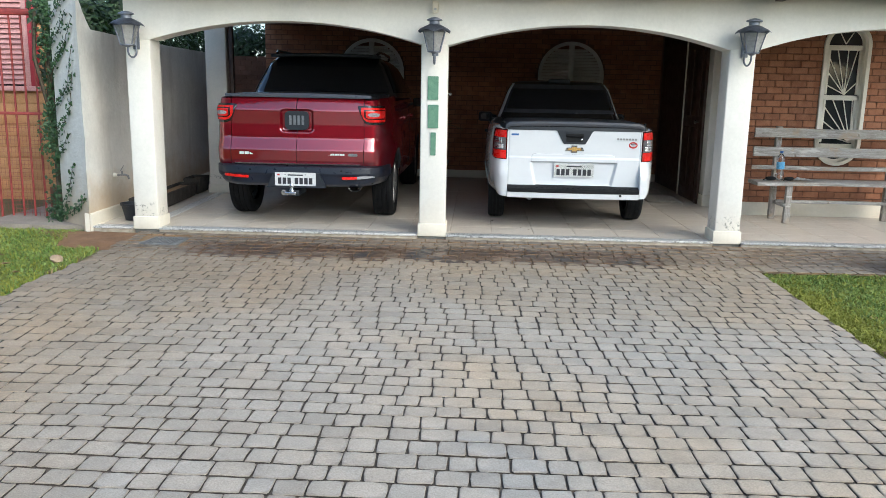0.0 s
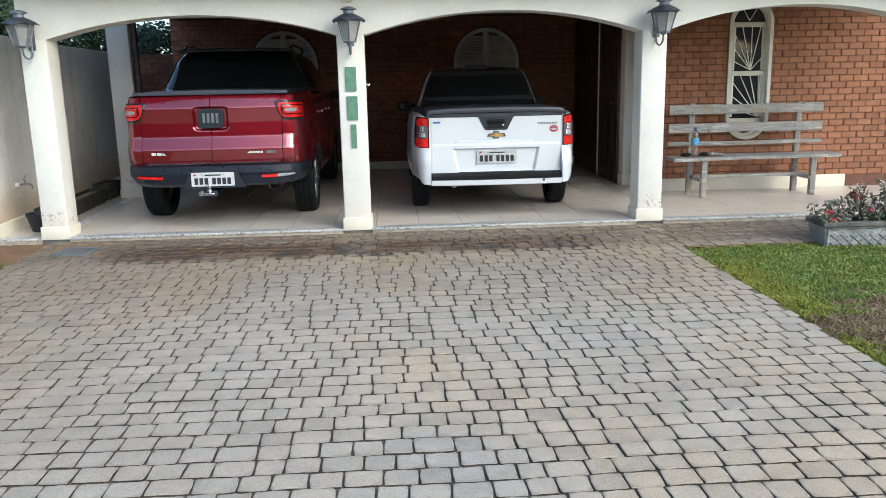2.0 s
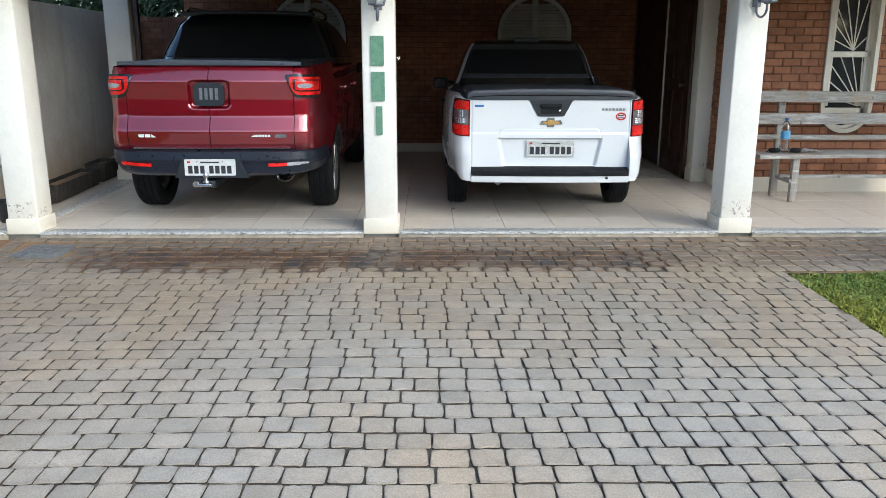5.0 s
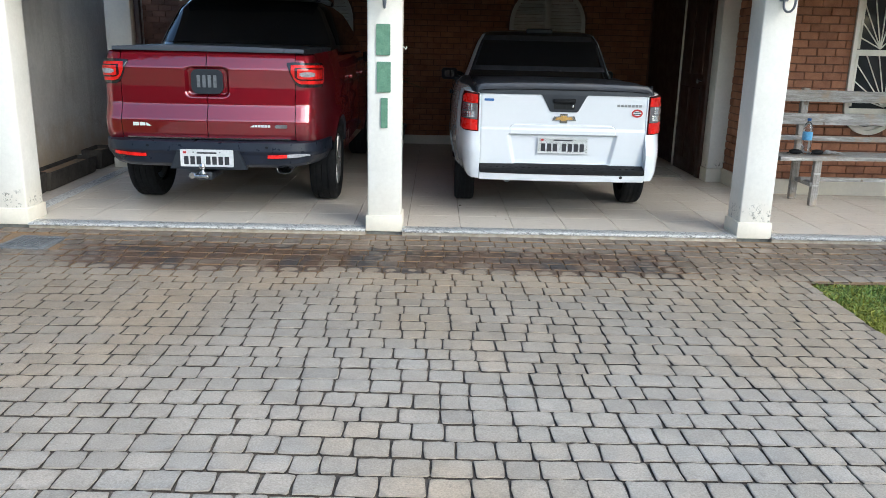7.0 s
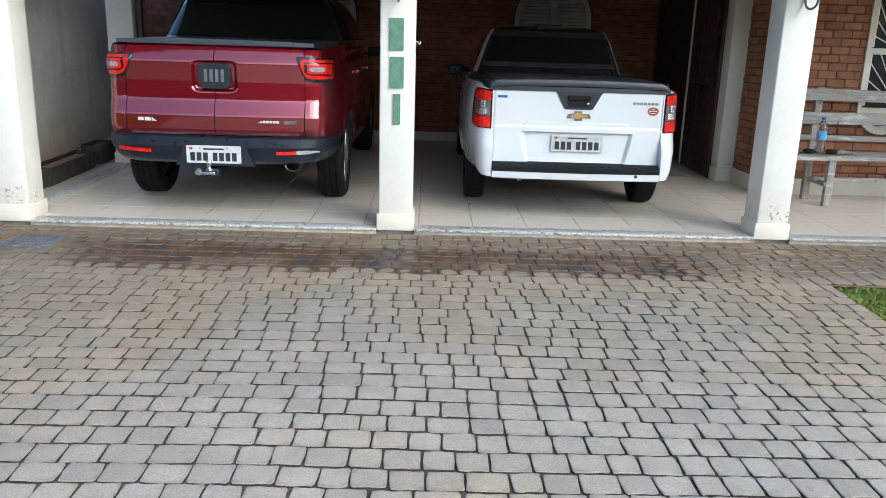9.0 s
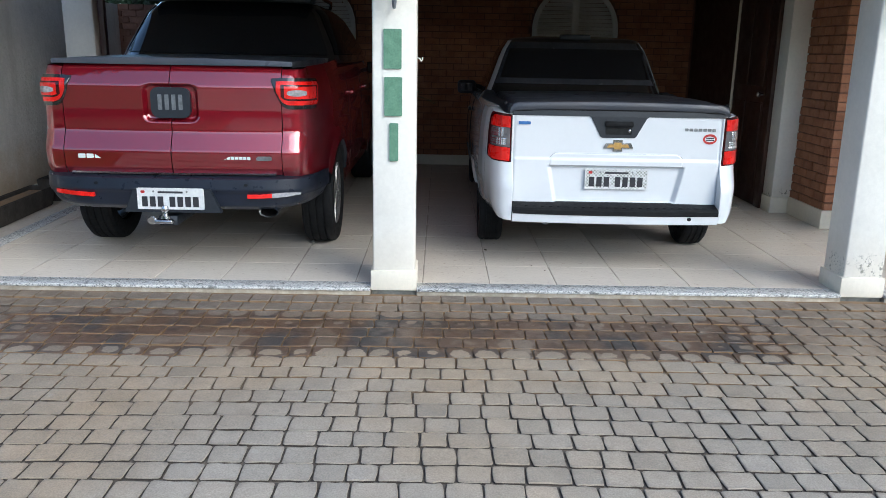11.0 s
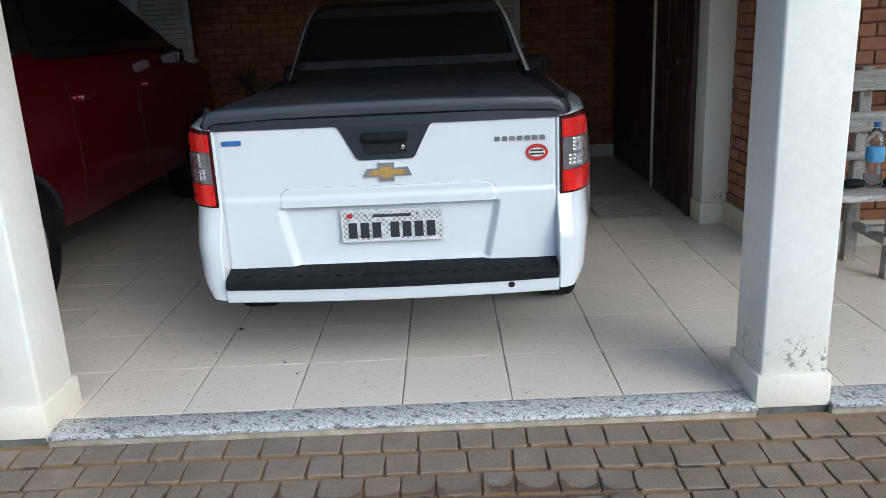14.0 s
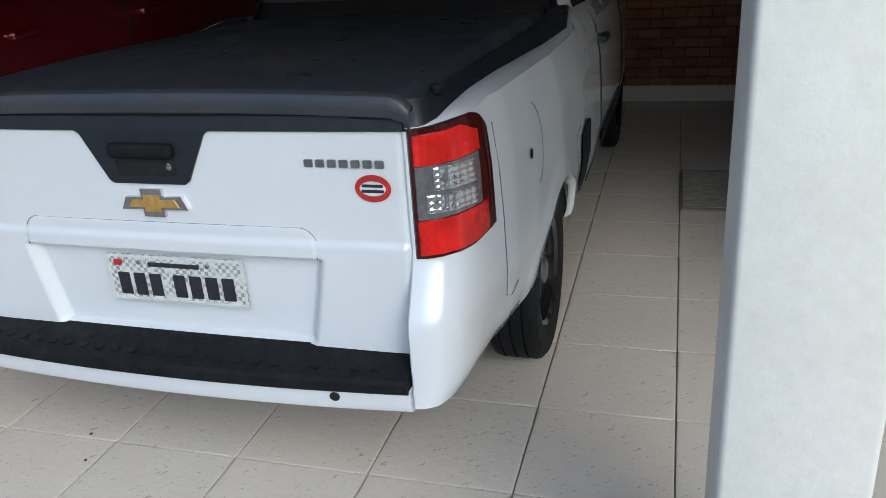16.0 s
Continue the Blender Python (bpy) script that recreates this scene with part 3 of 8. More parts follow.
bm.faces.new(cols[0])
bm.faces.new(cols[-1][::-1])
solid("wall_front", bm, M["plaster"], "white plastered front beam with three low arches", "wall", kind="structure", sharp=25)

# ---- ceiling and roof ----
# never in view; its brown is set for how much light it bounces
solid("ceiling", B(box, -2.93, 6.3, 0.27, 5.5, 2.361, 2.45), M["ceiling"], "plain brown carport ceiling, out of view", "ceiling", kind="structure")
roof = thing("roof", "dark weathered clay tile roof with a low eave", "roof", kind="structure")
bm = bmesh.new()
prism(bm, [(-0.45, 2.265), (6.4, 4.21), (6.4, 4.27), (-0.45, 2.325)], -2.95, 6.4)
for v in bm.verts:
    v.co = Vector((v.co.y, v.co.x, v.co.z))
part("roof_deck", bm, M["dark_wood"], roof)
bm = bmesh.new()
for k in range(1, 10):
    x = -3.1 + k * 1.02
    box(bm, x, x + 0.07, -0.43, 0.013, 2.195, 2.266, 0.004, m=Matrix.Translation((0, 0, 0.0)))
part("rafter", bm, M["dark_wood"], roof)
bm = bmesh.new()
box(bm, -2.93, 7.2, 5.5, 6.4, 2.2, 4.1)
part("gable", bm, M["plaster"], roof)


def barrel_tile(bm, r0=0.085, r1=0.07, length=0.42, seg=8):
    rows = []
    for y, r in ((0.0, r0), (length, r1)):
        o = [bm.verts.new((r * math.cos(math.pi * k / seg), y, r * math.sin(math.pi * k / seg))) for k in range(seg + 1)]
        i = [bm.verts.new(((r - 0.012) * math.cos(math.pi * k / seg), y, (r - 0.012) * math.sin(math.pi * k / seg))) for k in range(seg + 1)]
        rows.append((o, i))
    (o0, i0), (o1, i1) = rows
    for k in range(seg):
        bm.faces.new((o0[k], o0[k + 1], o1[k + 1], o1[k]))
        bm.faces.new((i0[k], i1[k], i1[k + 1], i0[k + 1]))
        bm.faces.new((o0[k], i0[k], i0[k + 1], o0[k + 1]))


tile_mesh = to_mesh("roof_tile", B(barrel_tile), M["clay"])
slope = math.atan2(4.24 - 2.295, 6.85)
for k in range(3, 51):
    for row in range(3):
        t = new("roof_tile", tile_mesh)
        t.parent = roof
        y = -0.53 + row * 0.36
        t.matrix_basis = Matrix.Translation((-3.45 + k * 0.192 + 0.008 * rng.uniform(-1, 1), y, 2.315 + (y + 0.45) * math.tan(slope))) @ Matrix.Rotation(slope, 4, "X") @ Matrix.Rotation(rng.uniform(-0.02, 0.02), 4, "Z")

# ---- walls ----
BW, BH = 0.178, 0.074
BACK_Y, FRONT_Y, SIDE_X = 5.3, 1.88, 3.41
HOLE_WIN = (4.535, 0.232, 0.855, 1.94)          # centre x, half width, lower and upper arc centres
SHUTTERS = (-1.29, 1.84)
SPRING, SHUT_R, SHUT_Z = 1.64, 0.51, 1.13


def wall_box(name, x0, x1, y0, y1, z0, z1, label, material="mortar"):
    return solid(name, B(box, x0, x1, y0, y1, z0, z1), M[material], label, "wall", kind="structure")


wall_back = wall_box("wall_back", -2.98, 3.5, BACK_Y + 0.012, BACK_Y + 0.2, -0.02, 2.4, "red brick back wall of the carport with dark recessed joints")
wall_side = wall_box("wall_side", SIDE_X + 0.012, SIDE_X + 0.2, FRONT_Y + 0.2, 2.52, -0.02, 2.4, "short red brick return wall beside the carport")
# porch wall in four pieces round the window opening
wx, hw, zl, zu = HOLE_WIN
bm = bmesh.new()
ang = [math.pi * k / 16 for k in range(17)]
outl = [(wx + hw * math.cos(a), zu + hw * math.sin(a)) for a in ang] + [(wx - hw * math.cos(a), zl - hw * math.sin(a)) for a in ang]
wall_porch = None
rect = [(SIDE_X + 0.012, -0.02), (7.4, -0.02), (7.4, 2.4), (SIDE_X + 0.012, 2.4)]


def holed(bm, rect, hole, y0, y1):
    """A wall slab between y0 and y1 with one opening through it."""
    for y, flip in ((y0, False), (y1, True)):
        ro = [bm.verts.new((x, y, z)) for x, z in rect]
        ho = [bm.verts.new((x, y, z)) for x, z in hole]
        eds = [bm.edges.new((l[i], l[(i + 1) % len(l)])) for l in (ro, ho) for i in range(len(l))]
        bmesh.ops.triangle_fill(bm, use_beauty=True, edges=eds)
        if not flip:
            first = (ro, ho)
    for a, b in zip(first, (ro, ho)):
        n = len(a)
        for i in range(n):
            bm.faces.new((a[i], a[(i + 1) % n], b[(i + 1) % n], b[i]))


holed(bm, rect, outl, FRONT_Y + 0.012, FRONT_Y + 0.2)
wall_porch = solid("wall_porch", bm, M["mortar"], "red brick porch wall with dark recessed joints", "wall", kind="structure")

# white corner post and door wall on the house side
post5 = thing("pillar_5", "white plastered corner post with a pale tiled foot", "pillar", kind="structure")
part("shaft", B(box, 3.245, 3.422, 2.52, 2.72, 0.141, 2.36, 0.006), M["plaster"], post5)
part("foot", B(box, 3.237, 3.422, 2.511, 2.72, -0.008, 0.14, 0.003), M["cream"], post5, "pale tiled foot")
wall_box("wall_door", 3.265, 3.5, 2.72, BACK_Y + 0.012, -0.02, 2.4, "dark wooden inner wall beside the door", "dark_wood")
pillar("pillar_6", -3.085, -2.79, 2.69, 0.25, 2.36)
solid("iron_post", B(box, -2.786, -2.731, 2.76, 2.82, -0.02, 2.36, 0.006), M["dark_wood"], "dark brown post standing against the white pillar", "post", kind="structure")


def skirting(name, x0, x1, y0, y1, h=0.14):
    return solid(name, B(box, x0, x1, y0, y1, -0.008, h, 0.003), M["cream"], "pale tiled skirting along the wall foot", "skirting", kind="structure")


skirting("baseboard", 3.395, 5.80, FRONT_Y - 0.018, FRONT_Y + 0.004, 0.15)
skirting("baseboard", SIDE_X - 0.018, SIDE_X + 0.004, FRONT_Y - 0.018, 2.51, 0.15)
skirting("baseboard", -2.98, 3.255, BACK_Y - 0.016, BACK_Y + 0.006, 0.12)

# boundary wall, splayed, with a raised front end
WALL_LINE = ((-3.335, -0.04), (-3.40, 1.78), (-3.62, 5.40))


def wall_top(s):
    return 2.13 if s < 0.05 else (2.13 - 0.26 * (s - 0.05) / 0.25 if s < 0.3 else 1.87 - 0.03 * min((s - 0.3) / 1.5, 1))


bm = bmesh.new()
n = 110
rows = []
for k in range(n + 1):
    s = k / n * 5.45
    if s < 1.836:
        u = s / 1.836
        p = Vector(WALL_LINE[0]).lerp(Vector(WALL_LINE[1]), u)
    else:
        p = Vector(WALL_LINE[1]).lerp(Vector(WALL_LINE[2]), min((s - 1.836) / 3.63, 1))
    rows.append((p, wall_top(s)))
ncol = 14
grid = []
for p, h in rows:
    line = []
    for j in range(ncol + 1):
        z = -0.1 + (h + 0.1) * j / ncol
        line.append(bm.verts.new((p.x + 0.012 * noise.noise(Vector((p.y * 3, z * 3, 1))), p.y, z)))
    line.append(bm.verts.new((p.x - 0.42, p.y + 0.30 * (1 - min(p.y, 1)), h)))
    line.append(bm.verts.new((p.x - 0.42, p.y + 0.30 * (1 - min(p.y, 1)), -0.1)))
    grid.append(line)
for a, b in zip(grid, grid[1:]):
    for j in range(len(a) - 1):
        bm.faces.new((a[j], b[j], b[j + 1], a[j + 1]))
bm.faces.new(grid[0])
solid("wall_left", bm, M["rough_plaster"], "rough white rendered boundary wall stained brown near the ground", "wall", kind="structure", sharp=50)
bm = bmesh.new()
prev = None
for k in range(n + 1):
    p = rows[k][0]
    q = [bm.verts.new((p.x + dx, p.y + 0.004, z)) for dx, z in ((-0.05, -0.1), (0.02, -0.1), (0.022, 0.115), (0.012, 0.125), (-0.05, 0.125))]
    if prev:
        for j in range(5):
            bm.faces.new((prev[j], q[j], q[(j + 1) % 5], prev[(j + 1) % 5]))
    else:
        bm.faces.new(q)
    prev = q
solid("baseboard", bm, M["cream"], "cream skirting along the rough boundary wall", "skirting", kind="structure")

wall_garden = wall_box("wall_garden", -4.4, -2.985, 5.37, 5.5, -0.02, 1.82, "low red brick garden wall behind the carport")
wall_box("wall_room", 3.5, 7.4, 4.4, 4.5, -0.02, 2.4, "plain inner wall of the house room", "plaster")
wall_box("wall_end", 7.3, 7.4, 2.16, 4.4, -0.02, 2.4, "plain end wall of the house", "plaster")

# unseen trees added behind the viewer to block low sky light from the carport
bm = bmesh.new()
prev = None
for k in range(81):
    a = radians(180 + 180 * k / 80)
    x, y = 1.0 + 17 * math.cos(a), -1.0 + 15 * math.sin(a)
    h = 2.5 + 1.2 * noise.noise(Vector((k * 0.22, 3, 1))) + 0.7 * noise.noise(Vector((k * 0.9, 7, 1)))
    row = [bm.verts.new((x * (1 + 0.03 * noise.noise(Vector((k * 0.5, j * 0.8, 4)))), y * (1 + 0.03 * noise.noise(Vector((k * 0.5, j * 0.8, 9)))), -0.7 + (h + 0.7) * j / 10)) for j in range(11)]
    row += [bm.verts.new((x * 1.12, y * 1.12, h * 0.8)), bm.verts.new((x * 1.12, y * 1.12, -0.7))]
    if prev:
        for j in range(12):
            bm.faces.new((prev[j], row[j], row[j + 1], prev[j + 1]))
    prev = row
solid("backdrop", bm, M["leaf"], "dark green trees added behind the viewer to block low light", "trees", kind="structure")


# ---- pickup trucks ----
def interp(table, v):
    """Smooth interpolation in a table of (position, value)."""
    if v <= table[0][0]:
        return table[0][1]
    for (a, p), (b, q) in zip(table, table[1:]):
        if v <= b:
            return p + (q - p) * (v - a) / (b - a)
    return table[-1][1]


def step(v, a, b):
    t = min(max((v - a) / (b - a), 0.0), 1.0)
    return t * t * (3 - 2 * t)


def shell(bm, ys, zs, width, shift, arches, side):
    """One flank of a body as a grid over length and height, with round wheel openings cut out."""
    pts = [[(y, z) for z in zs(y)] for y in ys]
    keep = set()
    for i in range(len(ys) - 1):
        for j in range(len(pts[0]) - 1):
            cy = sum(pts[a][b][0] for a in (i, i + 1) for b in (j, j + 1)) / 4
            cz = sum(pts[a][b][1] for a in (i, i + 1) for b in (j, j + 1)) / 4
            if all((cy - yc) ** 2 + (cz - zc) ** 2 > r * r for yc, zc, r in arches):
                keep.add((i, j))
    vs = {}

    def vert(i, j):
        if (i, j) not in vs:
            y, z = pts[i][j]
            for yc, zc, r in arches:
                d = math.hypot(y - yc, z - zc)
                near = r if d < r else (r if d < r + 0.02 else None)
                if near and d > 1e-6:
                    y, z = yc + (y - yc) * r / d, zc + (z - zc) * r / d
            vs[(i, j)] = bm.verts.new((side * width(y, z), y + shift(y, z), z))
        return vs[(i, j)]

    for i, j in keep:
        bm.faces.new((vert(i, j), vert(i + 1, j), vert(i + 1, j + 1), vert(i, j + 1)))


def arch_lip(bm, yc, zc, r, width, shift, side, deep=0.1, lo=-0.25, n=26):
    prev = None
    for k in range(n + 1):
        a = lo + (math.pi - 2 * lo) * k / n
        y, z = yc + r * math.cos(a), zc + r * math.sin(a)
        x = width(y, z)
        row = [bm.verts.new((side * (x + 0.004), y + shift(y, z), z)), bm.verts.new((side * (x - 0.012), yc + (r - 0.02) * math.cos(a), zc + (r - 0.02) * math.sin(a))),
               bm.verts.new((side * (x - deep), yc + (r - 0.02) * math.cos(a), zc + (r - 0.02) * math.sin(a)))]
        if prev:
            for p in range(2):
                bm.faces.new((prev[p], row[p], row[p + 1], prev[p + 1]))
        prev = row


def field(bm, x0, x1, nx, z0, z1, nz, fn, thick=0.03):
    """An upright panel with relief: y = fn(x, z), with its edges turned back."""
    g = []
    for j in range(nz + 1):
        z = z0 + (z1 - z0) * j / nz
        g.append([bm.verts.new((x, fn(x, z), z)) for x in (x0 + (x1 - x0) * i / nx for i in range(nx + 1))])
    for j in range(nz):
        for i in range(nx):
            bm.faces.new((g[j][i], g[j][i + 1], g[j + 1][i + 1], g[j + 1][i]))
    rim = g[0] + [r[-1] for r in g[1:]] + g[-1][-2::-1] + [r[0] for r in g[-2:0:-1]]
    back = [bm.verts.new((v.co.x, v.co.y + thick, v.co.z)) for v in rim]
    for k in range(len(rim)):
        q = (k + 1) % len(rim)
        bm.faces.new((rim[q], rim[k], back[k], back[q]))


def cab_point(levels, k, n, v):
    """A point on a cab made of rings, at ring position k of n and height share v."""
    f = v * (len(levels) - 1)
    i = min(int(f), len(levels) - 2)
    f -= i
    A, C = levels[i], levels[i + 1]
    hw, yb, yf, z = (a + (c - a) * f for a, c in zip(A, C))
    a = 2 * math.pi * k / n
    c, s = math.cos(a), math.sin(a)
    return Vector((hw * math.copysign(abs(c) ** (1 / 3), c), (yb + yf) / 2 + (yf - yb) / 2 * math.copysign(abs(s) ** (1 / 3), s), z))


def cab_shell(bm, levels, n=72, per=4, roof_crown=0.04):
    rings = []
    m = (len(levels) - 1) * per
    for j in range(m + 1):
        rings.append([bm.verts.new(cab_point(levels, k, n, j / m)) for k in range(n)])
    for sc, dz in ((0.94, 0.3), (0.8, 0.62), (0.5, 0.9)):
        c = sum((v.co for v in rings[m]), Vector()) / n
        rings.append([bm.verts.new(Vector((c.x + (v.co.x - c.x) * sc, c.y + (v.co.y - c.y) * sc, v.co.z + roof_crown * dz))) for v in rings[m]])
    for a, b in zip(rings, rings[1:]):
        for k in range(n):
            bm.faces.new((a[k], a[(k + 1) % n], b[(k + 1) % n], b[k]))
    bm.faces.new(rings[-1])


def cab_panel(bm, levels, a0, a1, v0, v1, off=0.005, cnt=16, rows=8, inset_top=0.0):
    """A pane on the cab between two ring angles (degrees) and two height shares, just proud of it."""
    n = 3600
    centre = cab_point(levels, n // 4, n, 0.5) * 0.5 + cab_point(levels, 3 * n // 4, n, 0.5) * 0.5
    g = []
    for j in range(rows + 1):
        v = v0 + (v1 - v0) * j / rows
        row = []
        for i in range(cnt + 1):
            p = cab_point(levels, (a0 + (a1 - a0) * i / cnt) / 360 * n, n, v)
            d = p - centre
            d.z *= 0.15
            row.append(bm.verts.new(p + d.normalized() * off))
        g.append(row)
    for j in range(rows):
        for i in range(cnt):
            bm.faces.new((g[j][i], g[j][i + 1], g[j + 1][i + 1], g[j + 1][i]))


def wheel(parent, x, y, r, w, side, spokes, rim_mat):
    """Tyre with tread grooves, rim, hub and spokes, on an axle along x; the outer face looks to `side`."""
    hold = new("wheel")
    hold.parent = parent
    hold.matrix_basis = Matrix.Translation((x, y, r)) @ Matrix.Rotation(radians(90) * side, 4, "Y")
    prof = [(r * 0.62, -w * 0.42), (r * 0.8, -w * 0.5), (r * 0.93, -w * 0.48), (r * 0.985, -w * 0.4)]
    for g in (-0.22, 0.0, 0.22):
        prof += [(r, (g - 0.1) * w), (r, (g - 0.025) * w), (r * 0.975, (g - 0.02) * w), (r * 0.975, (g + 0.02) * w), (r, (g + 0.025) * w)]
    prof += [(r, 0.33 * w), (r * 0.985, w * 0.4), (r * 0.93, w * 0.48), (r * 0.8, w * 0.5), (r * 0.62, w * 0.42), (r * 0.6, w * 0.1), (r * 0.6, -w * 0.3)]
    part("tyre", B(lathe, prof, 48, None, False), M["black_rubber"], hold, sharp=30)
    bm = bmesh.new()
    lathe(bm, [(r * 0.6, -w * 0.3), (r * 0.6, w * 0.36), (r * 0.635, w * 0.41), (r * 0.62, w * 0.44), (r * 0.57, w * 0.38), (r * 0.56, w * 0.05), (r * 0.56, -w * 0.28)], 40, None, False)
    if spokes:
        for k in range(spokes):
            for da in (-0.13, 0.13):
                a = 2 * math.pi * k / spokes
                tube(bm, (r * 0.1 * math.cos(a), r * 0.1 * math.sin(a), w * 0.33), (r * 0.58 * math.cos(a + da), r * 0.58 * math.sin(a + da), w * 0.36), r * 0.06, r * 0.05, 8)
    else:
        lathe(bm, [(r * 0.12, w * 0.27), (r * 0.3, w * 0.3), (r * 0.42, w * 0.22), (r * 0.5, w * 0.24), (r * 0.57, w * 0.12)], 40, None, False)
        for k in range(12):
            a = 2 * math.pi * k / 12
            tube(bm, (r * 0.46 * math.cos(a), r * 0.46 * math.sin(a), w * 0.2), (r * 0.46 * math.cos(a), r * 0.46 * math.sin(a), w * 0.245), r * 0.045, None, 8)
    part("rim", bm, M[rim_mat], hold)
    bm = bmesh.new()
    lathe(bm, [(r * 0.16, w * 0.2), (r * 0.15, w * 0.36), (r * 0.11, w * 0.39), (0.004, w * 0.4)], 24)
    part("hub_cap", bm, M["steel"] if not spokes else M[rim_mat], hold)
    bm = bmesh.new()
    lathe(bm, [(r * 0.45, -w * 0.2), (r * 0.45, w * 0.02)], 32)
    part("brake_disc", bm, M["dark"], hold)
    return hold


def rounded(w, h, r, n=5):
    """Outline of a rounded rectangle about the origin, as (x, z) pairs."""
    out = []
    for cx, cz, a0 in ((w / 2 - r, -h / 2 + r, -90), (w / 2 - r, h / 2 - r, 0), (-w / 2 + r, h / 2 - r, 90), (-w / 2 + r, -h / 2 + r, 180)):
        for k in range(n + 1):
            a = radians(a0 + 90 * k / n)
            out.append((cx + r * math.cos(a), cz + r * math.sin(a)))
    return out


def slab_at(bm, outline, x, z, y, thick, tilt=0.0):
    prism(bm, outline, -thick, 0.0, Matrix.Translation((x, y, z)) @ Matrix.Rotation(tilt, 4, "X"))


def plate_thing(parent, x, y, z, film="plate"):
    """Number plate with plain bars in place of its characters."""
    p = new("plate")
    p.parent = parent
    p.matrix_basis = Matrix.Translation((x, y, z))
    part("plate_panel", B(slab_at, rounded(0.40, 0.13, 0.012), 0, 0, 0, 0.006), M[film], p, "grey metal plate with an embossed rim")
    bm = bmesh.new()
    for a, b in ((rounded(0.40, 0.006, 0.002), 0.060), (rounded(0.40, 0.006, 0.002), -0.060)):
        slab_at(bm, a, 0, b, -0.006, 0.003)
    for a in (-0.196, 0.196):
        slab_at(bm, rounded(0.006, 0.12, 0.002), a, 0, -0.006, 0.003)
    part("plate_rim", bm, M["plate"], p)
    for k in range(7):
        cx = -0.155 + 0.047 * k + (0.024 if k > 2 else 0.0)
        part("bar", B(slab_at, rounded(0.034, 0.062, 0.003), cx, -0.017, -0.0065, 0.002), M["plate_dark"], p)
    part("bar", B(slab_at, rounded(0.15, 0.012, 0.003), 0.0, 0.040, -0.0065, 0.0015), M["plate_dark"], p)
    part("seal", B(slab_at, rounded(0.024, 0.016, 0.005), -0.165, 0.042, -0.0065, 0.003), M["seal"], p, "small red seal")
    for sx in (-0.1, 0.1):
        bm = bmesh.new()
        lathe(bm, [(0.006, 0.0), (0.006, 0.004), (0.003, 0.006)], 10, Matrix.Translation((sx, -0.0065, 0.045)) @ Matrix.Rotation(radians(90), 4, "X"))
        part("bolt", bm, M["steel"], p)
    return p


def set_heights(root, table, rake=0.0):
    """Moves all parts of a truck but its wheels from the heights of one table column to those of the other; rake lowers the nose."""
    drop = lambda y: rake * min(max(y - 0.4, 0.0), 2.4)
    for ob in root.children_recursive:
        if ob.name.startswith("wheel") or ob.parent.name.startswith("wheel") and not ob.parent.name.startswith("wheel_arch"):
            if not ob.name.startswith("wheel_arch"):
                continue
        z = ob.matrix_basis.translation.z
        if z:
            ob.matrix_basis.translation.z = interp(table, z) - drop(ob.matrix_basis.translation.y)
        elif ob.data and ob.parent.matrix_basis.translation.z == 0:
            for v in ob.data.vertices:
                v.co.z = interp(table, v.co.z) - drop(v.co.y)


# -- white pickup --
CX = 1.357
white = thing("white_pickup", "white single-cab pickup truck with black bed cover on tile floor", "pickup truck", Matrix.Translation((CX, 0.455, 0)) @ Matrix.Rotation(radians(-0.7), 4, "Z") @ Matrix.Translation((0, -0.4, 0)))
WHW = [(0.40, 0.655), (0.405, 0.69), (0.42, 0.722), (0.45, 0.752), (0.50, 0.778), (0.58, 0.800), (0.70, 0.83), (0.9, 0.852), (1.25, 0.872), (2.0, 0.875), (3.4, 0.872), (4.1, 0.85), (4.5, 0.74), (4.7, 0.56), (4.77, 0.3), (4.78, 0.02)]
WF = [(0.25, 0.90), (0.33, 0.925), (0.45, 0.97), (0.6, 1.0), (0.75, 1.0), (0.88, 0.992), (0.98, 0.972), (1.04, 0.945), (1.075, 0.90), (1.10, 0.86)]


def w_width(y, z):
    f = interp(WF, z)
    k = min(max((y - 0.4) / 0.25, 0), 1)
    flare = 0.006 * max(0.0, 1 - abs(math.hypot(y - 1.26, z - 0.3) - 0.38) / 0.06) + 0.006 * max(0.0, 1 - abs(math.hypot(y - 3.93, z - 0.3) - 0.38) / 0.06)
    w = interp(WHW, y) * (1 - (1 - f) * k) + flare
    tuck = 1 - (1 - step(z, 0.27, 0.43)) * (1 - step(y, 0.6, 1.0))
    return w if w < 0.655 else 0.655 + (w - 0.655) * (0.5 + 0.5 * tuck)


def w_shift(y, z):
    return -0.075 * (1 - step(y, 0.4, 0.75)) * (1 - step(z, 0.56, 0.73)) 


def w_top(y):
    return interp([(0.40, 0.985), (0.5, 1.0), (0.65, 1.014), (0.9, 1.022), (1.6, 1.026), (1.8, 1.034), (2.06, 1.085), (3.6, 1.06), (4.2, 0.98), (4.6, 0.85), (4.78, 0.74)], y)


def w_low(y):
    return interp([(0.40, 0.358), (0.7, 0.385), (0.95, 0.42), (1.3, 0.40), (1.6, 0.27), (3.5, 0.24), (4.4, 0.24), (4.78, 0.3)], y)


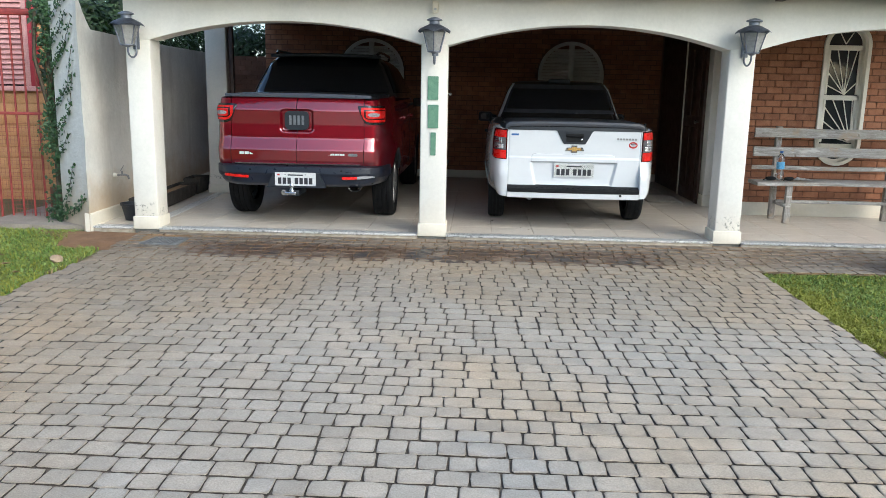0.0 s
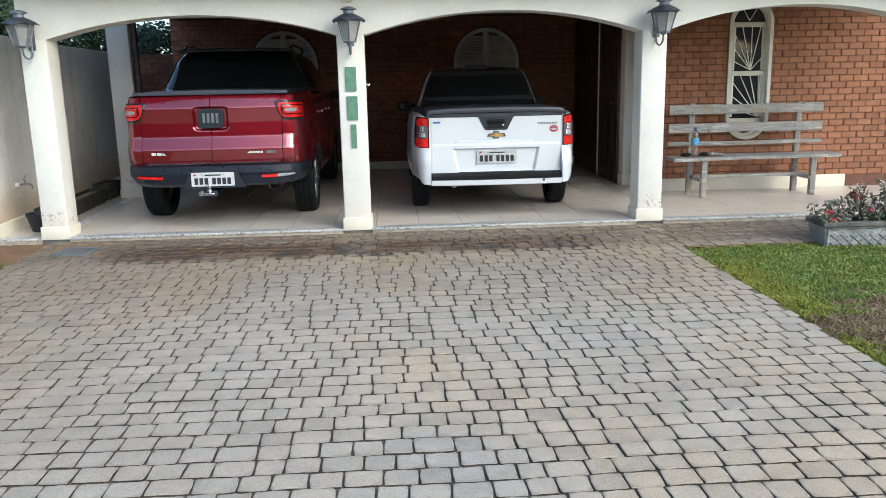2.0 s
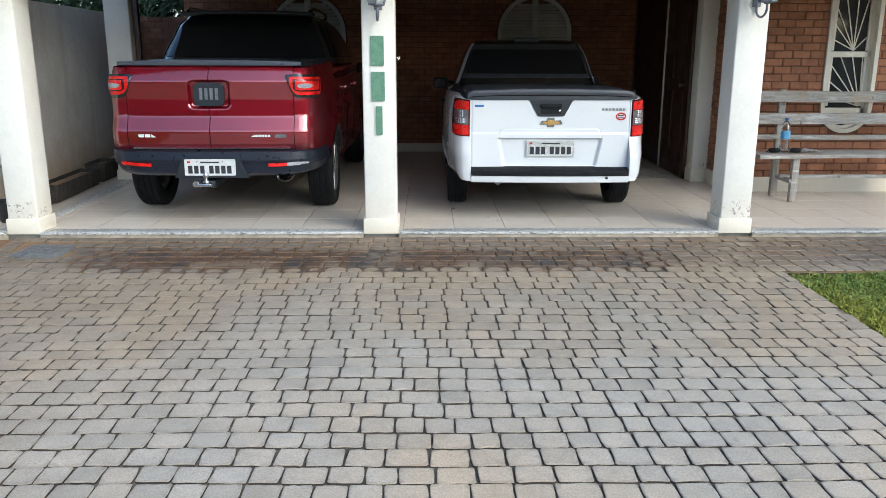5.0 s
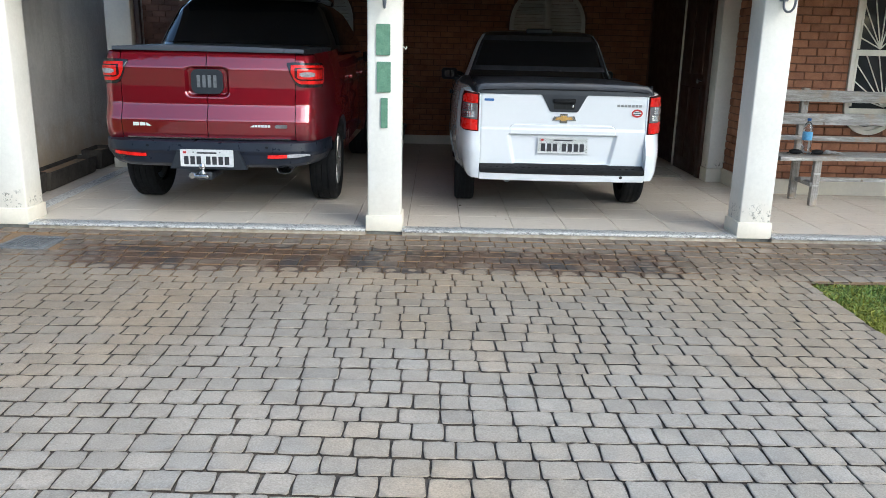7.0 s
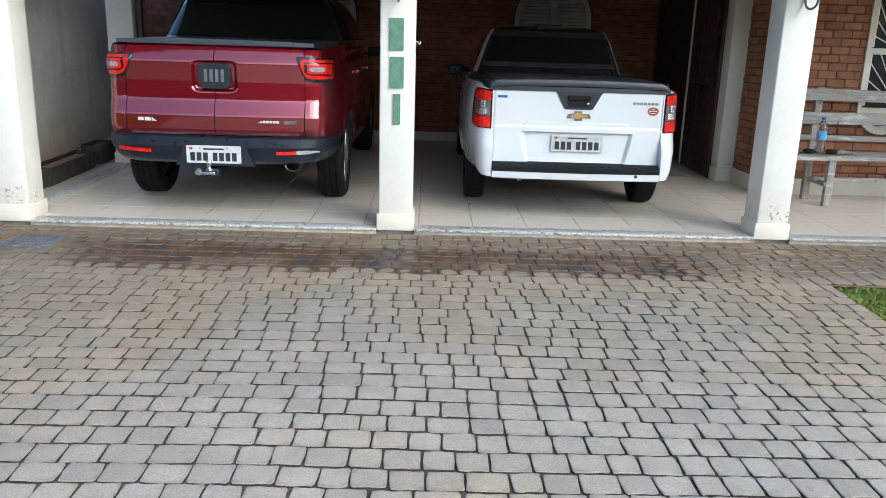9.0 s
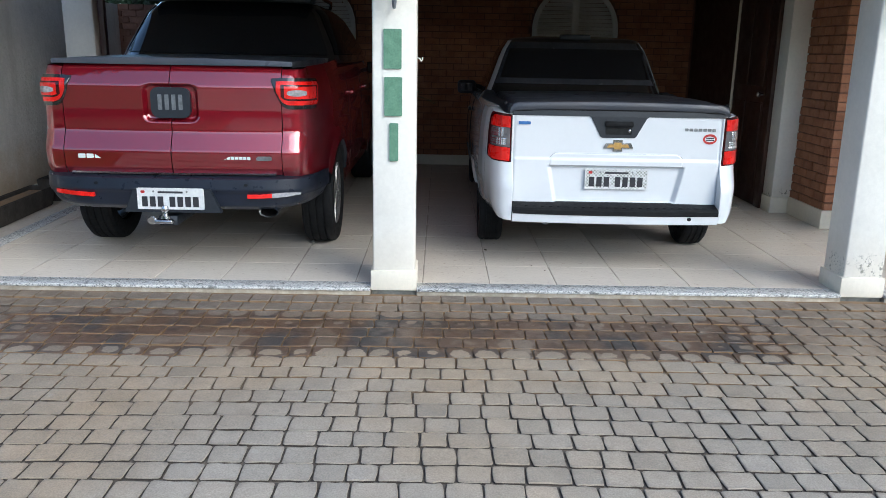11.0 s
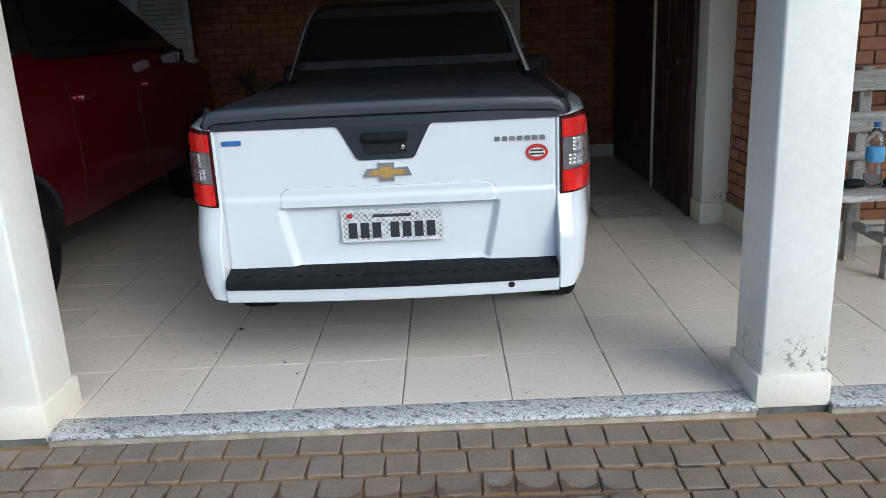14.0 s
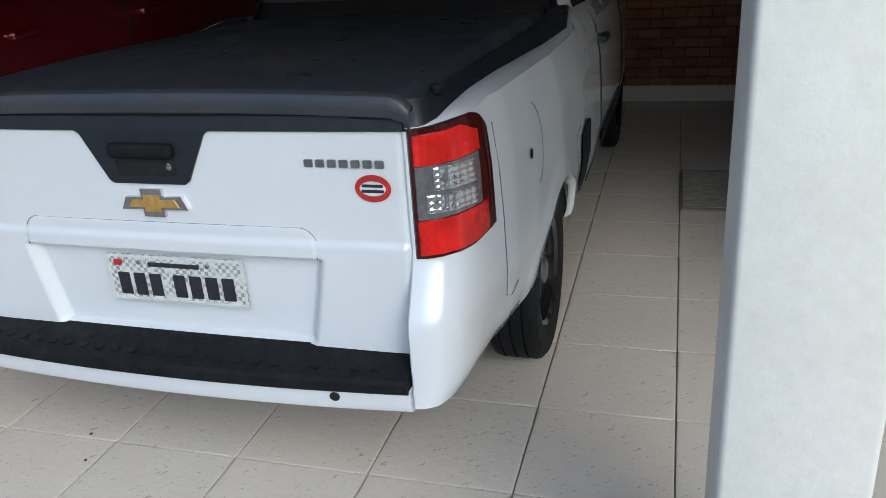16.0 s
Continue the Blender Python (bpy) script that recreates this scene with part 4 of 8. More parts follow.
ys = [0.40, 0.403, 0.41, 0.42, 0.435, 0.455, 0.48, 0.51, 0.55, 0.6, 0.65] + [0.7 + 0.035 * k for k in range(107)] + [4.48, 4.54, 4.6, 4.66, 4.7, 4.74, 4.77, 4.78]
zz = lambda y: [w_low(y) + (w_top(y) - w_low(y)) * k / 22 for k in range(23)]
W_ARCH = [(1.26, 0.30, 0.36), (3.93, 0.30, 0.36)]
bm = bmesh.new()
for s in (-1, 1):
    shell(bm, ys, zz, w_width, w_shift, W_ARCH, s)
part("body", bm, M["white_car"], white, "glossy white body sides and corners", 40)
for s in (-1, 1):
    for yc, zc, r in W_ARCH:
        bm = bmesh.new()
        arch_lip(bm, yc, zc, r, w_width, w_shift, s, 0.02, 0.34)
        part("wheel_arch", bm, M["white_car"], white)
        bm = bmesh.new()
        arch_lip(bm, yc, zc, r - 0.004, lambda y, z: 0.83, lambda y, z: 0.0, s, 0.35, 0.34)
        part("arch_liner", bm, M["dark"], white)
    # inner return of the rear corner beside the gate and bumper
    bm = bmesh.new()
    prev = None
    for k in range(20):
        z = 0.359 + (0.985 - 0.359) * k / 19
        x, y = w_width(0.4, z), 0.4 + w_shift(0.4, z)
        row = [bm.verts.new((s * x, y, z)), bm.verts.new((s * (x - 0.004), y + 0.004, z)), bm.verts.new((s * (x - 0.012), 0.47, z))]
        if prev:
            for q in range(2):
                bm.faces.new((prev[q], row[q], row[q + 1], prev[q + 1]))
        prev = row
    part("corner_return", bm, M["white_car"], white)
# hood and inner floor
bm = bmesh.new()
rows = []
for y in [3.3 + 0.1 * k for k in range(15)] + [4.75]:
    rows.append([bm.verts.new((w_width(y, w_top(y)) * t, y, w_top(y) + 0.05 * (1 - t * t))) for t in (-1, -0.75, -0.5, -0.25, 0, 0.25, 0.5, 0.75, 1)])
for a, b in zip(rows, rows[1:]):
    for k in range(8):
        bm.faces.new((a[k], a[k + 1], b[k + 1], b[k]))
part("hood", bm, M["white_car"], white)
bm = bmesh.new()
box(bm, -0.62, 0.62, 0.46, 4.6, 0.34, 0.95, 0.02)
part("underbody", bm, M["dark"], white)


# tailgate with a raised blade and a plate recess
def gate_relief(x, z):
    y = 0.402 - 0.012 * (1 - (x / 0.66) ** 2)
    half = 0.375 + 0.045 * (z - 0.478) / 0.22
    inside = 1 - step(abs(x), half - 0.014, half + 0.016)
    y += 0.024 * inside * (1 - step(z, 0.694, 0.704)) * step(z, 0.474, 0.482)
    r = 0.045
    top = 0.776 if abs(x) < 0.415 - r else 0.776 - r + math.sqrt(max(r * r - (abs(x) - 0.415 + r) ** 2, 0))
    blade = (1 - step(z, top - 0.006, top + 0.005)) * step(z, 0.694, 0.706) * (1 - step(abs(x), 0.411, 0.418))
    y -= 0.0025 * blade
    y -= 0.007 * (1 - step(z, 0.728, 0.752)) * (1 - inside * (1 - step(z, 0.694, 0.704)))
    y += 0.012 * step(abs(x), 0.635, 0.655)
    return y


part("tailgate", B(field, -0.652, 0.652, 260, 0.470, 0.986, 130, gate_relief), M["white_car"], white, "white tailgate with a plate recess", 50)
# thin dark bar along the pressed edge, drawn in for its shade line
crease = [(-0.418, 0.700), (-0.420, 0.731)] + [(-0.375 - 0.045 * math.cos(a), 0.732 + 0.045 * math.sin(a)) for a in (math.pi / 2 * k / 8 for k in range(1, 9))]
crease += [(-0.3 + 0.06 * k, 0.777) for k in range(11)] + [(-x, z) for x, z in crease[::-1]]
part("gate_crease", B(pipe, [Vector((x, gate_relief(x * 1.012, z + 0.004), z)) for x, z in crease], 0.0011, 5), M["dark_grey"], white)
part("tailgate_trim", B(field, -0.655, 0.655, 40, 0.986, 1.020, 4, lambda x, z: 0.396 + 0.1 * (z - 0.986) - 0.012 * (1 - (x / 0.66) ** 2)), M["black_plastic"], white, "matt black strip on the tailgate edge")
outl2 = [(-0.112, 0.879), (-0.100, 0.872), (0.100, 0.872), (0.112, 0.879), (0.172, 0.978), (0.185, 0.986), (-0.185, 0.986), (-0.172, 0.978)]
bm = bmesh.new()
prism(bm, outl2, 0.384, 0.40)
part("handle_bezel", bm, M["black_plastic"], white)
bm = bmesh.new()
box(bm, -0.088, 0.088, 0.362, 0.39, 0.931, 0.962, 0.01, 3)
h = part("handle", bm, M["black_rubber"], white)
part("handle_slot", B(slab_at, rounded(0.165, 0.036, 0.008), 0.0, 0.908, 0.3838, 0.002), M["dark"], h)
bm = bmesh.new()
lathe(bm, [(0.008, 0), (0.008, 0.006), (0.005, 0.007)], 14, Matrix.Translation((0.068, 0.384, 0.911)) @ Matrix.Rotation(radians(90), 4, "X"))
part("lock", bm, M["chrome"], h)
# rear badge: plain gold bar on a chrome bar
bdg = [(-0.085, -0.014), (-0.028, -0.012), (-0.028, -0.03), (0.028, -0.03), (0.028, -0.012), (0.092, -0.012), (0.078, 0.016), (0.028, 0.014), (0.028, 0.03), (-0.028, 0.03), (-0.028, 0.014), (-0.07, 0.013)]
bd = part("badge", B(prism, [(x * 1.06, z * 1.12) for x, z in bdg], 0.380, 0.392, Matrix.Translation((0, 0, 0.828))), M["chrome"], white)
part("badge_face", B(prism, [(x * 0.80, z * 0.66) for x, z in bdg], 0.3775, 0.382, Matrix.Translation((0, 0, 0.828))), M["gold"], bd)
for k in range(7):
    part("bar", B(slab_at, rounded(0.021, 0.016, 0.003), 0.425 + k * 0.0285, 0.922, 0.395, 0.003), M["steel"], white)
part("bar", B(slab_at, rounded(0.075, 0.016, 0.004), -0.585, 0.945, 0.395, 0.0015), M["blue"], white, "small blue sticker")
def disc(bm, x, z, y, rx, rz, t):
    slab_at(bm, [(rx * math.cos(2 * math.pi * k / 28), rz * math.sin(2 * math.pi * k / 28)) for k in range(28)], x, z, y, t)
st = part("sticker", B(disc, 0.575, 0.873, 0.395, 0.043, 0.028, 0.0012), M["seal"], white, "oval red and white sticker")
part("sticker_face", B(disc, 0.575, 0.873, 0.3935, 0.031, 0.015, 0.0012), M["white_ink"], st)
part("sticker_bar", B(slab_at, rounded(0.05, 0.006, 0.002), 0.575, 0.879, 0.3922, 0.001), M["plate_dark"], st)
part("sticker_bar", B(slab_at, rounded(0.054, 0.006, 0.002), 0.575, 0.868, 0.3922, 0.001), M["plate_dark"], st)
plate_thing(white, 0.008, 0.403, 0.627, "plate_film")


# step bumper
def bow(x):
    return -0.035 * (1 - (x / 0.66) ** 2)


bm = bmesh.new()
n = 40
rows = []
for i in range(n + 1):
    x = -0.648 + 1.296 * i / n
    b = bow(x)
    rows.append([bm.verts.new((x, y + b, z)) for y, z in ((0.47, 0.345), (0.345, 0.343), (0.325, 0.350), (0.318, 0.366), (0.318, 0.412), (0.47, 0.412))])
for a, b in zip(rows, rows[1:]):
    for k in range(6):
        bm.faces.new((a[k], b[k], b[(k + 1) % 6], a[(k + 1) % 6]))
bm.faces.new(rows[0]), bm.faces.new(rows[-1][::-1])
bump = part("bumper", bm, M["white_car"], white, "white lower bumper beam with a round hole")
bm = bmesh.new()
rows = []
for i in range(n * 2 + 1):
    x = -0.645 + 1.29 * i / (2 * n)
    b = bow(x)
    rows.append([bm.verts.new((x, y + b, z)) for y, z in ((0.50, 0.405), (0.312, 0.405), (0.304, 0.412), (0.304, 0.436), (0.312, 0.446), (0.42, 0.475), (0.50, 0.478))])
for a, b in zip(rows, rows[1:]):
    for k in range(7):
        bm.faces.new((a[k], b[k], b[(k + 1) % 7], a[(k + 1) % 7]))
bm.faces.new(rows[0]), bm.faces.new(rows[-1][::-1])
pad = part("step_pad", bm, M["black_rubber"], white, "black ribbed plastic step on the bumper")
for i in range(23):
    x = -0.56 + 1.12 * i / 22
    bm = bmesh.new()
    box(bm, -0.011, 0.011, 0.0, 0.016, -0.002, 0.002, 0.001)
    o = part("rib", bm, M["black_rubber"], pad)
    o.matrix_basis = Matrix.Translation((x, 0.335 + bow(x), 0.4535)) @ Matrix.Rotation(radians(15), 4, "X")
part("bumper_hole", B(disc, 0.462, 0.388, 0.3175 + bow(0.462), 0.013, 0.012, 0.0025), M["dark"], bump)


# tail lights wrapped round the corners
def lamp_corner(bm, side, zone, off, s0=0.0, s1=1.0, n=16, rows=8):
    """A strip of the corner skin between two heights; zone(s) gives (low, high)."""
    path = [(0.655, 0.398), (0.69, 0.403), (0.722, 0.418), (0.752, 0.448), (0.778, 0.498), (0.798, 0.565), (0.806, 0.625)]
    cum = [0.0]
    for a, b in zip(path, path[1:]):
        cum.append(cum[-1] + math.dist(a, b))
    g = []
    for i in range(n + 1):
        s = s0 + (s1 - s0) * i / n
        d = s * cum[-1]
        x = interp(list(zip(cum, [p[0] for p in path])), d)
        y = interp(list(zip(cum, [p[1] for p in path])), d)
        lo, hi = zone(s)
        nx, ny = math.sin(s * 1.35), -math.cos(s * 1.35)
        g.append([])
        for j in range(rows + 1):
            z = lo + (hi - lo) * j / rows
            g[-1].append(bm.verts.new((side * (max(w_width(y, z), x * (1 - (1 - interp(WF, z)) * min(max((y - 0.4) / 0.25, 0), 1))) + nx * (off + 0.002)), y + w_shift(y, z) + ny * off, z)))
    for a, b in zip(g, g[1:]):
        for j in range(rows):
            bm.faces.new((a[j], b[j], b[j + 1], a[j + 1]))
    rim = [r[0] for r in g] + g[-1][1:] + [r[-1] for r in g[-2::-1]] + g[0][-2:0:-1]
    back = [bm.verts.new((v.co.x * 0.97, v.co.y + 0.02, v.co.z)) for v in rim]
    for k in range(len(rim)):
        q = (k + 1) % len(rim)
        bm.faces.new((rim[k], rim[q], back[q], back[k]))


def lamp_bowl(bm, side, s0, s1, z0, z1, nu, nv, off):
    """A mirrored bowl of pillow-shaped facets behind the clear middle of the lamp."""
    n, rows = nu * 4, nv * 4
    first = len(bm.verts)
    lamp_corner(bm, side, lambda t: (z0, z1), off, s0, s1, n, rows)
    bm.verts.ensure_lookup_table()
    for i in range(n + 1):
        for j in range(rows + 1):
            v = bm.verts[first + i * (rows + 1) + j]
            puff = 0.0035 * abs(math.sin(math.pi * i / 4)) * abs(math.sin(math.pi * j / 4))
            dish = 0.004 * math.cos(math.pi * (i / n - 0.5)) * math.cos(math.pi * (j / rows - 0.5))
            v.co.y -= puff - dish * 0.5


Z_TOP = lambda s: interp([(0, 0.985), (0.4, 0.995), (0.66, 0.998), (0.76, 0.990), (0.86, 0.965), (1, 0.90)], s)
Z_BOT = lambda s: interp([(0, 0.716), (0.5, 0.722), (0.9, 0.748), (1, 0.765)], s)
for s in (-1, 1):
    L = new("tail_light")
    L.parent = white
    part("housing", B(lamp_corner, s, lambda t: (Z_BOT(t) - 0.004, Z_TOP(t) + 0.004), 0.003, 0.035, 0.88, 32, 14), M["dark_red_lens"], L, "dark red glossy lamp housing")
    part("red_lens", B(lamp_corner, s, lambda t: (0.917 + 0.014 * t, Z_TOP(t) - 0.010 - 0.02 * step(t, 0.45, 0.69)), 0.0075, 0.07, 0.69, 26, 8), M["red_lens"], L)
    part("clear_lens", B(lamp_corner, s, lambda t: (0.806 + 0.016 * t, 0.915 + 0.014 * t), 0.006, 0.07, 0.67, 26, 6), M["smoke_lens"], L, "smoky clear lens with mirrored bowls")
    part("reflector", B(lamp_bowl, s, 0.20, 0.61, 0.868, 0.914, 5, 4, 0.0072), M["lamp_bowl"], L)
    part("reflector", B(lamp_bowl, s, 0.14, 0.61, 0.822, 0.860, 7, 3, 0.0072), M["lamp_bowl"], L)
    bm = bmesh.new()
    lathe(bm, [(0.014, 0.0), (0.013, 0.005), (0.008, 0.008), (0.001, 0.0085)], 16, Matrix.Translation((s * 0.728, 0.425, 0.892)) @ Matrix.Rotation(s * radians(40), 4, "Z") @ Matrix.Rotation(radians(90), 4, "X"))
    part("bulb", bm, M["smoke_lens"], L)
    part("red_lens", B(lamp_corner, s, lambda t: (Z_BOT(t) + 0.004, 0.803 + 0.016 * t), 0.0075, 0.07, 0.74, 26, 8), M["red_lens"], L)
# bed cover and rails
def dome(x, y):
    return 1.068 + 0.012 * (1 - (x / 0.66) ** 2) + 0.016 * step(y, 0.45, 0.9)


bm = bmesh.new()
rows = []
for y, drop in [(0.383, 0.050), (0.381, 0.034), (0.382, 0.016), (0.387, 0.006), (0.397, 0.001)] + [(v, 0.0) for v in (0.41, 0.45, 0.55, 0.7, 1.0, 1.3, 1.6, 1.9, 2.1)]:
    rows.append([bm.verts.new((x, y, dome(x, y) - drop - (0.03 if abs(x) > 0.672 else 0.008 if abs(x) > 0.655 else 0) - 0.003 * math.sin(9 * y) * (1 - (x / 0.67) ** 2))) for x in (-0.678, -0.66, -0.63, -0.45, -0.25, 0, 0.25, 0.45, 0.63, 0.66, 0.678)])
for a, b in zip(rows, rows[1:]):
    for k in range(10):
        bm.faces.new((a[k], a[k + 1], b[k + 1], b[k]))
lowf = [bm.verts.new((v.co.x, 0.386, 1.027)) for v in rows[0]]
for k in range(10):
    bm.faces.new((lowf[k], lowf[k + 1], rows[0][k + 1], rows[0][k]))
for idx in (0, 10):
    lows = [bm.verts.new((r[idx].co.x, r[idx].co.y, 1.03)) for r in rows]
    for k in range(len(rows) - 1):
        bm.faces.new((rows[k][idx], rows[k + 1][idx], lows[k + 1], lows[k]))
# dark strip drawn for the shaded gap below the cover's lip
part("cover_gap", B(box, -0.66, 0.66, 0.395, 0.41, 1.012, 1.05, 0.002), M["dark"], white)
part("bed_cover", bm, M["vinyl"], white, "stretched black vinyl bed cover, dusty")
for s in (-1, 1):
    bm = bmesh.new()
    rows = []
    shoulder = bmesh.new()
    crest = []
    for y in [0.402, 0.41, 0.42, 0.435, 0.455, 0.48, 0.51, 0.55, 0.6, 0.65, 0.7, 0.8, 0.9, 1.0, 1.2, 1.4, 1.8, 2.15]:
        t = w_top(y)
        xo = w_width(y, t) - 0.001
        xr = min(xo - 0.012, interp([(0.40, 0.69), (0.46, 0.718), (0.68, 0.732), (1.04, 0.762), (1.6, 0.80), (2.1, 0.81)], y))
        zr = t + 0.006 + 0.16 * min(xo - xr, 0.06)
        crest.append([shoulder.verts.new((s * (xo + (xr - xo) * f), y, t - 0.001 + (zr - t) * math.sin(f * math.pi / 2))) for f in (0, 0.25, 0.5, 0.75, 1.0)])
        rows.append([bm.verts.new((s * x, y, z)) for x, z in ((xr + 0.003, zr - 0.006), (xr - 0.008, zr + 0.004), (min(0.69, xr - 0.012), max(1.055, zr)), (min(0.655, xr - 0.02), 1.02))])
    for g, h in zip(crest, crest[1:]):
        for k in range(4):
            shoulder.faces.new((g[k], h[k], h[k + 1], g[k + 1]))
    for g, h in zip(rows, rows[1:]):
        for k in range(3):
            bm.faces.new((g[k], h[k], h[k + 1], g[k + 1]))
    part("bed_shoulder", shoulder, M["white_car"], white, "", 60)
    part("bed_rail", bm, M["black_plastic"], white, "black plastic bed rail cap")
for s in (-1, 1):
    bm = bmesh.new()
    lathe(bm, [(0.012, 0), (0.014, 0.008), (0.012, 0.02), (0.004, 0.024)], 12, Matrix.Translation((s * 0.70, 0.52, 1.045)))
    part("clamp_knob", bm, M["black_rubber"], white)
# cab
W_CAB = [(0.765, 2.06, 4.05, 1.06), (0.725, 2.12, 3.85, 1.16), (0.63, 2.26, 3.45, 1.42), (0.565, 2.36, 3.2, 1.52)]
part("cab", B(cab_shell, W_CAB), M["black_car"], white, "black cab pillars and roof", 60)
part("rear_window", B(cab_panel, W_CAB, 226, 314, 0.38, 0.74, 0.008), M["tint_glass"], white)
# grey band round the rear pane, lighter than its tinted glass
part("window_seal", B(cab_panel, W_CAB, 217, 323, 0.30, 0.92, 0.004), M["dark_grey"], white)
for a, b in ((-20, 38), (142, 200)):
    part("side_window", B(cab_panel, W_CAB, a, b, 0.3, 0.85, 0.006), M["tint_glass"], white)
for a, b in ((324, 339), (201, 216)):
    part("rear_pillar", B(cab_panel, W_CAB, a, b, 0.0, 0.96, 0.007), M["white_car"], white, "white rear pillar of the cab")
part("windshield", B(cab_panel, W_CAB, 50, 130, 0.1, 0.9, 0.006), M["tint_glass"], white)
bm = bmesh.new()
box(bm, -0.13, 0.13, 2.36, 2.44, 1.52, 1.565, 0.015, 3)
part("brake_light", bm, M["black_plastic"], white)
for s in (-1, 1):
    mir = new("mirror")
    mir.parent = white
    bm = bmesh.new()
    box(bm, -0.09, 0.09, -0.045, 0.05, -0.065, 0.065, 0.035, 4)
    bmesh.ops.transform(bm, matrix=Matrix.Translation((s * 0.89, 3.42, 1.075)), verts=bm.verts)
    part("mirror_shell", bm, M["black_plastic"], mir)
    part("mirror_glass", B(slab_at, rounded(0.11, 0.075, 0.025), s * 0.89, 1.075, 3.374, 0.003, radians(6)), M["mirror_glass"], mir)
    bm = bmesh.new()
    tube(bm, (s * 0.74, 3.45, 1.07), (s * 0.84, 3.43, 1.1), 0.022, 0.018, 8)
    part("mirror_arm", bm, M["black_plastic"], mir)
    dr = new("door")
    dr.parent = white
    for y in (2.35, 3.5):
        bm = bmesh.new()
        pipe(bm, [Vector((s * (w_width(y, z) + 0.0005), y, z)) for z in (0.32 + 0.73 * k / 12 for k in range(13))], 0.004, 6)
        part("door_gap", bm, M["dark"], dr)
    bm = bmesh.new()
    box(bm, s * (w_width(2.5, 0.93)) - 0.004, s * (w_width(2.5, 0.93) + 0.03), 2.42, 2.58, 0.915, 0.945, 0.01, 3)
    part("door_handle", bm, M["black_plastic"], dr)
    bm = bmesh.new()
    prev = None
    for k in range(12):
        y = 2.42 + k * 0.09
        row = [bm.verts.new((s * (w_width(y, z) + o), y, z)) for z, o in ((0.50, 0.0), (0.505, 0.013), (0.555, 0.013), (0.56, 0.0))]
        if prev:
            for q in range(3):
                bm.faces.new((prev[q], row[q], row[q + 1], prev[q + 1]))
        prev = row
    part("side_moulding", bm, M["black_plastic"], dr)
    bm = bmesh.new()
    prev = None
    for k in range(11):
        y = 1.66 + 0.25 * k / 10
        zl2, zh2 = 0.46 + 0.02 * abs(k - 5) / 5, 0.73 - 0.03 * abs(k - 6) / 5
        row = [bm.verts.new((s * (w_width(y, zl2 + (zh2 - zl2) * j / 8) + 0.007), y, zl2 + (zh2 - zl2) * j / 8)) for j in range(9)]
        if prev:
            for q in range(8):
                bm.faces.new((prev[q], row[q], row[q + 1], prev[q + 1]))
        prev = row
    part("side_vent", bm, M["black_rubber"], white)
# fuel flap: seam and lock on the flank
bm = bmesh.new()
ring = [(0.91 + 0.075 * math.cos(radians(-80 + 160 * k / 14)), 0.845 + 0.105 * math.sin(radians(-80 + 160 * k / 14))) for k in range(15)]
# the flap seam's shadow line as a thin grey bar
pipe(bm, [Vector((w_width(y, z) + 0.0005, y, z)) for y, z in ring], 0.0018, 5)
flap = part("fuel_flap_seam", bm, M["steel"], white)
bm = bmesh.new()
lathe(bm, [(0.012, 0), (0.012, 0.004), (0.008, 0.005), (0.007, 0.002)], 16, Matrix.Translation((w_width(0.86, 0.84), 0.86, 0.84)) @ Matrix.Rotation(radians(90), 4, "Y"))
part("fuel_lock", bm, M["dark"], flap)
# grey bars drawn for the thin shadow line of the panel seams
for s in (-1, 1):
    bm = bmesh.new()
    pipe(bm, [Vector((s * (w_width(y, z) + 0.0005), y + w_shift(y, z), z)) for y, z in [(0.628, 0.96), (0.632, 0.85), (0.636, 0.74), (0.65, 0.6), (0.668, 0.52), (0.70, 0.505), (0.74, 0.53)]], 0.0018, 5)
    part("panel_seam", bm, M["steel"], white)
for s in (-1, 1):
    wheel(white, s * 0.742, 1.26, 0.298, 0.175, s, 0, "black_car")
    wheel(white, s * 0.742, 3.93, 0.298, 0.175, s, 0, "black_car")
bm = bmesh.new()
tube(bm, (-0.66, 1.26, 0.3), (0.66, 1.26, 0.3), 0.035)
part("axle", bm, M["dark"], white)
bm = bmesh.new()
tube(bm, (-0.42, 0.44, 0.335), (-0.42, 1.1, 0.30), 0.028, None, 14)
part("exhaust", bm, M["steel"], white)

set_heights(white, [(0, 0), (0.25, 0.237), (0.388, 0.372), (0.627, 0.603), (0.716, 0.704), (0.828, 0.814), (0.985, 0.994), (1.1, 1.108), (1.7, 1.7)], 0.021)


# -- red pickup --
RX = -1.37
red = thing("red_pickup", "dark red double-cab pickup truck with black bumper and tow ball", "pickup truck", Matrix.Translation((RX, 0.092, 0)))
RHW = [(0.20, 0.66), (0.205, 0.71), (0.22, 0.755), (0.25, 0.79), (0.30, 0.815), (0.40, 0.84), (0.6, 0.868), (0.85, 0.89), (1.1, 0.90), (2.0, 0.885), (4.2, 0.895), (4.6, 0.875), (4.9, 0.81), (5.05, 0.7), (5.12, 0.5), (5.15, 0.02)]
RF = [(0.3, 0.95), (0.45, 0.98), (0.65, 1.0), (0.9, 1.0), (1.1, 0.985), (1.25, 0.955), (1.36, 0.915), (1.42, 0.88)]
R_ARCH = [(1.12, 0.36, 0.43), (4.1, 0.36, 0.43)]


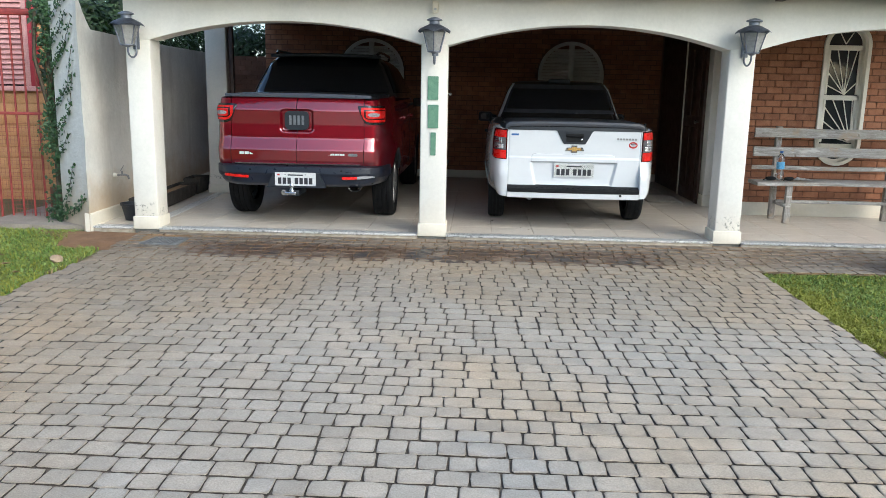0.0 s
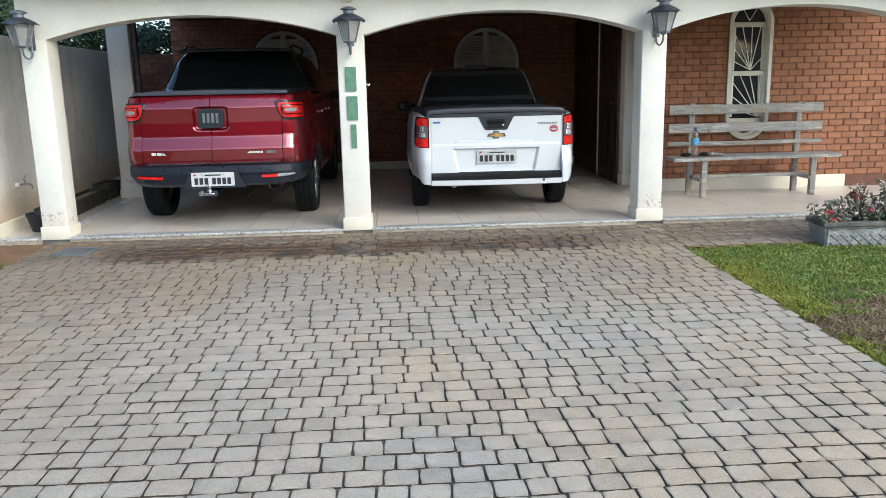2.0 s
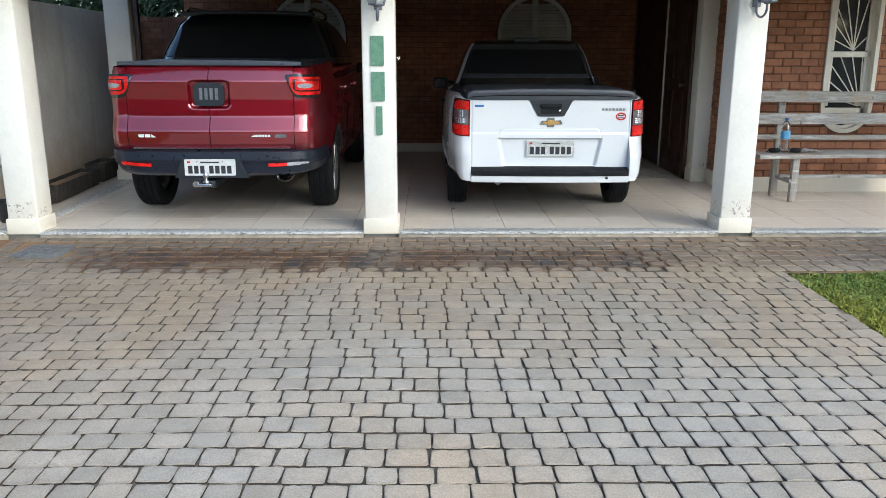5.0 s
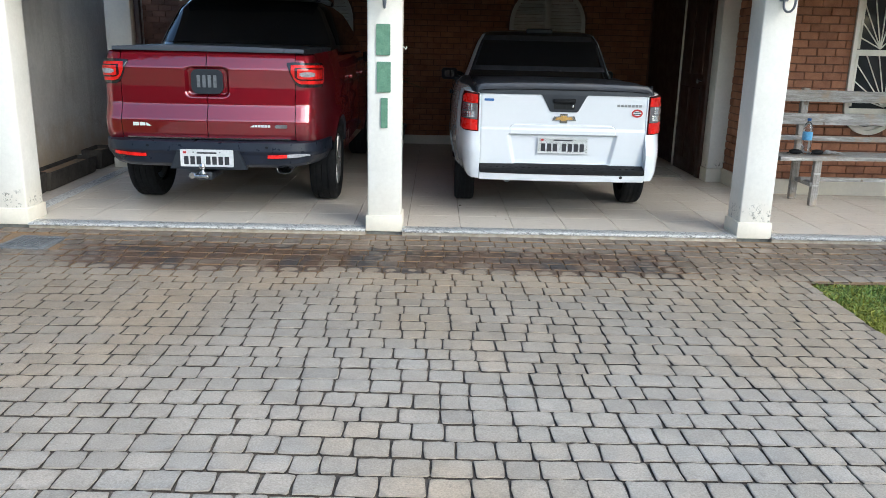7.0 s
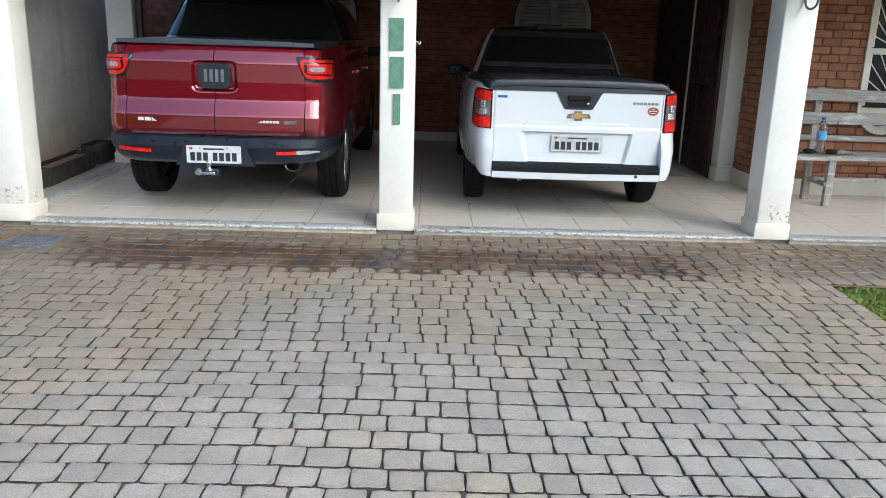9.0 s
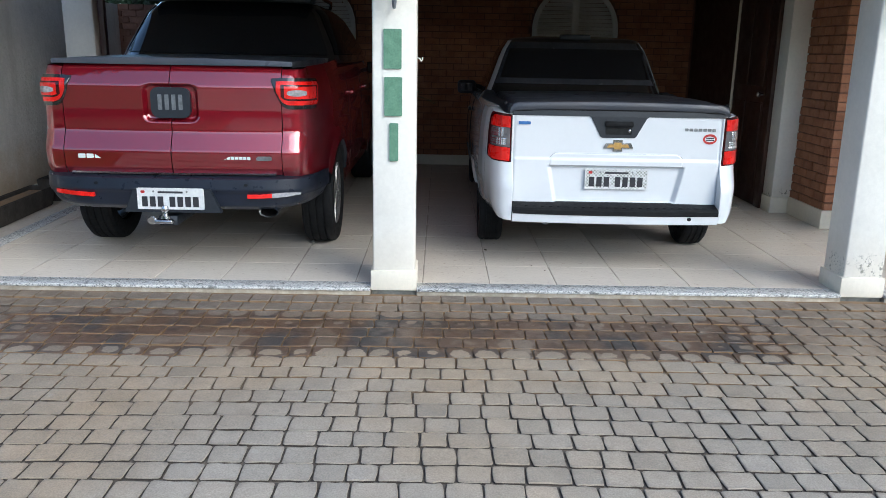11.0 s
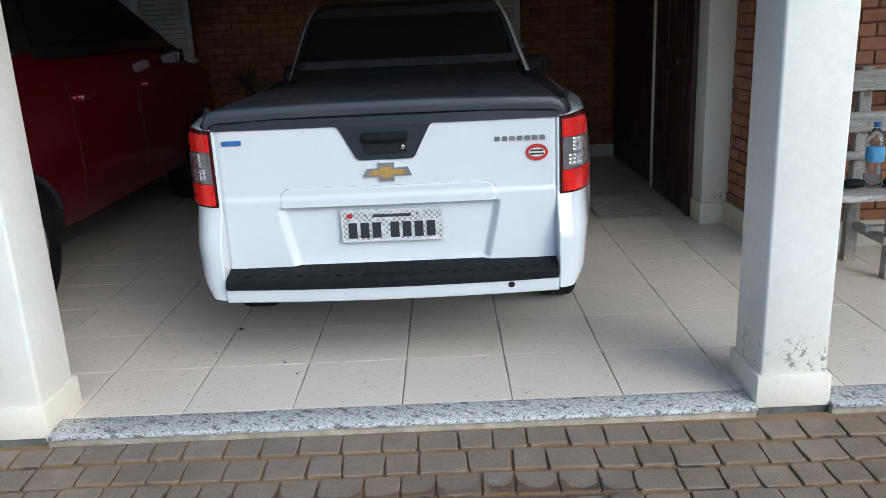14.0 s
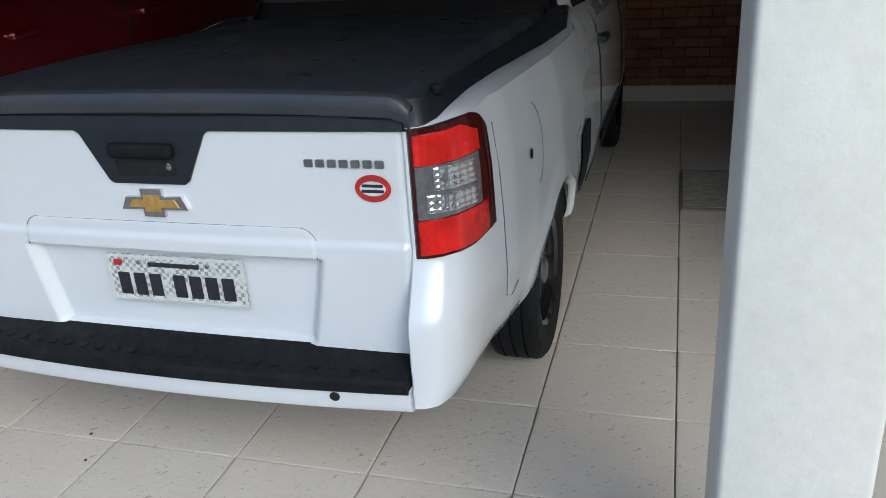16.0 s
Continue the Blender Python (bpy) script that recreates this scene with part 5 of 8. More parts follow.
def r_width(y, z):
    f = interp(RF, z)
    k = min(max((y - 0.2) / 0.2, 0), 1)
    fl = sum(0.014 * max(0.0, 1 - abs(math.hypot(y - a, z - b) - r - 0.03) / 0.07) for a, b, r in R_ARCH)
    crease = -0.012 * max(0.0, 1 - abs(z - 0.93) / 0.06) * step(y, 0.3, 0.6)
    return interp(RHW, y) * (1 - (1 - f) * k) + fl + crease


TAIL = [(0.62, 0.225), (0.66, 0.205), (0.70, 0.178), (0.80, 0.168), (0.815, 0.170), (0.91, 0.212), (0.925, 0.216), (1.06, 0.216), (1.195, 0.206), (1.21, 0.208), (1.31, 0.250), (1.325, 0.258), (1.355, 0.29)]


def tail_y(x, z):
    return interp(TAIL, z) + 0.035 * (x / 0.66) ** 2 - 0.02


def r_shift(y, z):
    return (interp(TAIL, z) - 0.2 + 0.015) * (1 - step(y, 0.2, 0.75))


def r_top(y):
    return interp([(0.2, 1.325), (0.4, 1.345), (1.0, 1.36), (1.6, 1.38), (3.4, 1.36), (3.75, 1.27), (4.1, 1.19), (4.8, 1.05), (5.0, 0.96), (5.15, 0.80)], y)


def r_low(y):
    return interp([(0.2, 0.655), (0.6, 0.655), (0.75, 0.55), (1.0, 0.42), (1.8, 0.36), (3.6, 0.36), (5.0, 0.4)], y)


ys = [0.20, 0.203, 0.21, 0.22, 0.235, 0.255, 0.28, 0.31, 0.35, 0.4, 0.46, 0.52] + [0.58 + 0.04 * k for k in range(103)] + [4.74, 4.8, 4.86, 4.92, 4.98, 5.04, 5.08, 5.11, 5.13, 5.145, 5.15]
zz = lambda y: [r_low(y) + (r_top(y) - r_low(y)) * k / 30 for k in range(31)]
bm = bmesh.new()
for s in (-1, 1):
    shell(bm, ys, zz, r_width, r_shift, R_ARCH, s)
part("body", bm, M["red_car"], red, "glossy dark red body sides", 40)
for s in (-1, 1):
    for a in R_ARCH:
        bm = bmesh.new()
        arch_lip(bm, *a, r_width, r_shift, s, 0.12, 0.3)
        part("wheel_arch", bm, M["black_plastic"], red)
bm = bmesh.new()
rows = []
for y in [3.5 + 0.1 * k for k in range(16)] + [5.08, 5.14]:
    rows.append([bm.verts.new((r_width(y, r_top(y)) * t, y, r_top(y) + 0.05 * (1 - t * t))) for t in (-1, -0.75, -0.5, -0.25, 0, 0.25, 0.5, 0.75, 1)])
for a, b in zip(rows, rows[1:]):
    for k in range(8):
        bm.faces.new((a[k], a[k + 1], b[k + 1], b[k]))
part("hood", bm, M["red_car"], red)
part("cowl", B(box, -0.80, 0.80, 3.2, 4.12, 1.10, 1.352, 0.05, 3), M["black_plastic"], red)
bm = bmesh.new()
box(bm, -0.62, 0.62, 0.32, 4.8, 0.42, 1.2, 0.02)
part("underbody", bm, M["dark"], red)


def gate_red(x, z):
    y = tail_y(x, z)
    y += 0.03 * (1 - step(max(abs(x) - 0.118, 0) ** 2 + max(abs(z - 1.10) - 0.072, 0) ** 2, 0.0006, 0.0022))
    return y


for s in (-1, 1):
    part("tailgate", B(field, *((-0.655, -0.003) if s < 0 else (0.003, 0.655)), 60, 0.662, 1.352, 90, gate_red), M["red_car"], red, "glossy dark red split tailgate door", 50)
bm = bmesh.new()
prism(bm, rounded(0.236, 0.186, 0.048), -0.026, 0.0, Matrix.Translation((0.0, 0.222, 1.10)))
bd = part("badge", bm, M["black_plastic"], red, "dark rounded badge with plain pale bars")
for k in range(4):
    part("bar", B(slab_at, rounded(0.024, 0.09, 0.004), -0.062 + 0.041 * k, 1.10, 0.196, 0.004), M["steel"], bd)
for k in range(4):
    part("bar", B(slab_at, rounded(0.042, 0.026, 0.004), -0.545 + 0.05 * k, 0.772, tail_y(-0.5, 0.772), 0.004), M["plate"], red)
for k in range(7):
    part("bar", B(slab_at, rounded(0.02, 0.018, 0.003), 0.315 + 0.0245 * k, 0.772, tail_y(0.4, 0.772), 0.004), M["plate"], red)
part("bar", B(slab_at, rounded(0.095, 0.026, 0.011), 0.552, 0.770, tail_y(0.55, 0.772), 0.004), M["steel"], red)
part("chrome_strip", B(field, -0.62, 0.62, 20, 0.664, 0.674, 1, lambda x, z: 0.152 + 0.9 * (z - 0.664) + 0.035 * (x / 0.66) ** 2), M["chrome"], red)


# bumper: black, wrapped round the corners
def b_prof(u):
    """Bumper section (y, z) by share u from the top to the lower edge."""
    return interp([(0, 0.22), (0.06, 0.14), (0.15, 0.105), (0.45, 0.10), (0.55, 0.112), (0.85, 0.125), (1.0, 0.16), (1.05, 0.24)], u), interp([(0, 0.66), (0.06, 0.655), (0.15, 0.64), (0.5, 0.535), (0.55, 0.525), (0.85, 0.435), (1.0, 0.408), (1.05, 0.405)], u)


plan = [(0, 0.0), (0.3, 0.006), (0.5, 0.02), (0.62, 0.04), (0.70, 0.065), (0.76, 0.10), (0.80, 0.15), (0.832, 0.22), (0.852, 0.32), (0.868, 0.45), (0.876, 0.56)]
bm = bmesh.new()
rows = []
full = [(-x, y) for x, y in plan[:0:-1]] + plan
for x, dy in full:
    row = []
    for k in range(22):
        y, z = b_prof(1.05 * k / 21)
        tuck = 1 - 0.05 * step(0.5 - z, -0.02, 0.1) * step(abs(x), 0.5, 0.85)
        row.append(bm.verts.new((x * tuck * (1 - (y - 0.1) * 0.15 * step(abs(x), 0.6, 0.85)), y + dy, z + 0.02 * step(abs(x), 0.55, 0.85) * (z < 0.5))))
    rows.append(row)
for a, b in zip(rows, rows[1:]):
    for k in range(21):
        bm.faces.new((a[k], b[k], b[k + 1], a[k + 1]))
bump = part("bumper", bm, M["bumper_black"], red, "black textured plastic bumper", 45)
for x0, x1, mat, nm in ((-0.72, -0.47, "red_lens", "reflector"), (0.455, 0.60, "red_lens", "reflector"), (0.60, 0.765, "clear_lens", "reverse_lamp")):
    bm = bmesh.new()
    prev = None
    for k in range(11):
        x = x0 + (x1 - x0) * k / 10
        t = abs(x)
        dy = interp(plan, t)
        h = 0.016 if nm == "reflector" else 0.018 * (1 - 0.6 * max(0, (t - 0.68)) / 0.085)
        zc = 0.505 + 0.015 * step(t, 0.5, 0.75)
        row = [bm.verts.new((x, 0.098 + dy + o, zc + dz)) for o, dz in ((0.03, -h), (0.0, -h), (0.0, h), (0.03, h))]
        if prev:
            for q in range(3):
                bm.faces.new((prev[q], row[q], row[q + 1], prev[q + 1]))
        else:
            bm.faces.new(row)
        prev = row
    bm.faces.new(prev[::-1])
    part(nm, bm, M[mat], bump)
bm = bmesh.new()
prism(bm, [(-0.28, 0.40), (0.30, 0.40), (0.24, 0.565), (-0.22, 0.565)], 0.088, 0.13)
part("plate_panel", bm, M["black_plastic"], bump)
plate_thing(red, 0.003, 0.086, 0.487)
for sx in (-0.45, 0.45):
    bm = bmesh.new()
    lathe(bm, [(0.012, 0), (0.012, 0.003), (0.002, 0.004)], 12, Matrix.Translation((sx, 0.112, 0.60)) @ Matrix.Rotation(radians(90), 4, "X"))
    part("sensor", bm, M["black_rubber"], bump)


# tail lights
def red_lamp(bm, side, zone, off, x0, x1, n=18, rows=10):
    """A lens following the tail and the rear corner; x in metres from the middle along the skin."""
    g = []
    path = [(0.60, 0.0), (0.66, 0.004), (0.71, 0.012), (0.755, 0.03), (0.79, 0.062), (0.815, 0.115), (0.832, 0.19), (0.842, 0.26)]
    cum = [0.60]
    for a, b in zip(path, path[1:]):
        cum.append(cum[-1] + math.dist(a, b))
    for i in range(n + 1):
        d = x0 + (x1 - x0) * i / n
        x = interp(list(zip(cum, [p[0] for p in path])), d)
        dy = interp(list(zip(cum, [p[1] for p in path])), d)
        lo, hi = zone(d)
        t = step(d, 0.66, 0.95)
        g.append([bm.verts.new((side * (x - 0.012 * t + off * math.sin(1.4 * t)), interp(TAIL, z) + 0.012 + dy - off * math.cos(1.4 * t), z)) for z in (lo + (hi - lo) * j / rows for j in range(rows + 1))])
    for a, b in zip(g, g[1:]):
        for j in range(rows):
            bm.faces.new((a[j], b[j], b[j + 1], a[j + 1]))
    rim = [r[0] for r in g] + g[-1][1:] + [r[-1] for r in g[-2::-1]] + g[0][-2:0:-1]
    back = [bm.verts.new((v.co.x * 0.97, v.co.y + 0.03, v.co.z)) for v in rim]
    for k in range(len(rim)):
        q = (k + 1) % len(rim)
        bm.faces.new((rim[k], rim[q], back[q], back[k]))


for s in (-1, 1):
    L = new("tail_light")
    L.parent = red
    lo = lambda d: interp([(0.60, 1.245), (0.615, 1.20), (0.65, 1.11), (0.67, 1.08), (0.70, 1.068), (0.95, 1.066), (1.0, 1.10)], d)
    hi = lambda d: interp([(0.60, 1.262), (0.66, 1.268), (0.95, 1.262), (1.0, 1.23)], d)
    part("housing", B(red_lamp, s, lambda d: (lo(d), hi(d)), 0.014, 0.602, 1.0), M["black_car"], L)
    part("red_lens", B(red_lamp, s, lambda d: (lo(d) + 0.02, hi(d) - 0.022), 0.020, 0.632, 0.985), M["red_lens"], L)
    part("dark_lens", B(red_lamp, s, lambda d: (lo(d) + 0.045, hi(d) - 0.045), 0.0225, 0.66, 0.955), M["dark_red_lens"], L)
    part("inner_lens", B(red_lamp, s, lambda d: (lo(d) + 0.058, hi(d) - 0.056), 0.025, 0.68, 0.93), M["red_lens"], L)
    part("clear_lens", B(red_lamp, s, lambda d: (1.165 - 0.022 * math.sqrt(max(1 - ((d - 0.755) / 0.066) ** 2, 0.05)), 1.165 + 0.022 * math.sqrt(max(1 - ((d - 0.755) / 0.066) ** 2, 0.05))), 0.0285, 0.697, 0.813, 12, 6), M["clear_lens"], L)
# bed cover
bm = bmesh.new()
rows = []
for y in [0.235, 0.24, 0.26, 0.4, 0.8, 1.2, 1.6, 1.75]:
    dr = 0.02 if y < 0.238 else 0.0
    w = min(r_width(max(y, 0.30), 1.35) - 0.06, 0.775)
    rows.append([bm.verts.new((w * t, y + 0.03 * t * t, 1.376 + 0.016 * (1 - t * t) - dr + 0.012 * step(y, 0.3, 1.4))) for t in (-1, -0.97, -0.7, -0.35, 0, 0.35, 0.7, 0.97, 1)])
for a, b in zip(rows, rows[1:]):
    for k in range(8):
        bm.faces.new((a[k], a[k + 1], b[k + 1], b[k]))
low = [bm.verts.new((v.co.x, v.co.y, 1.345)) for v in rows[0]]
for k in range(8):
    bm.faces.new((low[k], low[k + 1], rows[0][k + 1], rows[0][k]))
for idx in (0, 8):
    lows = [bm.verts.new((r[idx].co.x, r[idx].co.y, 1.335)) for r in rows]
    for k in range(len(rows) - 1):
        bm.faces.new((rows[k][idx], rows[k + 1][idx], lows[k + 1], lows[k]))
part("bed_cover", bm, M["vinyl"], red, "black vinyl bed cover")
# cab
R_CAB = [(0.872, 1.38, 4.2, 1.345), (0.83, 1.5, 3.9, 1.46), (0.71, 1.68, 3.4, 1.68), (0.625, 1.78, 3.05, 1.755)]
part("cab", B(cab_shell, R_CAB, 72, 4, 0.03), M["black_car"], red, "black tinted cab with sloping rear pillars", 60)
part("rear_window", B(cab_panel, R_CAB, 226, 314, 0.2, 0.85, 0.007), M["tint_glass"], red)
for a, b in ((-34, 34), (146, 214)):
    part("side_window", B(cab_panel, R_CAB, a, b, 0.2, 0.85, 0.006), M["tint_glass"], red)
part("windshield", B(cab_panel, R_CAB, 50, 130, 0.1, 0.9, 0.006), M["tint_glass"], red)
bm = bmesh.new()
rows = []
for i in range(25):
    t = -1 + 2 * i / 24
    x = 0.62 * t
    y0 = 1.64 + 0.05 * t * t
    rows.append([bm.verts.new((x, y0 + dy, 1.757 + dz - 0.012 * t * t)) for dy, dz in ((0.0, 0.012), (0.0, 0.03), (0.02, 0.042), (0.22, 0.046), (0.22, 0.016), (0.05, 0.004))])
for a, b in zip(rows, rows[1:]):
    for k in range(6):
        bm.faces.new((a[k], b[k], b[(k + 1) % 6], a[(k + 1) % 6]))
bm.faces.new(rows[0]), bm.faces.new(rows[-1][::-1])
part("spoiler", bm, M["black_plastic"], red, "black roof spoiler")
for s in (-1, 1):
    bm = bmesh.new()
    pts = [(s * 0.585, 1.85, 1.80), (s * 0.60, 1.95, 1.825), (s * 0.60, 2.4, 1.83), (s * 0.60, 2.95, 1.82), (s * 0.585, 3.05, 1.78)]
    pipe(bm, pts, 0.016, 8)
    part("roof_rail", bm, M["black_car"], red)
    bm = bmesh.new()
    pts = [cab_point(R_CAB, (212 if s < 0 else 328) * 10, 3600, v / 10) + Vector((s * 0.006, -0.008, 0)) for v in range(1, 10)]
    pipe(bm, pts, 0.005, 6)
    if s < 0:
        part("window_trim", bm, M["chrome"], red)
    else:
        bm.free()
    mir = new("mirror")
    mir.parent = red
    bm = bmesh.new()
    box(bm, -0.08, 0.08, -0.05, 0.05, -0.065, 0.065, 0.03, 4)
    bmesh.ops.transform(bm, matrix=Matrix.Translation((s * 0.965, 3.4, 1.27)), verts=bm.verts)
    part("mirror_shell", bm, M["black_car"], mir)
    part("mirror_glass", B(slab_at, rounded(0.13, 0.10, 0.03), s * 0.965, 1.27, 3.349, 0.003), M["mirror_glass"], mir)
    bm = bmesh.new()
    tube(bm, (s * 0.80, 3.4, 1.23), (s * 0.92, 3.4, 1.25), 0.025, 0.02, 8)
    part("mirror_arm", bm, M["black_plastic"], mir)
    for y0, y1 in ((1.85, 2.85), (2.87, 3.75)):
        dr = new("door")
        dr.parent = red
        for y in (y0, y1):
            bm = bmesh.new()
            pipe(bm, [Vector((s * (r_width(y, z) - 0.001), y, z)) for z in (0.45 + 0.82 * k / 12 for k in range(13))], 0.004, 6)
            part("door_gap", bm, M["dark"], dr)
        bm = bmesh.new()
        xx = s * r_width(y0 + 0.2, 1.08)
        box(bm, xx - 0.006, xx + s * 0.035, y0 + 0.1, y0 + 0.28, 1.07, 1.1, 0.01, 3)
        part("door_handle", bm, M["red_car"], dr)
    wheel(red, s * 0.77, 1.12, 0.355, 0.225, s, 5, "steel")
    wheel(red, s * 0.77, 4.1, 0.355, 0.225, s, 5, "steel")
# tow ball, exhaust, axle
tow = new("tow_hitch")
tow.parent = red
part("tow_bar", B(box, -0.085, 0.03, 0.10, 0.45, 0.315, 0.375, 0.008), M["black_plastic"], tow)
part("tow_plate", B(box, -0.095, 0.015, 0.045, 0.17, 0.335, 0.36, 0.008, 3), M["chrome"], tow)
bm = bmesh.new()
lathe(bm, [(0.02, 0.0), (0.03, 0.005), (0.028, 0.02), (0.016, 0.03), (0.015, 0.04), (0.024, 0.05), (0.026, 0.065), (0.018, 0.082), (0.004, 0.088)], 20, Matrix.Translation((-0.035, 0.085, 0.36)))
part("tow_ball", bm, M["chrome"], tow)
bm = bmesh.new()
lathe(bm, [(0.022, -0.012), (0.028, 0.0), (0.022, 0.012)], 16, Matrix.Translation((-0.11, 0.06, 0.355)) @ Matrix.Rotation(radians(90), 4, "X"))
part("socket", bm, M["chrome"], tow)
bm = bmesh.new()
rows = []
for y, rx, rz in ((0.66, 0.05, 0.03), (0.17, 0.062, 0.034), (0.163, 0.058, 0.031), (0.17, 0.052, 0.026), (0.66, 0.045, 0.024)):
    rows.append([bm.verts.new((0.57 + rx * math.cos(2 * math.pi * k / 24), y, 0.394 + rz * math.sin(2 * math.pi * k / 24))) for k in range(24)])
for a, b in zip(rows, rows[1:]):
    for k in range(24):
        bm.faces.new((a[k], a[(k + 1) % 24], b[(k + 1) % 24], b[k]))
part("exhaust", bm, M["chrome"], red)
bm = bmesh.new()
tube(bm, (-0.68, 1.12, 0.36), (0.68, 1.12, 0.36), 0.045)
tube(bm, (-0.3, 0.55, 0.40), (-0.3, 1.1, 0.36), 0.03)
tube(bm, (0.3, 0.55, 0.40), (0.3, 1.1, 0.36), 0.03)
part("axle", bm, M["dark"], red)

set_heights(red, [(0, 0), (0.408, 0.408), (0.487, 0.484), (0.656, 0.612), (0.77, 0.722), (1.07, 1.018), (1.10, 1.055), (1.255, 1.19), (1.352, 1.272), (1.40, 1.315), (1.77, 1.725), (2, 1.955)])


# ---- wall lanterns ----
def lantern(x, z):
    """Hexagonal wall lantern on a curved bracket; z is the underside of the glass."""
    L = thing("wall_lantern", "grey metal wall lantern with frosted panes on a curled bracket", "lantern", Matrix.Translation((x, 0.014, z)), "lanterns on the pillars")
    c = Vector((0, -0.2, 0))
    part("wall_plate", B(box, -0.03, 0.03, -0.016, 0.0, -0.03, 0.16, 0.004), M["iron"], L)
    bm = bmesh.new()
    pts = [Vector((0, -0.012, 0.05)), Vector((0, -0.014, -0.03))] + [Vector((0, -0.107 - 0.093 * math.cos(math.pi + math.pi * k / 12), -0.05 - 0.055 * math.sin(math.pi * k / 12))) for k in range(13)] + [Vector((0, -0.2, 0.0))]
    pipe(bm, pts, 0.0085, 8)
    part("bracket", bm, M["iron"], L)
    R0, R1, H = 0.06, 0.11, 0.175
    ring = lambda r, zz: [c + Vector((r * math.cos(radians(60 * k + 30)), r * math.sin(radians(60 * k + 30)), zz)) for k in range(6)]
    lo, hi = ring(R0, 0.0), ring(R1, H)
    bm = bmesh.new()
    for a, b in zip(lo, hi):
        tube(bm, a, b, 0.006, None, 6)
    for r in (lo, hi):
        for k in range(6):
            tube(bm, r[k], r[(k + 1) % 6], 0.007, None, 6)
    bm.faces.new([bm.verts.new(v) for v in lo])
    tube(bm, c + Vector((0, 0, -0.02)), c + Vector((0, 0, 0.0)), 0.018, 0.04, 10)
    part("cage", bm, M["iron"], L)
    for k in range(6):
        bm = bmesh.new()
        q = [c + (p - c) * 0.97 for p in (lo[k], lo[(k + 1) % 6], hi[(k + 1) % 6], hi[k])]
        q = [Vector((p.x, p.y, z0.z)) for p, z0 in zip(q, (lo[k], lo[k], hi[k], hi[k]))]
        f = bm.faces.new([bm.verts.new(p) for p in q])
        bmesh.ops.solidify(bm, geom=[f], thickness=0.002)
        part("pane", bm, M["frosted"], L)
    # scalloped roof
    bm = bmesh.new()
    n = 48
    prof = [(0.148, H - 0.012), (0.125, H + 0.018), (0.07, H + 0.05), (0.042, H + 0.062)]
    rings = []
    for r, zz in prof:
        rr = []
        for k in range(n):
            a = 2 * math.pi * k / n
            sc = 1 + 0.05 * math.cos(6 * (a - radians(30)))
            dz = 0.022 * abs(math.sin(3 * (a - radians(30)))) * (1 if r > 0.14 else 0.35 if r > 0.11 else 0)
            rr.append(bm.verts.new(c + Vector((r * sc * math.cos(a), r * sc * math.sin(a), zz + dz))))
        rings.append(rr)
    for a, b in zip(rings, rings[1:]):
        for k in range(n):
            bm.faces.new((a[k], a[(k + 1) % n], b[(k + 1) % n], b[k]))
    bmesh.ops.solidify(bm, geom=bm.faces[:], thickness=0.003)
    part("hood", bm, M["iron"], L)
    bm = bmesh.new()
    lathe(bm, [(0.045, H + 0.05), (0.045, H + 0.09), (0.07, H + 0.093), (0.066, H + 0.103), (0.035, H + 0.117), (0.006, H + 0.123)], 24, Matrix.Translation(c))
    part("chimney", bm, M["iron"], L)
    bm = bmesh.new()
    lathe(bm, [(0.014, 0.02), (0.016, 0.05), (0.03, 0.075), (0.034, 0.1), (0.02, 0.128), (0.003, 0.134)], 16, Matrix.Translation(c))
    part("bulb", bm, M["white_ink"], L)
    return L


for x, z in ((-2.80, 1.712), (-0.012, 1.70), (2.79, 1.732)):
    lantern(x, z)

# green bars down the middle pillar
for (x, z, lean) in ((-0.026, 1.38, 0.0), (-0.022, 1.12, 0.0), (-0.018, 0.865, 0.0)):
    bm = bmesh.new()
    prism(bm, rounded(0.10 if z > 0.9 else 0.05, 0.215, 0.006), -0.012, 0.0)
    bmesh.ops.transform(bm, matrix=Matrix.Translation((x, 0.0125, z)), verts=bm.verts)
    solid("wall_sign", bm, M["green_paint"], "plain green painted metal bar fixed on the white pillar", "sign", "bars on the pillar")
bm = bmesh.new()
pts = [Vector((0.0, 0, 0)), Vector((0.02, 0, -0.005)), Vector((0.028, 0, -0.02)), Vector((0.034, 0, -0.012)), Vector((0.034, 0, 0.004))]
pipe(bm, pts, 0.004, 6)
bmesh.ops.transform(bm, matrix=Matrix.Translation((0.105, 0.05, 1.335)), verts=bm.verts)
solid("hook", bm, M["white_paint"], "small white metal hook screwed into the pillar", "hook")
sensor = thing("sensor_box", "small cream sensor box under the eave", "sensor", Matrix.Translation((-0.015, 0.012, 2.10)))
part("case", B(box, -0.028, 0.028, -0.05, 0.0, -0.05, 0.05, 0.008), M["cream"], sensor)
bm = bmesh.new()
lathe(bm, [(0.012, 0), (0.01, 0.008), (0.003, 0.011)], 14, Matrix.Translation((0, -0.05, -0.02)) @ Matrix.Rotation(radians(90), 4, "X"))
part("lens", bm, M["frosted"], sensor)

# ---- porch window ----
win = thing("window_1", "tall white metal window with round ends and sunray bars", "window", kind="structure")
yw = FRONT_Y + 0.045


def ring_outline(r, k=20):
    return [(wx + r * math.cos(math.pi * i / k), zu + r * math.sin(math.pi * i / k)) for i in range(k + 1)] + [(wx - r * math.cos(math.pi * i / k), zl - r * math.sin(math.pi * i / k)) for i in range(k + 1)]


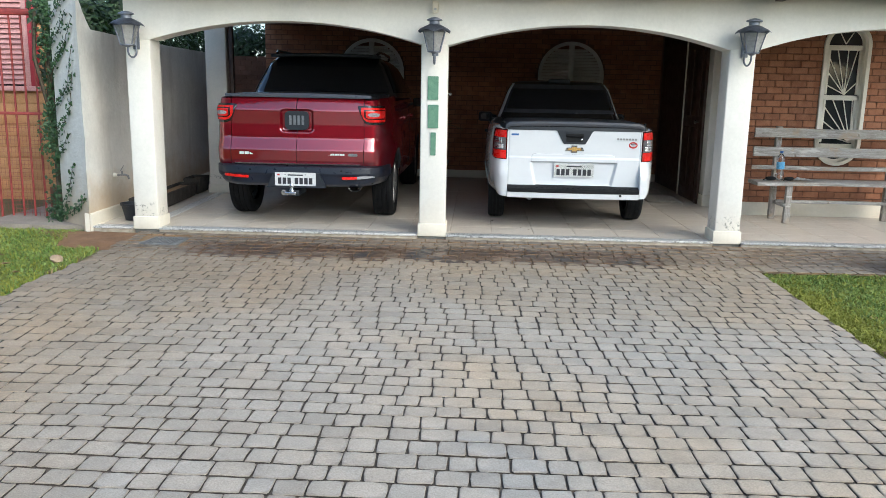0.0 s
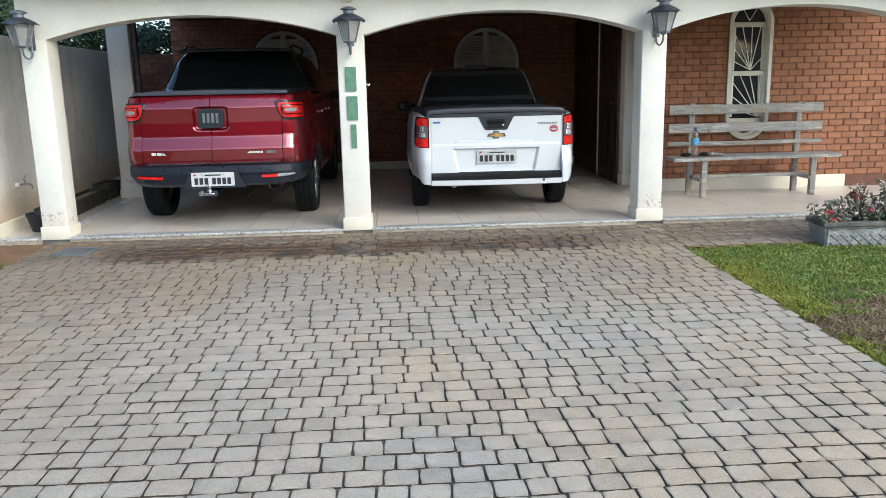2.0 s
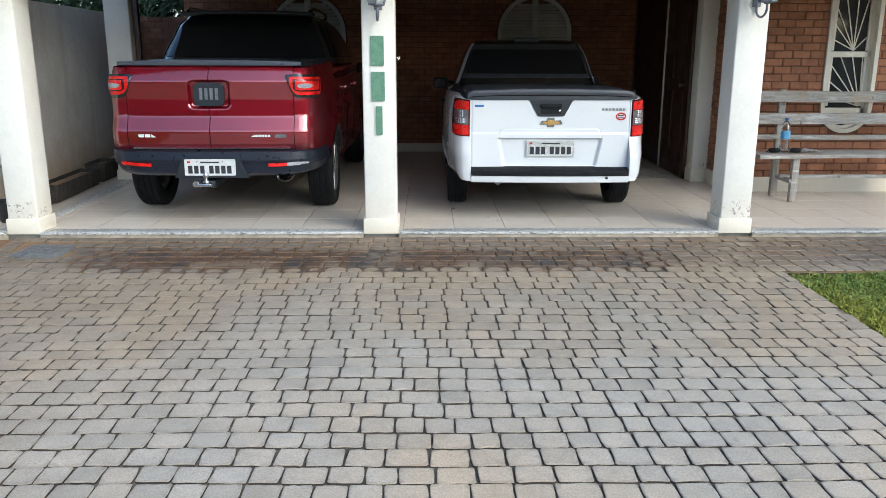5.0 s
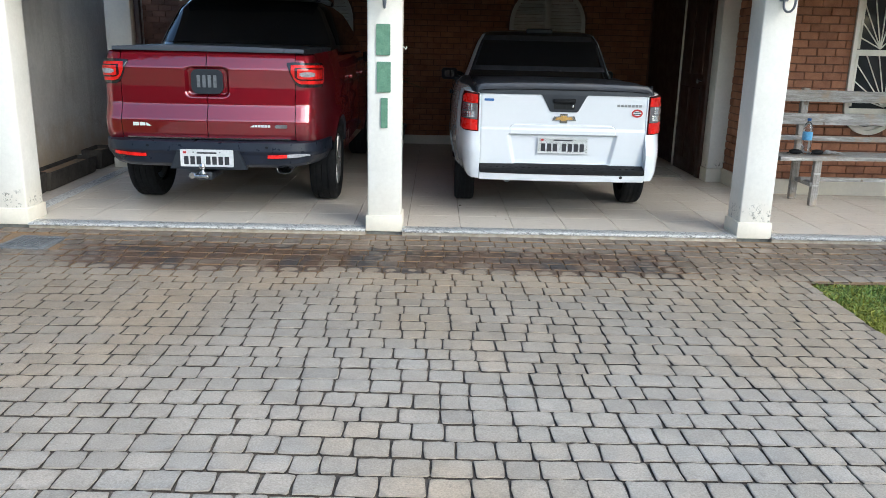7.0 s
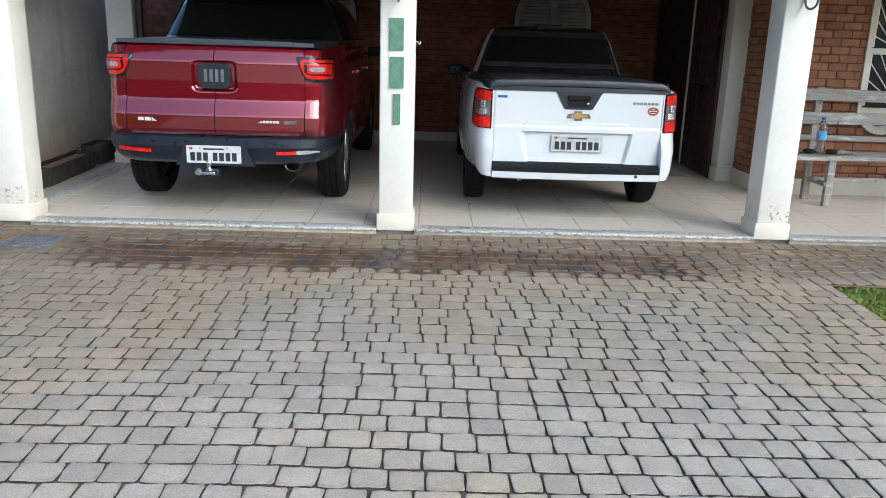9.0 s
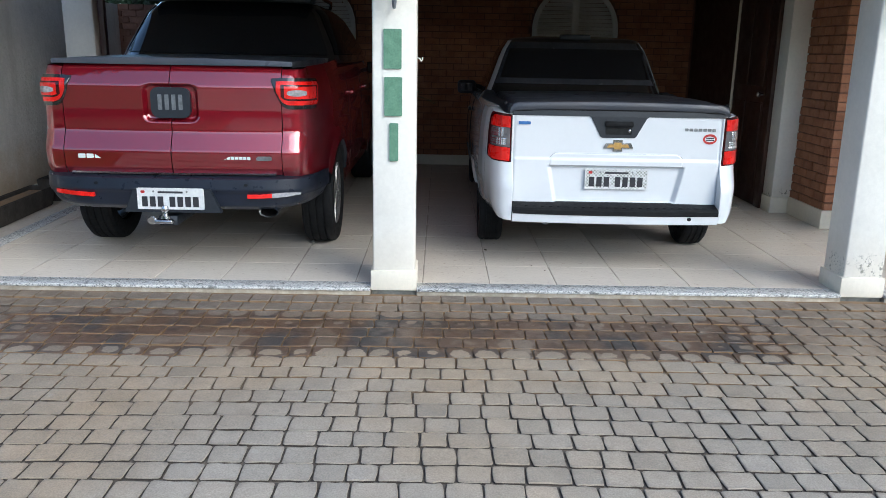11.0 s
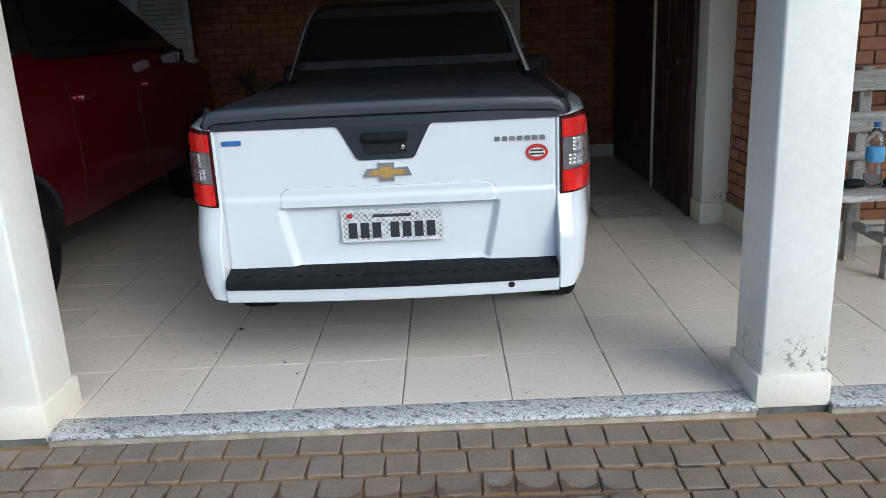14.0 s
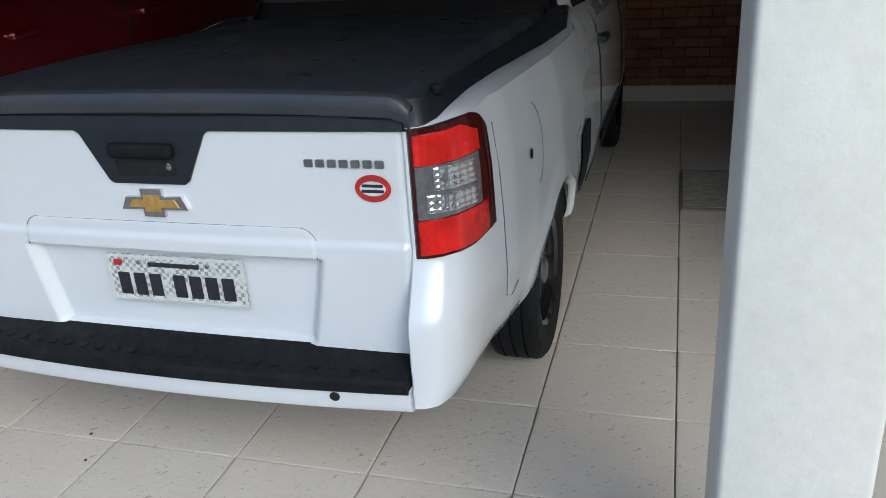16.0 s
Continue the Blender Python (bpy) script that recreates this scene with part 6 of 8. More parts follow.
def ring_frame(bm, r_out, r_in, y0, y1):
    a, b = ring_outline(r_out), ring_outline(r_in)
    n = len(a)
    v = [[bm.verts.new((x, y, z)) for x, z in o] for o in (a, b) for y in (y0, y1)]
    for i in range(n):
        j = (i + 1) % n
        bm.faces.new((v[0][i], v[0][j], v[2][j], v[2][i]))
        bm.faces.new((v[2][i], v[2][j], v[3][j], v[3][i]))
        bm.faces.new((v[0][j], v[0][i], v[1][i], v[1][j]))
        bm.faces.new((v[1][i], v[3][i], v[3][j], v[1][j]))


part("window_frame", B(ring_frame, hw + 0.028, hw - 0.012, FRONT_Y - 0.018, FRONT_Y + 0.1), M["white_paint"], win)
part("inner_frame", B(ring_frame, hw - 0.012, hw - 0.045, yw, yw + 0.035), M["white_paint"], win)
for z in (1.92, 1.365, 0.815):
    part("crossbar", B(box, wx - hw + 0.02, wx + hw - 0.02, yw, yw + 0.035, z - 0.028, z + 0.028, 0.004), M["white_paint"], win)
for s in (-1, 1):
    for z0, z1 in ((0.86, 1.35), (1.40, 1.91)):
        part("stile", B(box, wx + s * (hw - 0.06) - 0.012, wx + s * (hw - 0.06) + 0.012, yw, yw + 0.035, z0, z1, 0.003), M["white_paint"], win)


def ray(bm, a, b):
    tube(bm, (a[0], yw + 0.012, a[1]), (b[0], yw + 0.012, b[1]), 0.0065, None, 6)


xl, xr = wx - hw + 0.07, wx + hw - 0.07
for z0, z1 in ((0.858, 1.347), (1.403, 1.907)):
    f = (xl + 0.62 * (xr - xl), z0) if z0 > 1.0 else (xr, z0)
    for tgt in ((xl, z0 + 0.10), (xl, z0 + 0.24), (xl, z0 + 0.40), (xl + 0.08, z1), (xl + 0.2, z1), (xr - 0.02, z1)):
        part("ray_bar", B(ray, f, tgt), M["white_paint"], win)
    if z0 > 1.0:
        part("ray_bar", B(ray, f, (xr, z0 + 0.13)), M["white_paint"], win)
for a, b in (((wx, 1.963), (wx - 0.1, 2.13)), ((wx, 1.963), (wx + 0.1, 2.13)), ((wx - 0.11, 0.69), (wx, 0.802)), ((wx + 0.11, 0.69), (wx, 0.802))):
    part("ray_bar", B(ray, a, b), M["white_paint"], win)
bm = bmesh.new()
o = ring_outline(hw - 0.015)
prism(bm, o, yw + 0.018, yw + 0.023)
part("pane", bm, M["dark_glass"], win)


# ---- louvred shutters on the back wall ----
def shutter(cx):
    S = thing("window_2" if cx < 0 else "window_3", "arched white louvred wooden shutters, closed", "shutter", Matrix.Translation((cx, BACK_Y, 0)), kind="structure")
    bm = bmesh.new()
    R, k = SHUT_R, 24
    outer = [(-R, SHUT_Z), (R, SHUT_Z)] + [(R * math.cos(math.pi * i / k), SPRING + R * math.sin(math.pi * i / k)) for i in range(k + 1)]
    r2 = R - 0.055
    inner = [(-r2, SHUT_Z + 0.05), (r2, SHUT_Z + 0.05)] + [(r2 * math.cos(math.pi * i / k), SPRING + r2 * math.sin(math.pi * i / k)) for i in range(k + 1)]
    n = len(outer)
    v = [[bm.verts.new((x, y, z)) for x, z in o] for o in (outer, inner) for y in (-0.03, 0.05)]
    for i in range(n):
        j = (i + 1) % n
        bm.faces.new((v[0][i], v[0][j], v[2][j], v[2][i]))
        bm.faces.new((v[2][i], v[2][j], v[3][j], v[3][i]))
        bm.faces.new((v[0][j], v[0][i], v[1][i], v[1][j]))
    part("shutter_frame", bm, M["white_wood"], S)
    part("meeting_stile", B(box, -0.04, 0.04, -0.025, 0.03, SHUT_Z + 0.05, SPRING + r2, 0.004), M["white_wood"], S)
    part("backing", B(prism, [(x * 0.99, z) for x, z in outer], 0.03, 0.045), M["dark"], S)
    z = SHUT_Z + 0.075
    while z < SPRING + r2 - 0.04:
        half = r2 if z < SPRING else math.sqrt(max(r2 * r2 - (z - SPRING) ** 2, 0))
        for s in (-1, 1):
            if half > 0.1:
                bm = bmesh.new()
                box(bm, min(s * 0.04, s * half), max(s * 0.04, s * half), -0.006, 0.006, -0.026, 0.026, 0.002, 1)
                o = part("slat", bm, M["white_wood"], S)
                o.matrix_basis = Matrix.Translation((0, 0.004, z)) @ Matrix.Rotation(radians(-38), 4, "X")
        z += 0.045
    part("sill", B(box, -R - 0.03, R + 0.03, -0.06, 0.02, SHUT_Z - 0.045, SHUT_Z - 0.002, 0.006), M["white_wood"], S)


for c in SHUTTERS:
    shutter(c)

# ---- side door ----
door = thing("door_1", "dark brown wooden door, closed, in a brown frame", "door", kind="structure")
part("door_leaf", B(box, 3.23, 3.26, 2.86, 3.70, 0.0, 2.1, 0.004), M["dark_wood"], door)
for z0, z1 in ((0.15, 0.95), (1.1, 1.95)):
    for y0, y1 in ((2.93, 3.23), (3.33, 3.63)):
        part("door_panel", B(box, 3.22, 3.231, y0, y1, z0, z1, 0.005), M["dark_wood"], door)
part("door_jamb", B(box, 3.215, 3.267, 3.71, 3.735, 0.0, 2.2, 0.004), M["cream"], door)
part("door_jamb", B(box, 3.215, 3.267, 2.722, 2.85, 0.0, 2.2, 0.004), M["dark_wood"], door)
bm = bmesh.new()
lathe(bm, [(0.01, 0), (0.01, 0.03), (0.024, 0.035), (0.026, 0.05), (0.015, 0.06), (0.003, 0.062)], 16, Matrix.Translation((3.23, 2.93, 1.03)) @ Matrix.Rotation(radians(-90), 4, "Y"))
part("door_knob", bm, M["steel"], door)
bm = bmesh.new()
box(bm, 2.62, 3.06, 2.76, 3.42, 0.0, 0.012, 0.004)
rug = solid("door_mat", bm, M["mat"], "pale ribbed woven door mat lying on the tiles", "mat")
for k in range(16):
    bm = bmesh.new()
    tube(bm, (2.63, 2.79 + k * 0.04, 0.013), (3.05, 2.79 + k * 0.04, 0.013), 0.009, None, 6)
    part("mat_rib", bm, M["mat"], rug)

# ---- bench ----
bench = thing("bench", "long weathered grey wooden bench with three back planks", "bench", Matrix.Translation((0.035, -0.03, -0.022)))


def plank(bm, x0, x1, y, z, h, t, seed, sag=0.0, tilt=0.0):
    """A rough-sawn board along x."""
    r = random.Random(seed)
    n = 26
    rows = []
    for i in range(n + 1):
        x = x0 + (x1 - x0) * i / n
        w = 1 + 0.05 * noise.noise(Vector((x * 2.2, seed, 0)))
        dz = 0.006 * noise.noise(Vector((x * 1.5, seed, 3))) + sag * math.sin(math.pi * i / n)
        b = 0.004
        rows.append([bm.verts.new((x, y + yy, z + zz * w + dz)) for yy, zz in ((-t / 2 + b, -h / 2), (t / 2 - b, -h / 2), (t / 2, -h / 2 + b), (t / 2, h / 2 - b), (t / 2 - b, h / 2), (-t / 2 + b, h / 2), (-t / 2, h / 2 - b), (-t / 2, -h / 2 + b))])
    for a, b in zip(rows, rows[1:]):
        for k in range(8):
            bm.faces.new((a[k], b[k], b[(k + 1) % 8], a[(k + 1) % 8]))
    bm.faces.new(rows[0]), bm.faces.new(rows[-1][::-1])


BX0, BX1 = 3.455, 5.26
for z, h, sd in ((0.985, 0.105, 1), (0.775, 0.105, 2), (0.598, 0.045, 3)):
    part("back_plank", B(plank, BX0, BX1, 1.60, z + 0.008, h, 0.03, sd), M["old_wood"], bench)
bm = bmesh.new()
rows = []
n = 26
for i in range(n + 1):
    x = 3.42 + (5.34 - 3.42) * i / n
    e = 0.012 * noise.noise(Vector((x * 3, 7, 0)))
    z = 0.455 + 0.006 * noise.noise(Vector((x * 1.3, 4, 0))) + 0.012 * i / n
    rows.append([bm.verts.new((x, y, zz)) for y, zz in ((1.27 + e, z - 0.018), (1.27 + e, z + 0.014), (1.29 + e, z + 0.02), (1.58, z + 0.024), (1.59, z + 0.018), (1.59, z - 0.018))])
for a, b in zip(rows, rows[1:]):
    for k in range(6):
        bm.faces.new((a[k], b[k], b[(k + 1) % 6], a[(k + 1) % 6]))
bm.faces.new(rows[0]), bm.faces.new(rows[-1][::-1])
part("seat", bm, M["old_wood"], bench)
for x in (3.76, 5.02):
    bm = bmesh.new()
    box(bm, -0.032, 0.032, -0.028, 0.028, 0, 0.45, 0.006, m=Matrix.Translation((x + 0.01, 1.31, 0.022)) @ Matrix.Rotation(radians(-3), 4, "X") @ Matrix.Rotation(radians(2), 4, "Y"))
    part("front_leg", bm, M["old_wood_leg"], bench)
    bm = bmesh.new()
    box(bm, -0.032, 0.032, -0.028, 0.028, 0, 1.04, 0.006, m=Matrix.Translation((x - 0.03, 1.645, 0.022)) @ Matrix.Rotation(radians(0.5), 4, "X"))
    part("back_leg", bm, M["old_wood_leg"], bench)
    bm = bmesh.new()
    box(bm, x - 0.035, x + 0.015, 1.30, 1.66, 0.20, 0.24, 0.005)
    part("side_rail", bm, M["old_wood"], bench)
part("stretcher", B(plank, 3.70, 5.06, 1.46, 0.245, 0.035, 0.045, 9), M["old_wood"], bench)

# ---- things on the bench ----
SEAT_Z = 0.462
bot = thing("bottle", "clear plastic water bottle with blue cap and label on bench", "bottle", Matrix.Translation((3.735, 1.39, SEAT_Z)))
part("bottle_body", B(lathe, [(0.036, 0.0), (0.042, 0.006), (0.042, 0.06), (0.040, 0.065), (0.042, 0.07), (0.042, 0.1), (0.041, 0.21), (0.042, 0.215), (0.040, 0.235), (0.03, 0.265), (0.018, 0.285), (0.014, 0.29), (0.014, 0.305)], 28), M["bottle"], bot)
part("bottle_label", B(lathe, [(0.0428, 0.125), (0.0432, 0.127), (0.0432, 0.198), (0.0428, 0.2)], 28, None, False), M["label_blue"], bot, "light blue paper label")
part("cap", B(lathe, [(0.016, 0.296), (0.017, 0.298), (0.017, 0.318), (0.015, 0.32)], 20), M["blue"], bot)
# plain rounded shapes standing for the pair of black slippers
for k, (x, y) in enumerate(((3.635, 1.37), (3.835, 1.37))):
    c = thing("lens_case", "small black rounded slipper shape lying on the bench seat", "case", Matrix.Translation((x, y, SEAT_Z)) @ Matrix.Rotation(0.3 * k, 4, "Z"))
    bm = bmesh.new()
    lathe(bm, [(0.02, 0.0), (0.034, 0.004), (0.04, 0.018), (0.036, 0.032), (0.02, 0.04), (0.004, 0.042)], 20)
    for v in bm.verts:
        v.co.x *= 1.45
    part("case_shell", bm, M["black_rubber"], c)
    bm = bmesh.new()
    tube(bm, (-0.05, -0.01, 0.02), (-0.085, -0.02, 0.006), 0.006, None, 6)
    part("strap", bm, M["black_rubber"], c)
bm = bmesh.new()
g = [[bm.verts.new((3.875 + 0.2 * i / 10, 1.31 + 0.12 * j / 6, SEAT_Z + 0.010 + 0.055 * abs(noise.noise(Vector((i * 0.45, j * 0.55, 1)))) * math.sin(math.pi * (i + 0.5) / 11))) for i in range(11)] for j in range(7)]
for j in range(6):
    for i in range(10):
        bm.faces.new((g[j][i], g[j][i + 1], g[j + 1][i + 1], g[j + 1][i]))
bmesh.ops.solidify(bm, geom=bm.faces[:], thickness=0.0015)
solid("plastic_bag", bm, M["paper"], "crumpled pale paper lying on the bench", "wrapper", sharp=20)

# ---- tap on the boundary wall ----
tap = thing("tap", "wall tap with a white collar and a lever", "tap", Matrix.Translation((-3.36, 0.56, 0.44)))
bm = bmesh.new()
lathe(bm, [(0.022, 0), (0.024, 0.01), (0.02, 0.05)], 16, Matrix.Rotation(radians(90), 4, "Y"))
part("collar", bm, M["white_paint"], tap)
bm = bmesh.new()
pts = [Vector((0.04, 0, 0)), Vector((0.13, 0, 0.005)), Vector((0.16, 0, -0.005)), Vector((0.17, 0, -0.04))]
pipe(bm, pts, 0.011, 10)
part("spout", bm, M["steel"], tap)
bm = bmesh.new()
tube(bm, (0.10, 0, 0.01), (0.10, 0, 0.045), 0.009, None, 8)
tube(bm, (0.085, 0, 0.045), (0.12, 0, 0.1), 0.006, 0.003, 8)
part("lever", bm, M["steel"], tap)

# ---- troughs along the boundary wall ----
def trough(x, y, l, w, h, turn, label, nm="planter_trough"):
    T0 = thing(nm, label, "planter", Matrix.Translation((x, y, 0.002)) @ Matrix.Rotation(radians(turn), 4, "Z"))
    bm = bmesh.new()
    lay = []
    for sx, z in ((0.78, 0.0), (1.0, h), (0.86, h), (0.7, 0.06)):
        lay.append([bm.verts.new((a * w / 2 * sx, b * l / 2 * (0.9 + 0.1 * sx), z)) for a, b in ((-1, -1), (1, -1), (1, 1), (-1, 1))])
    for p, q in zip(lay, lay[1:]):
        for k in range(4):
            bm.faces.new((p[k], p[(k + 1) % 4], q[(k + 1) % 4], q[k]))
    bm.faces.new(lay[0][::-1]), bm.faces.new(lay[-1])
    bmesh.ops.bevel(bm, geom=bm.edges[:], offset=0.008, segments=2, affect="EDGES")
    part("trough_body", bm, M["trough"], T0)
    part("soil", B(box, -w * 0.36, w * 0.36, -l * 0.44, l * 0.44, h * 0.5, h * 0.82), M["earth"], T0)
    return T0


trough(-3.20, 1.78, 1.15, 0.22, 0.17, 3.0, "long mossy grey concrete trough standing on the tiles")
trough(-3.17, 0.93, 0.5, 0.22, 0.18, 3.0, "short mossy grey concrete trough standing on the tiles")
trough(-3.25, 2.72, 0.45, 0.22, 0.2, 3.0, "dark concrete trough beside the white pillar")
pot = thing("flower_pot", "empty black plastic flower pot beside the pillar", "pot", Matrix.Translation((-3.10, 0.42, 0.002)))
bm = bmesh.new()
lathe(bm, [(0.075, 0), (0.08, 0.004), (0.115, 0.15), (0.125, 0.152), (0.125, 0.175), (0.112, 0.175), (0.105, 0.15), (0.07, 0.02)], 28)
part("pot_body", bm, M["black_plastic"], pot)

# ---- drain grate ----
dg = thing("drain_grate", "square grey iron drain grate set into the paving", "grate", Matrix.Translation((-2.47, -0.37, ground_z(-0.37) + 0.004)) @ Matrix.Rotation(radians(-4), 4, "Z"))
bm = bmesh.new()
for a in (-0.155, 0.155):
    box(bm, a - 0.018, a + 0.018, -0.165, 0.165, -0.03, 0.0, 0.003)
    box(bm, -0.137, 0.137, a - 0.018, a + 0.018, -0.03, 0.0, 0.003)
part("rim", bm, M["grate_iron"], dg)
for k in range(8):
    a = -0.119 + 0.034 * k
    part("grate_bar", B(box, a - 0.011, a + 0.011, -0.137, 0.137, -0.028, -0.003, 0.002), M["grate_iron"], dg)
part("pit", B(box, -0.14, 0.14, -0.14, 0.14, -0.04, -0.031), M["dark"], dg)


# ---- plants and the plots on both sides ----
def leaves(name, parent, spots, size, material, seed, droop=0.3):
    """Many small folded leaves at the given spots (place, outward way), as one mesh of kind stuff."""
    r = random.Random(seed)
    V, F = [], []
    for p, n in spots:
        s = size * r.uniform(0.6, 1.25)
        n = (Vector(n) + Vector((r.uniform(-0.7, 0.7), r.uniform(-0.7, 0.7), r.uniform(-0.6, 0.6)))).normalized()
        t = n.cross(Vector((r.uniform(-1, 1), r.uniform(-1, 1), r.uniform(-1, 1)))).normalized()
        t = (t + Vector((0, 0, -droop))).normalized()
        u = n.cross(t).normalized()
        p = Vector(p)
        k = len(V)
        V += [p - t * s * 0.5, p + u * s * 0.32 - n * s * 0.08, p + t * s * 0.6 - n * s * 0.1, p - u * s * 0.32 - n * s * 0.08, p + n * s * 0.03]
        F += [(k, k + 1, k + 4), (k + 1, k + 2, k + 4), (k + 2, k + 3, k + 4), (k + 3, k, k + 4)]
    me = bpy.data.meshes.new(name)
    me.from_pydata(V, [], F)
    me.materials.append(M[material])
    o = new(name, me)
    o.parent = parent
    tagged(o, kind="stuff")
    return o


def hedge(x0, x1, y0, y1, z0, z1, count, seed, label):
    r = random.Random(seed)
    H = thing("hedge", label, "hedge", Matrix.Identity(4))
    for k in range(5):
        x, y = r.uniform(x0 + 0.1, x1 - 0.1), r.uniform(y0 + 0.1, y1 - 0.1)
        pts = [Vector((x, y, -0.1))]
        for q in range(5):
            pts.append(pts[-1] + Vector((r.uniform(-0.08, 0.08), r.uniform(-0.08, 0.08), z1 / 5.5)))
        part("trunk", B(pipe, pts, 0.018, 6), M["stem"], H)
    spots = []
    while len(spots) < count:
        p = Vector((r.uniform(x0, x1), r.uniform(y0, y1), r.uniform(z0, z1 + 0.35)))
        top = z1 + 0.3 * noise.noise(Vector((p.x * 1.4, p.y * 1.4, seed)))
        if p.z < top and noise.noise(p * 2.6 + Vector((seed, 0, 0))) > -0.28:
            c = Vector(((x0 + x1) / 2, (y0 + y1) / 2, (z0 + z1) / 2))
            spots.append((p, (p - c).normalized() + Vector((0.3, -0.6, 0.5))))
    leaves("crown", H, spots, 0.075, "leaf", seed)
    return H


hedge(-4.5, -3.95, 2.0, 5.6, 0.9, 2.4, 11000, 21, "dense dark green hedge rising behind the white wall")
hedge(-4.25, -3.9, 0.9, 2.2, 1.3, 2.35, 4500, 24, "dense dark green hedge rising beside the white wall")
hedge(-4.6, -2.2, 5.75, 6.5, 1.2, 2.45, 14000, 22, "dense dark green hedge behind the garden wall")
hedge(-4.0, -3.65, 0.3, 0.85, 1.95, 2.35, 500, 23, "leafy green climber spreading over the wall end")

# climber on the wall end and fence post
ivy = thing("climbing_plant", "green climbing plant on a post and the rough white wall", "climber")
r = random.Random(8)
A0, A1 = Vector((-3.335, -0.045, 0)), Vector((-3.76, 0.255, 0))
face_n = Vector((-0.57, -0.82, 0))
on_face = lambda u, z: A0.lerp(A1, u) + face_n * 0.012 + Vector((0, 0, z))
strands = [[(1.15, 1.30), (0.8, 1.55), (0.45, 1.72), (0.1, 1.98)], [(1.1, 1.45), (0.7, 1.60), (0.4, 1.75)], [(1.1, 1.05), (0.75, 1.2), (0.4, 1.35), (0.18, 1.72)],
           [(1.1, 0.8), (0.7, 0.95), (0.35, 1.15), (0.2, 1.5)], [(1.0, 0.05), (0.75, 0.2), (0.55, 0.42), (0.4, 0.62)], [(0.95, 0.05), (0.55, 0.12), (0.25, 0.2), (0.05, 0.3)],
           [(1.1, 0.6), (0.8, 0.7), (0.5, 0.9)], [(1.05, 1.7), (0.6, 1.85), (0.3, 2.05)], [(1.1, 1.9), (0.7, 2.05), (0.3, 2.15)]]
spots = []
for s in strands:
    bm = bmesh.new()
    pts = []
    for (a, b), (c, d) in zip(s, s[1:]):
        for k in range(10):
            pts.append(on_face(a + (c - a) * k / 10 + r.uniform(-0.02, 0.02), b + (d - b) * k / 10))
    pipe(bm, pts, 0.003, 5)
    part("vine_stem", bm, M["stem"], ivy)
    for i, p in enumerate(pts):
        for _ in range(3 if i < 20 else 2):
            spots.append((p + Vector((r.uniform(-0.03, 0.03), r.uniform(-0.02, 0.0), r.uniform(-0.035, 0.035))), face_n))
bm = bmesh.new()
b = Vector((-3.815, 0.36, -0.1))
for k in range(14):
    e = Vector((-3.815 + r.uniform(-0.02, 0.02), 0.36 + r.uniform(-0.02, 0.02), -0.1 + 2.4 * (k + 1) / 14))
    tube(bm, b, e, 0.028, 0.027, 8)
    b = e
part("trunk", bm, M["stem"], ivy)
# a thin second stem beside the trunk
pts = [Vector((-3.905 + 0.012 * math.sin(5 * z), 0.42, z)) for z in (0.75 + 0.14 * k for k in range(11))]
part("side_stem", B(pipe, pts, 0.011, 7), M["rust_stem"], ivy, "orange-brown woody stem")
for p in pts:
    for _ in range(5):
        spots.append((p + Vector((r.gauss(0, 0.02), -0.02, r.uniform(-0.08, 0.08))), Vector((0, -1, 0.2))))
for _ in range(1500):
    z = r.choice((r.uniform(1.55, 2.3), r.uniform(0.25, 2.2), r.gauss(0.86, 0.13), r.gauss(0.08, 0.10), r.uniform(1.7, 2.2)))
    w = 0.03 if 1.0 < z < 1.55 else 0.045 if z < 0.7 else 0.07
    z = max(z, -0.05)
    spots.append((Vector((-3.80 + r.gauss(0.03 if z > 1.4 else -0.02, w), 0.31 + r.gauss(0, 0.04), z)), Vector((0.2, -1, 0.2))))
leaves("foliage", ivy, spots, 0.04, "ivy", 9)

# red fence
fence = thing("fence", "red painted iron bar fence with a wire mesh lower half", "fence", Matrix.Translation((0.29, 0, 0)))
FY = 0.55
part("top_rail", B(box, -7.2, -4.10, FY - 0.03, FY + 0.03, 2.02, 2.08, 0.008), M["red_iron"], fence)
part("mid_rail", B(box, -7.2, -4.15, FY - 0.012, FY + 0.012, 1.035, 1.065, 0.003), M["red_iron"], fence)
part("bottom_rail", B(box, -7.2, -4.15, FY - 0.03, FY + 0.03, -0.09, -0.03, 0.008), M["red_iron"], fence)
for k in range(25):
    x = -4.374 - 0.118 * k
    part("fence_bar", B(tube, (x, FY, -0.05), (x, FY, 2.04), 0.011, None, 8), M["red_iron"], fence)
bm = bmesh.new()
for k in range(24):
    z = -0.02 + 0.042 * k
    tube(bm, (-5.2, FY + 0.016, z), (-4.18, FY + 0.016, z), 0.0014, None, 4, False)
for k in range(24):
    x = -4.2 - 0.042 * k
    tube(bm, (x, FY + 0.016, -0.03), (x, FY + 0.016, 0.97), 0.0014, None, 4, False)
tagged(part("wire_mesh", bm, M["red_iron"], fence), kind="stuff")

# low brick stump beyond the mesh
stump = thing("brick_stump", "dark red-brown brick stump at the foot of the climber", "stump")
for j in range(4):
    part("brick", B(box, -4.06, -3.89, 0.60, 0.72, -0.03 + 0.083 * j, 0.047 + 0.083 * j, 0.006), M["dark_brick"], stump)

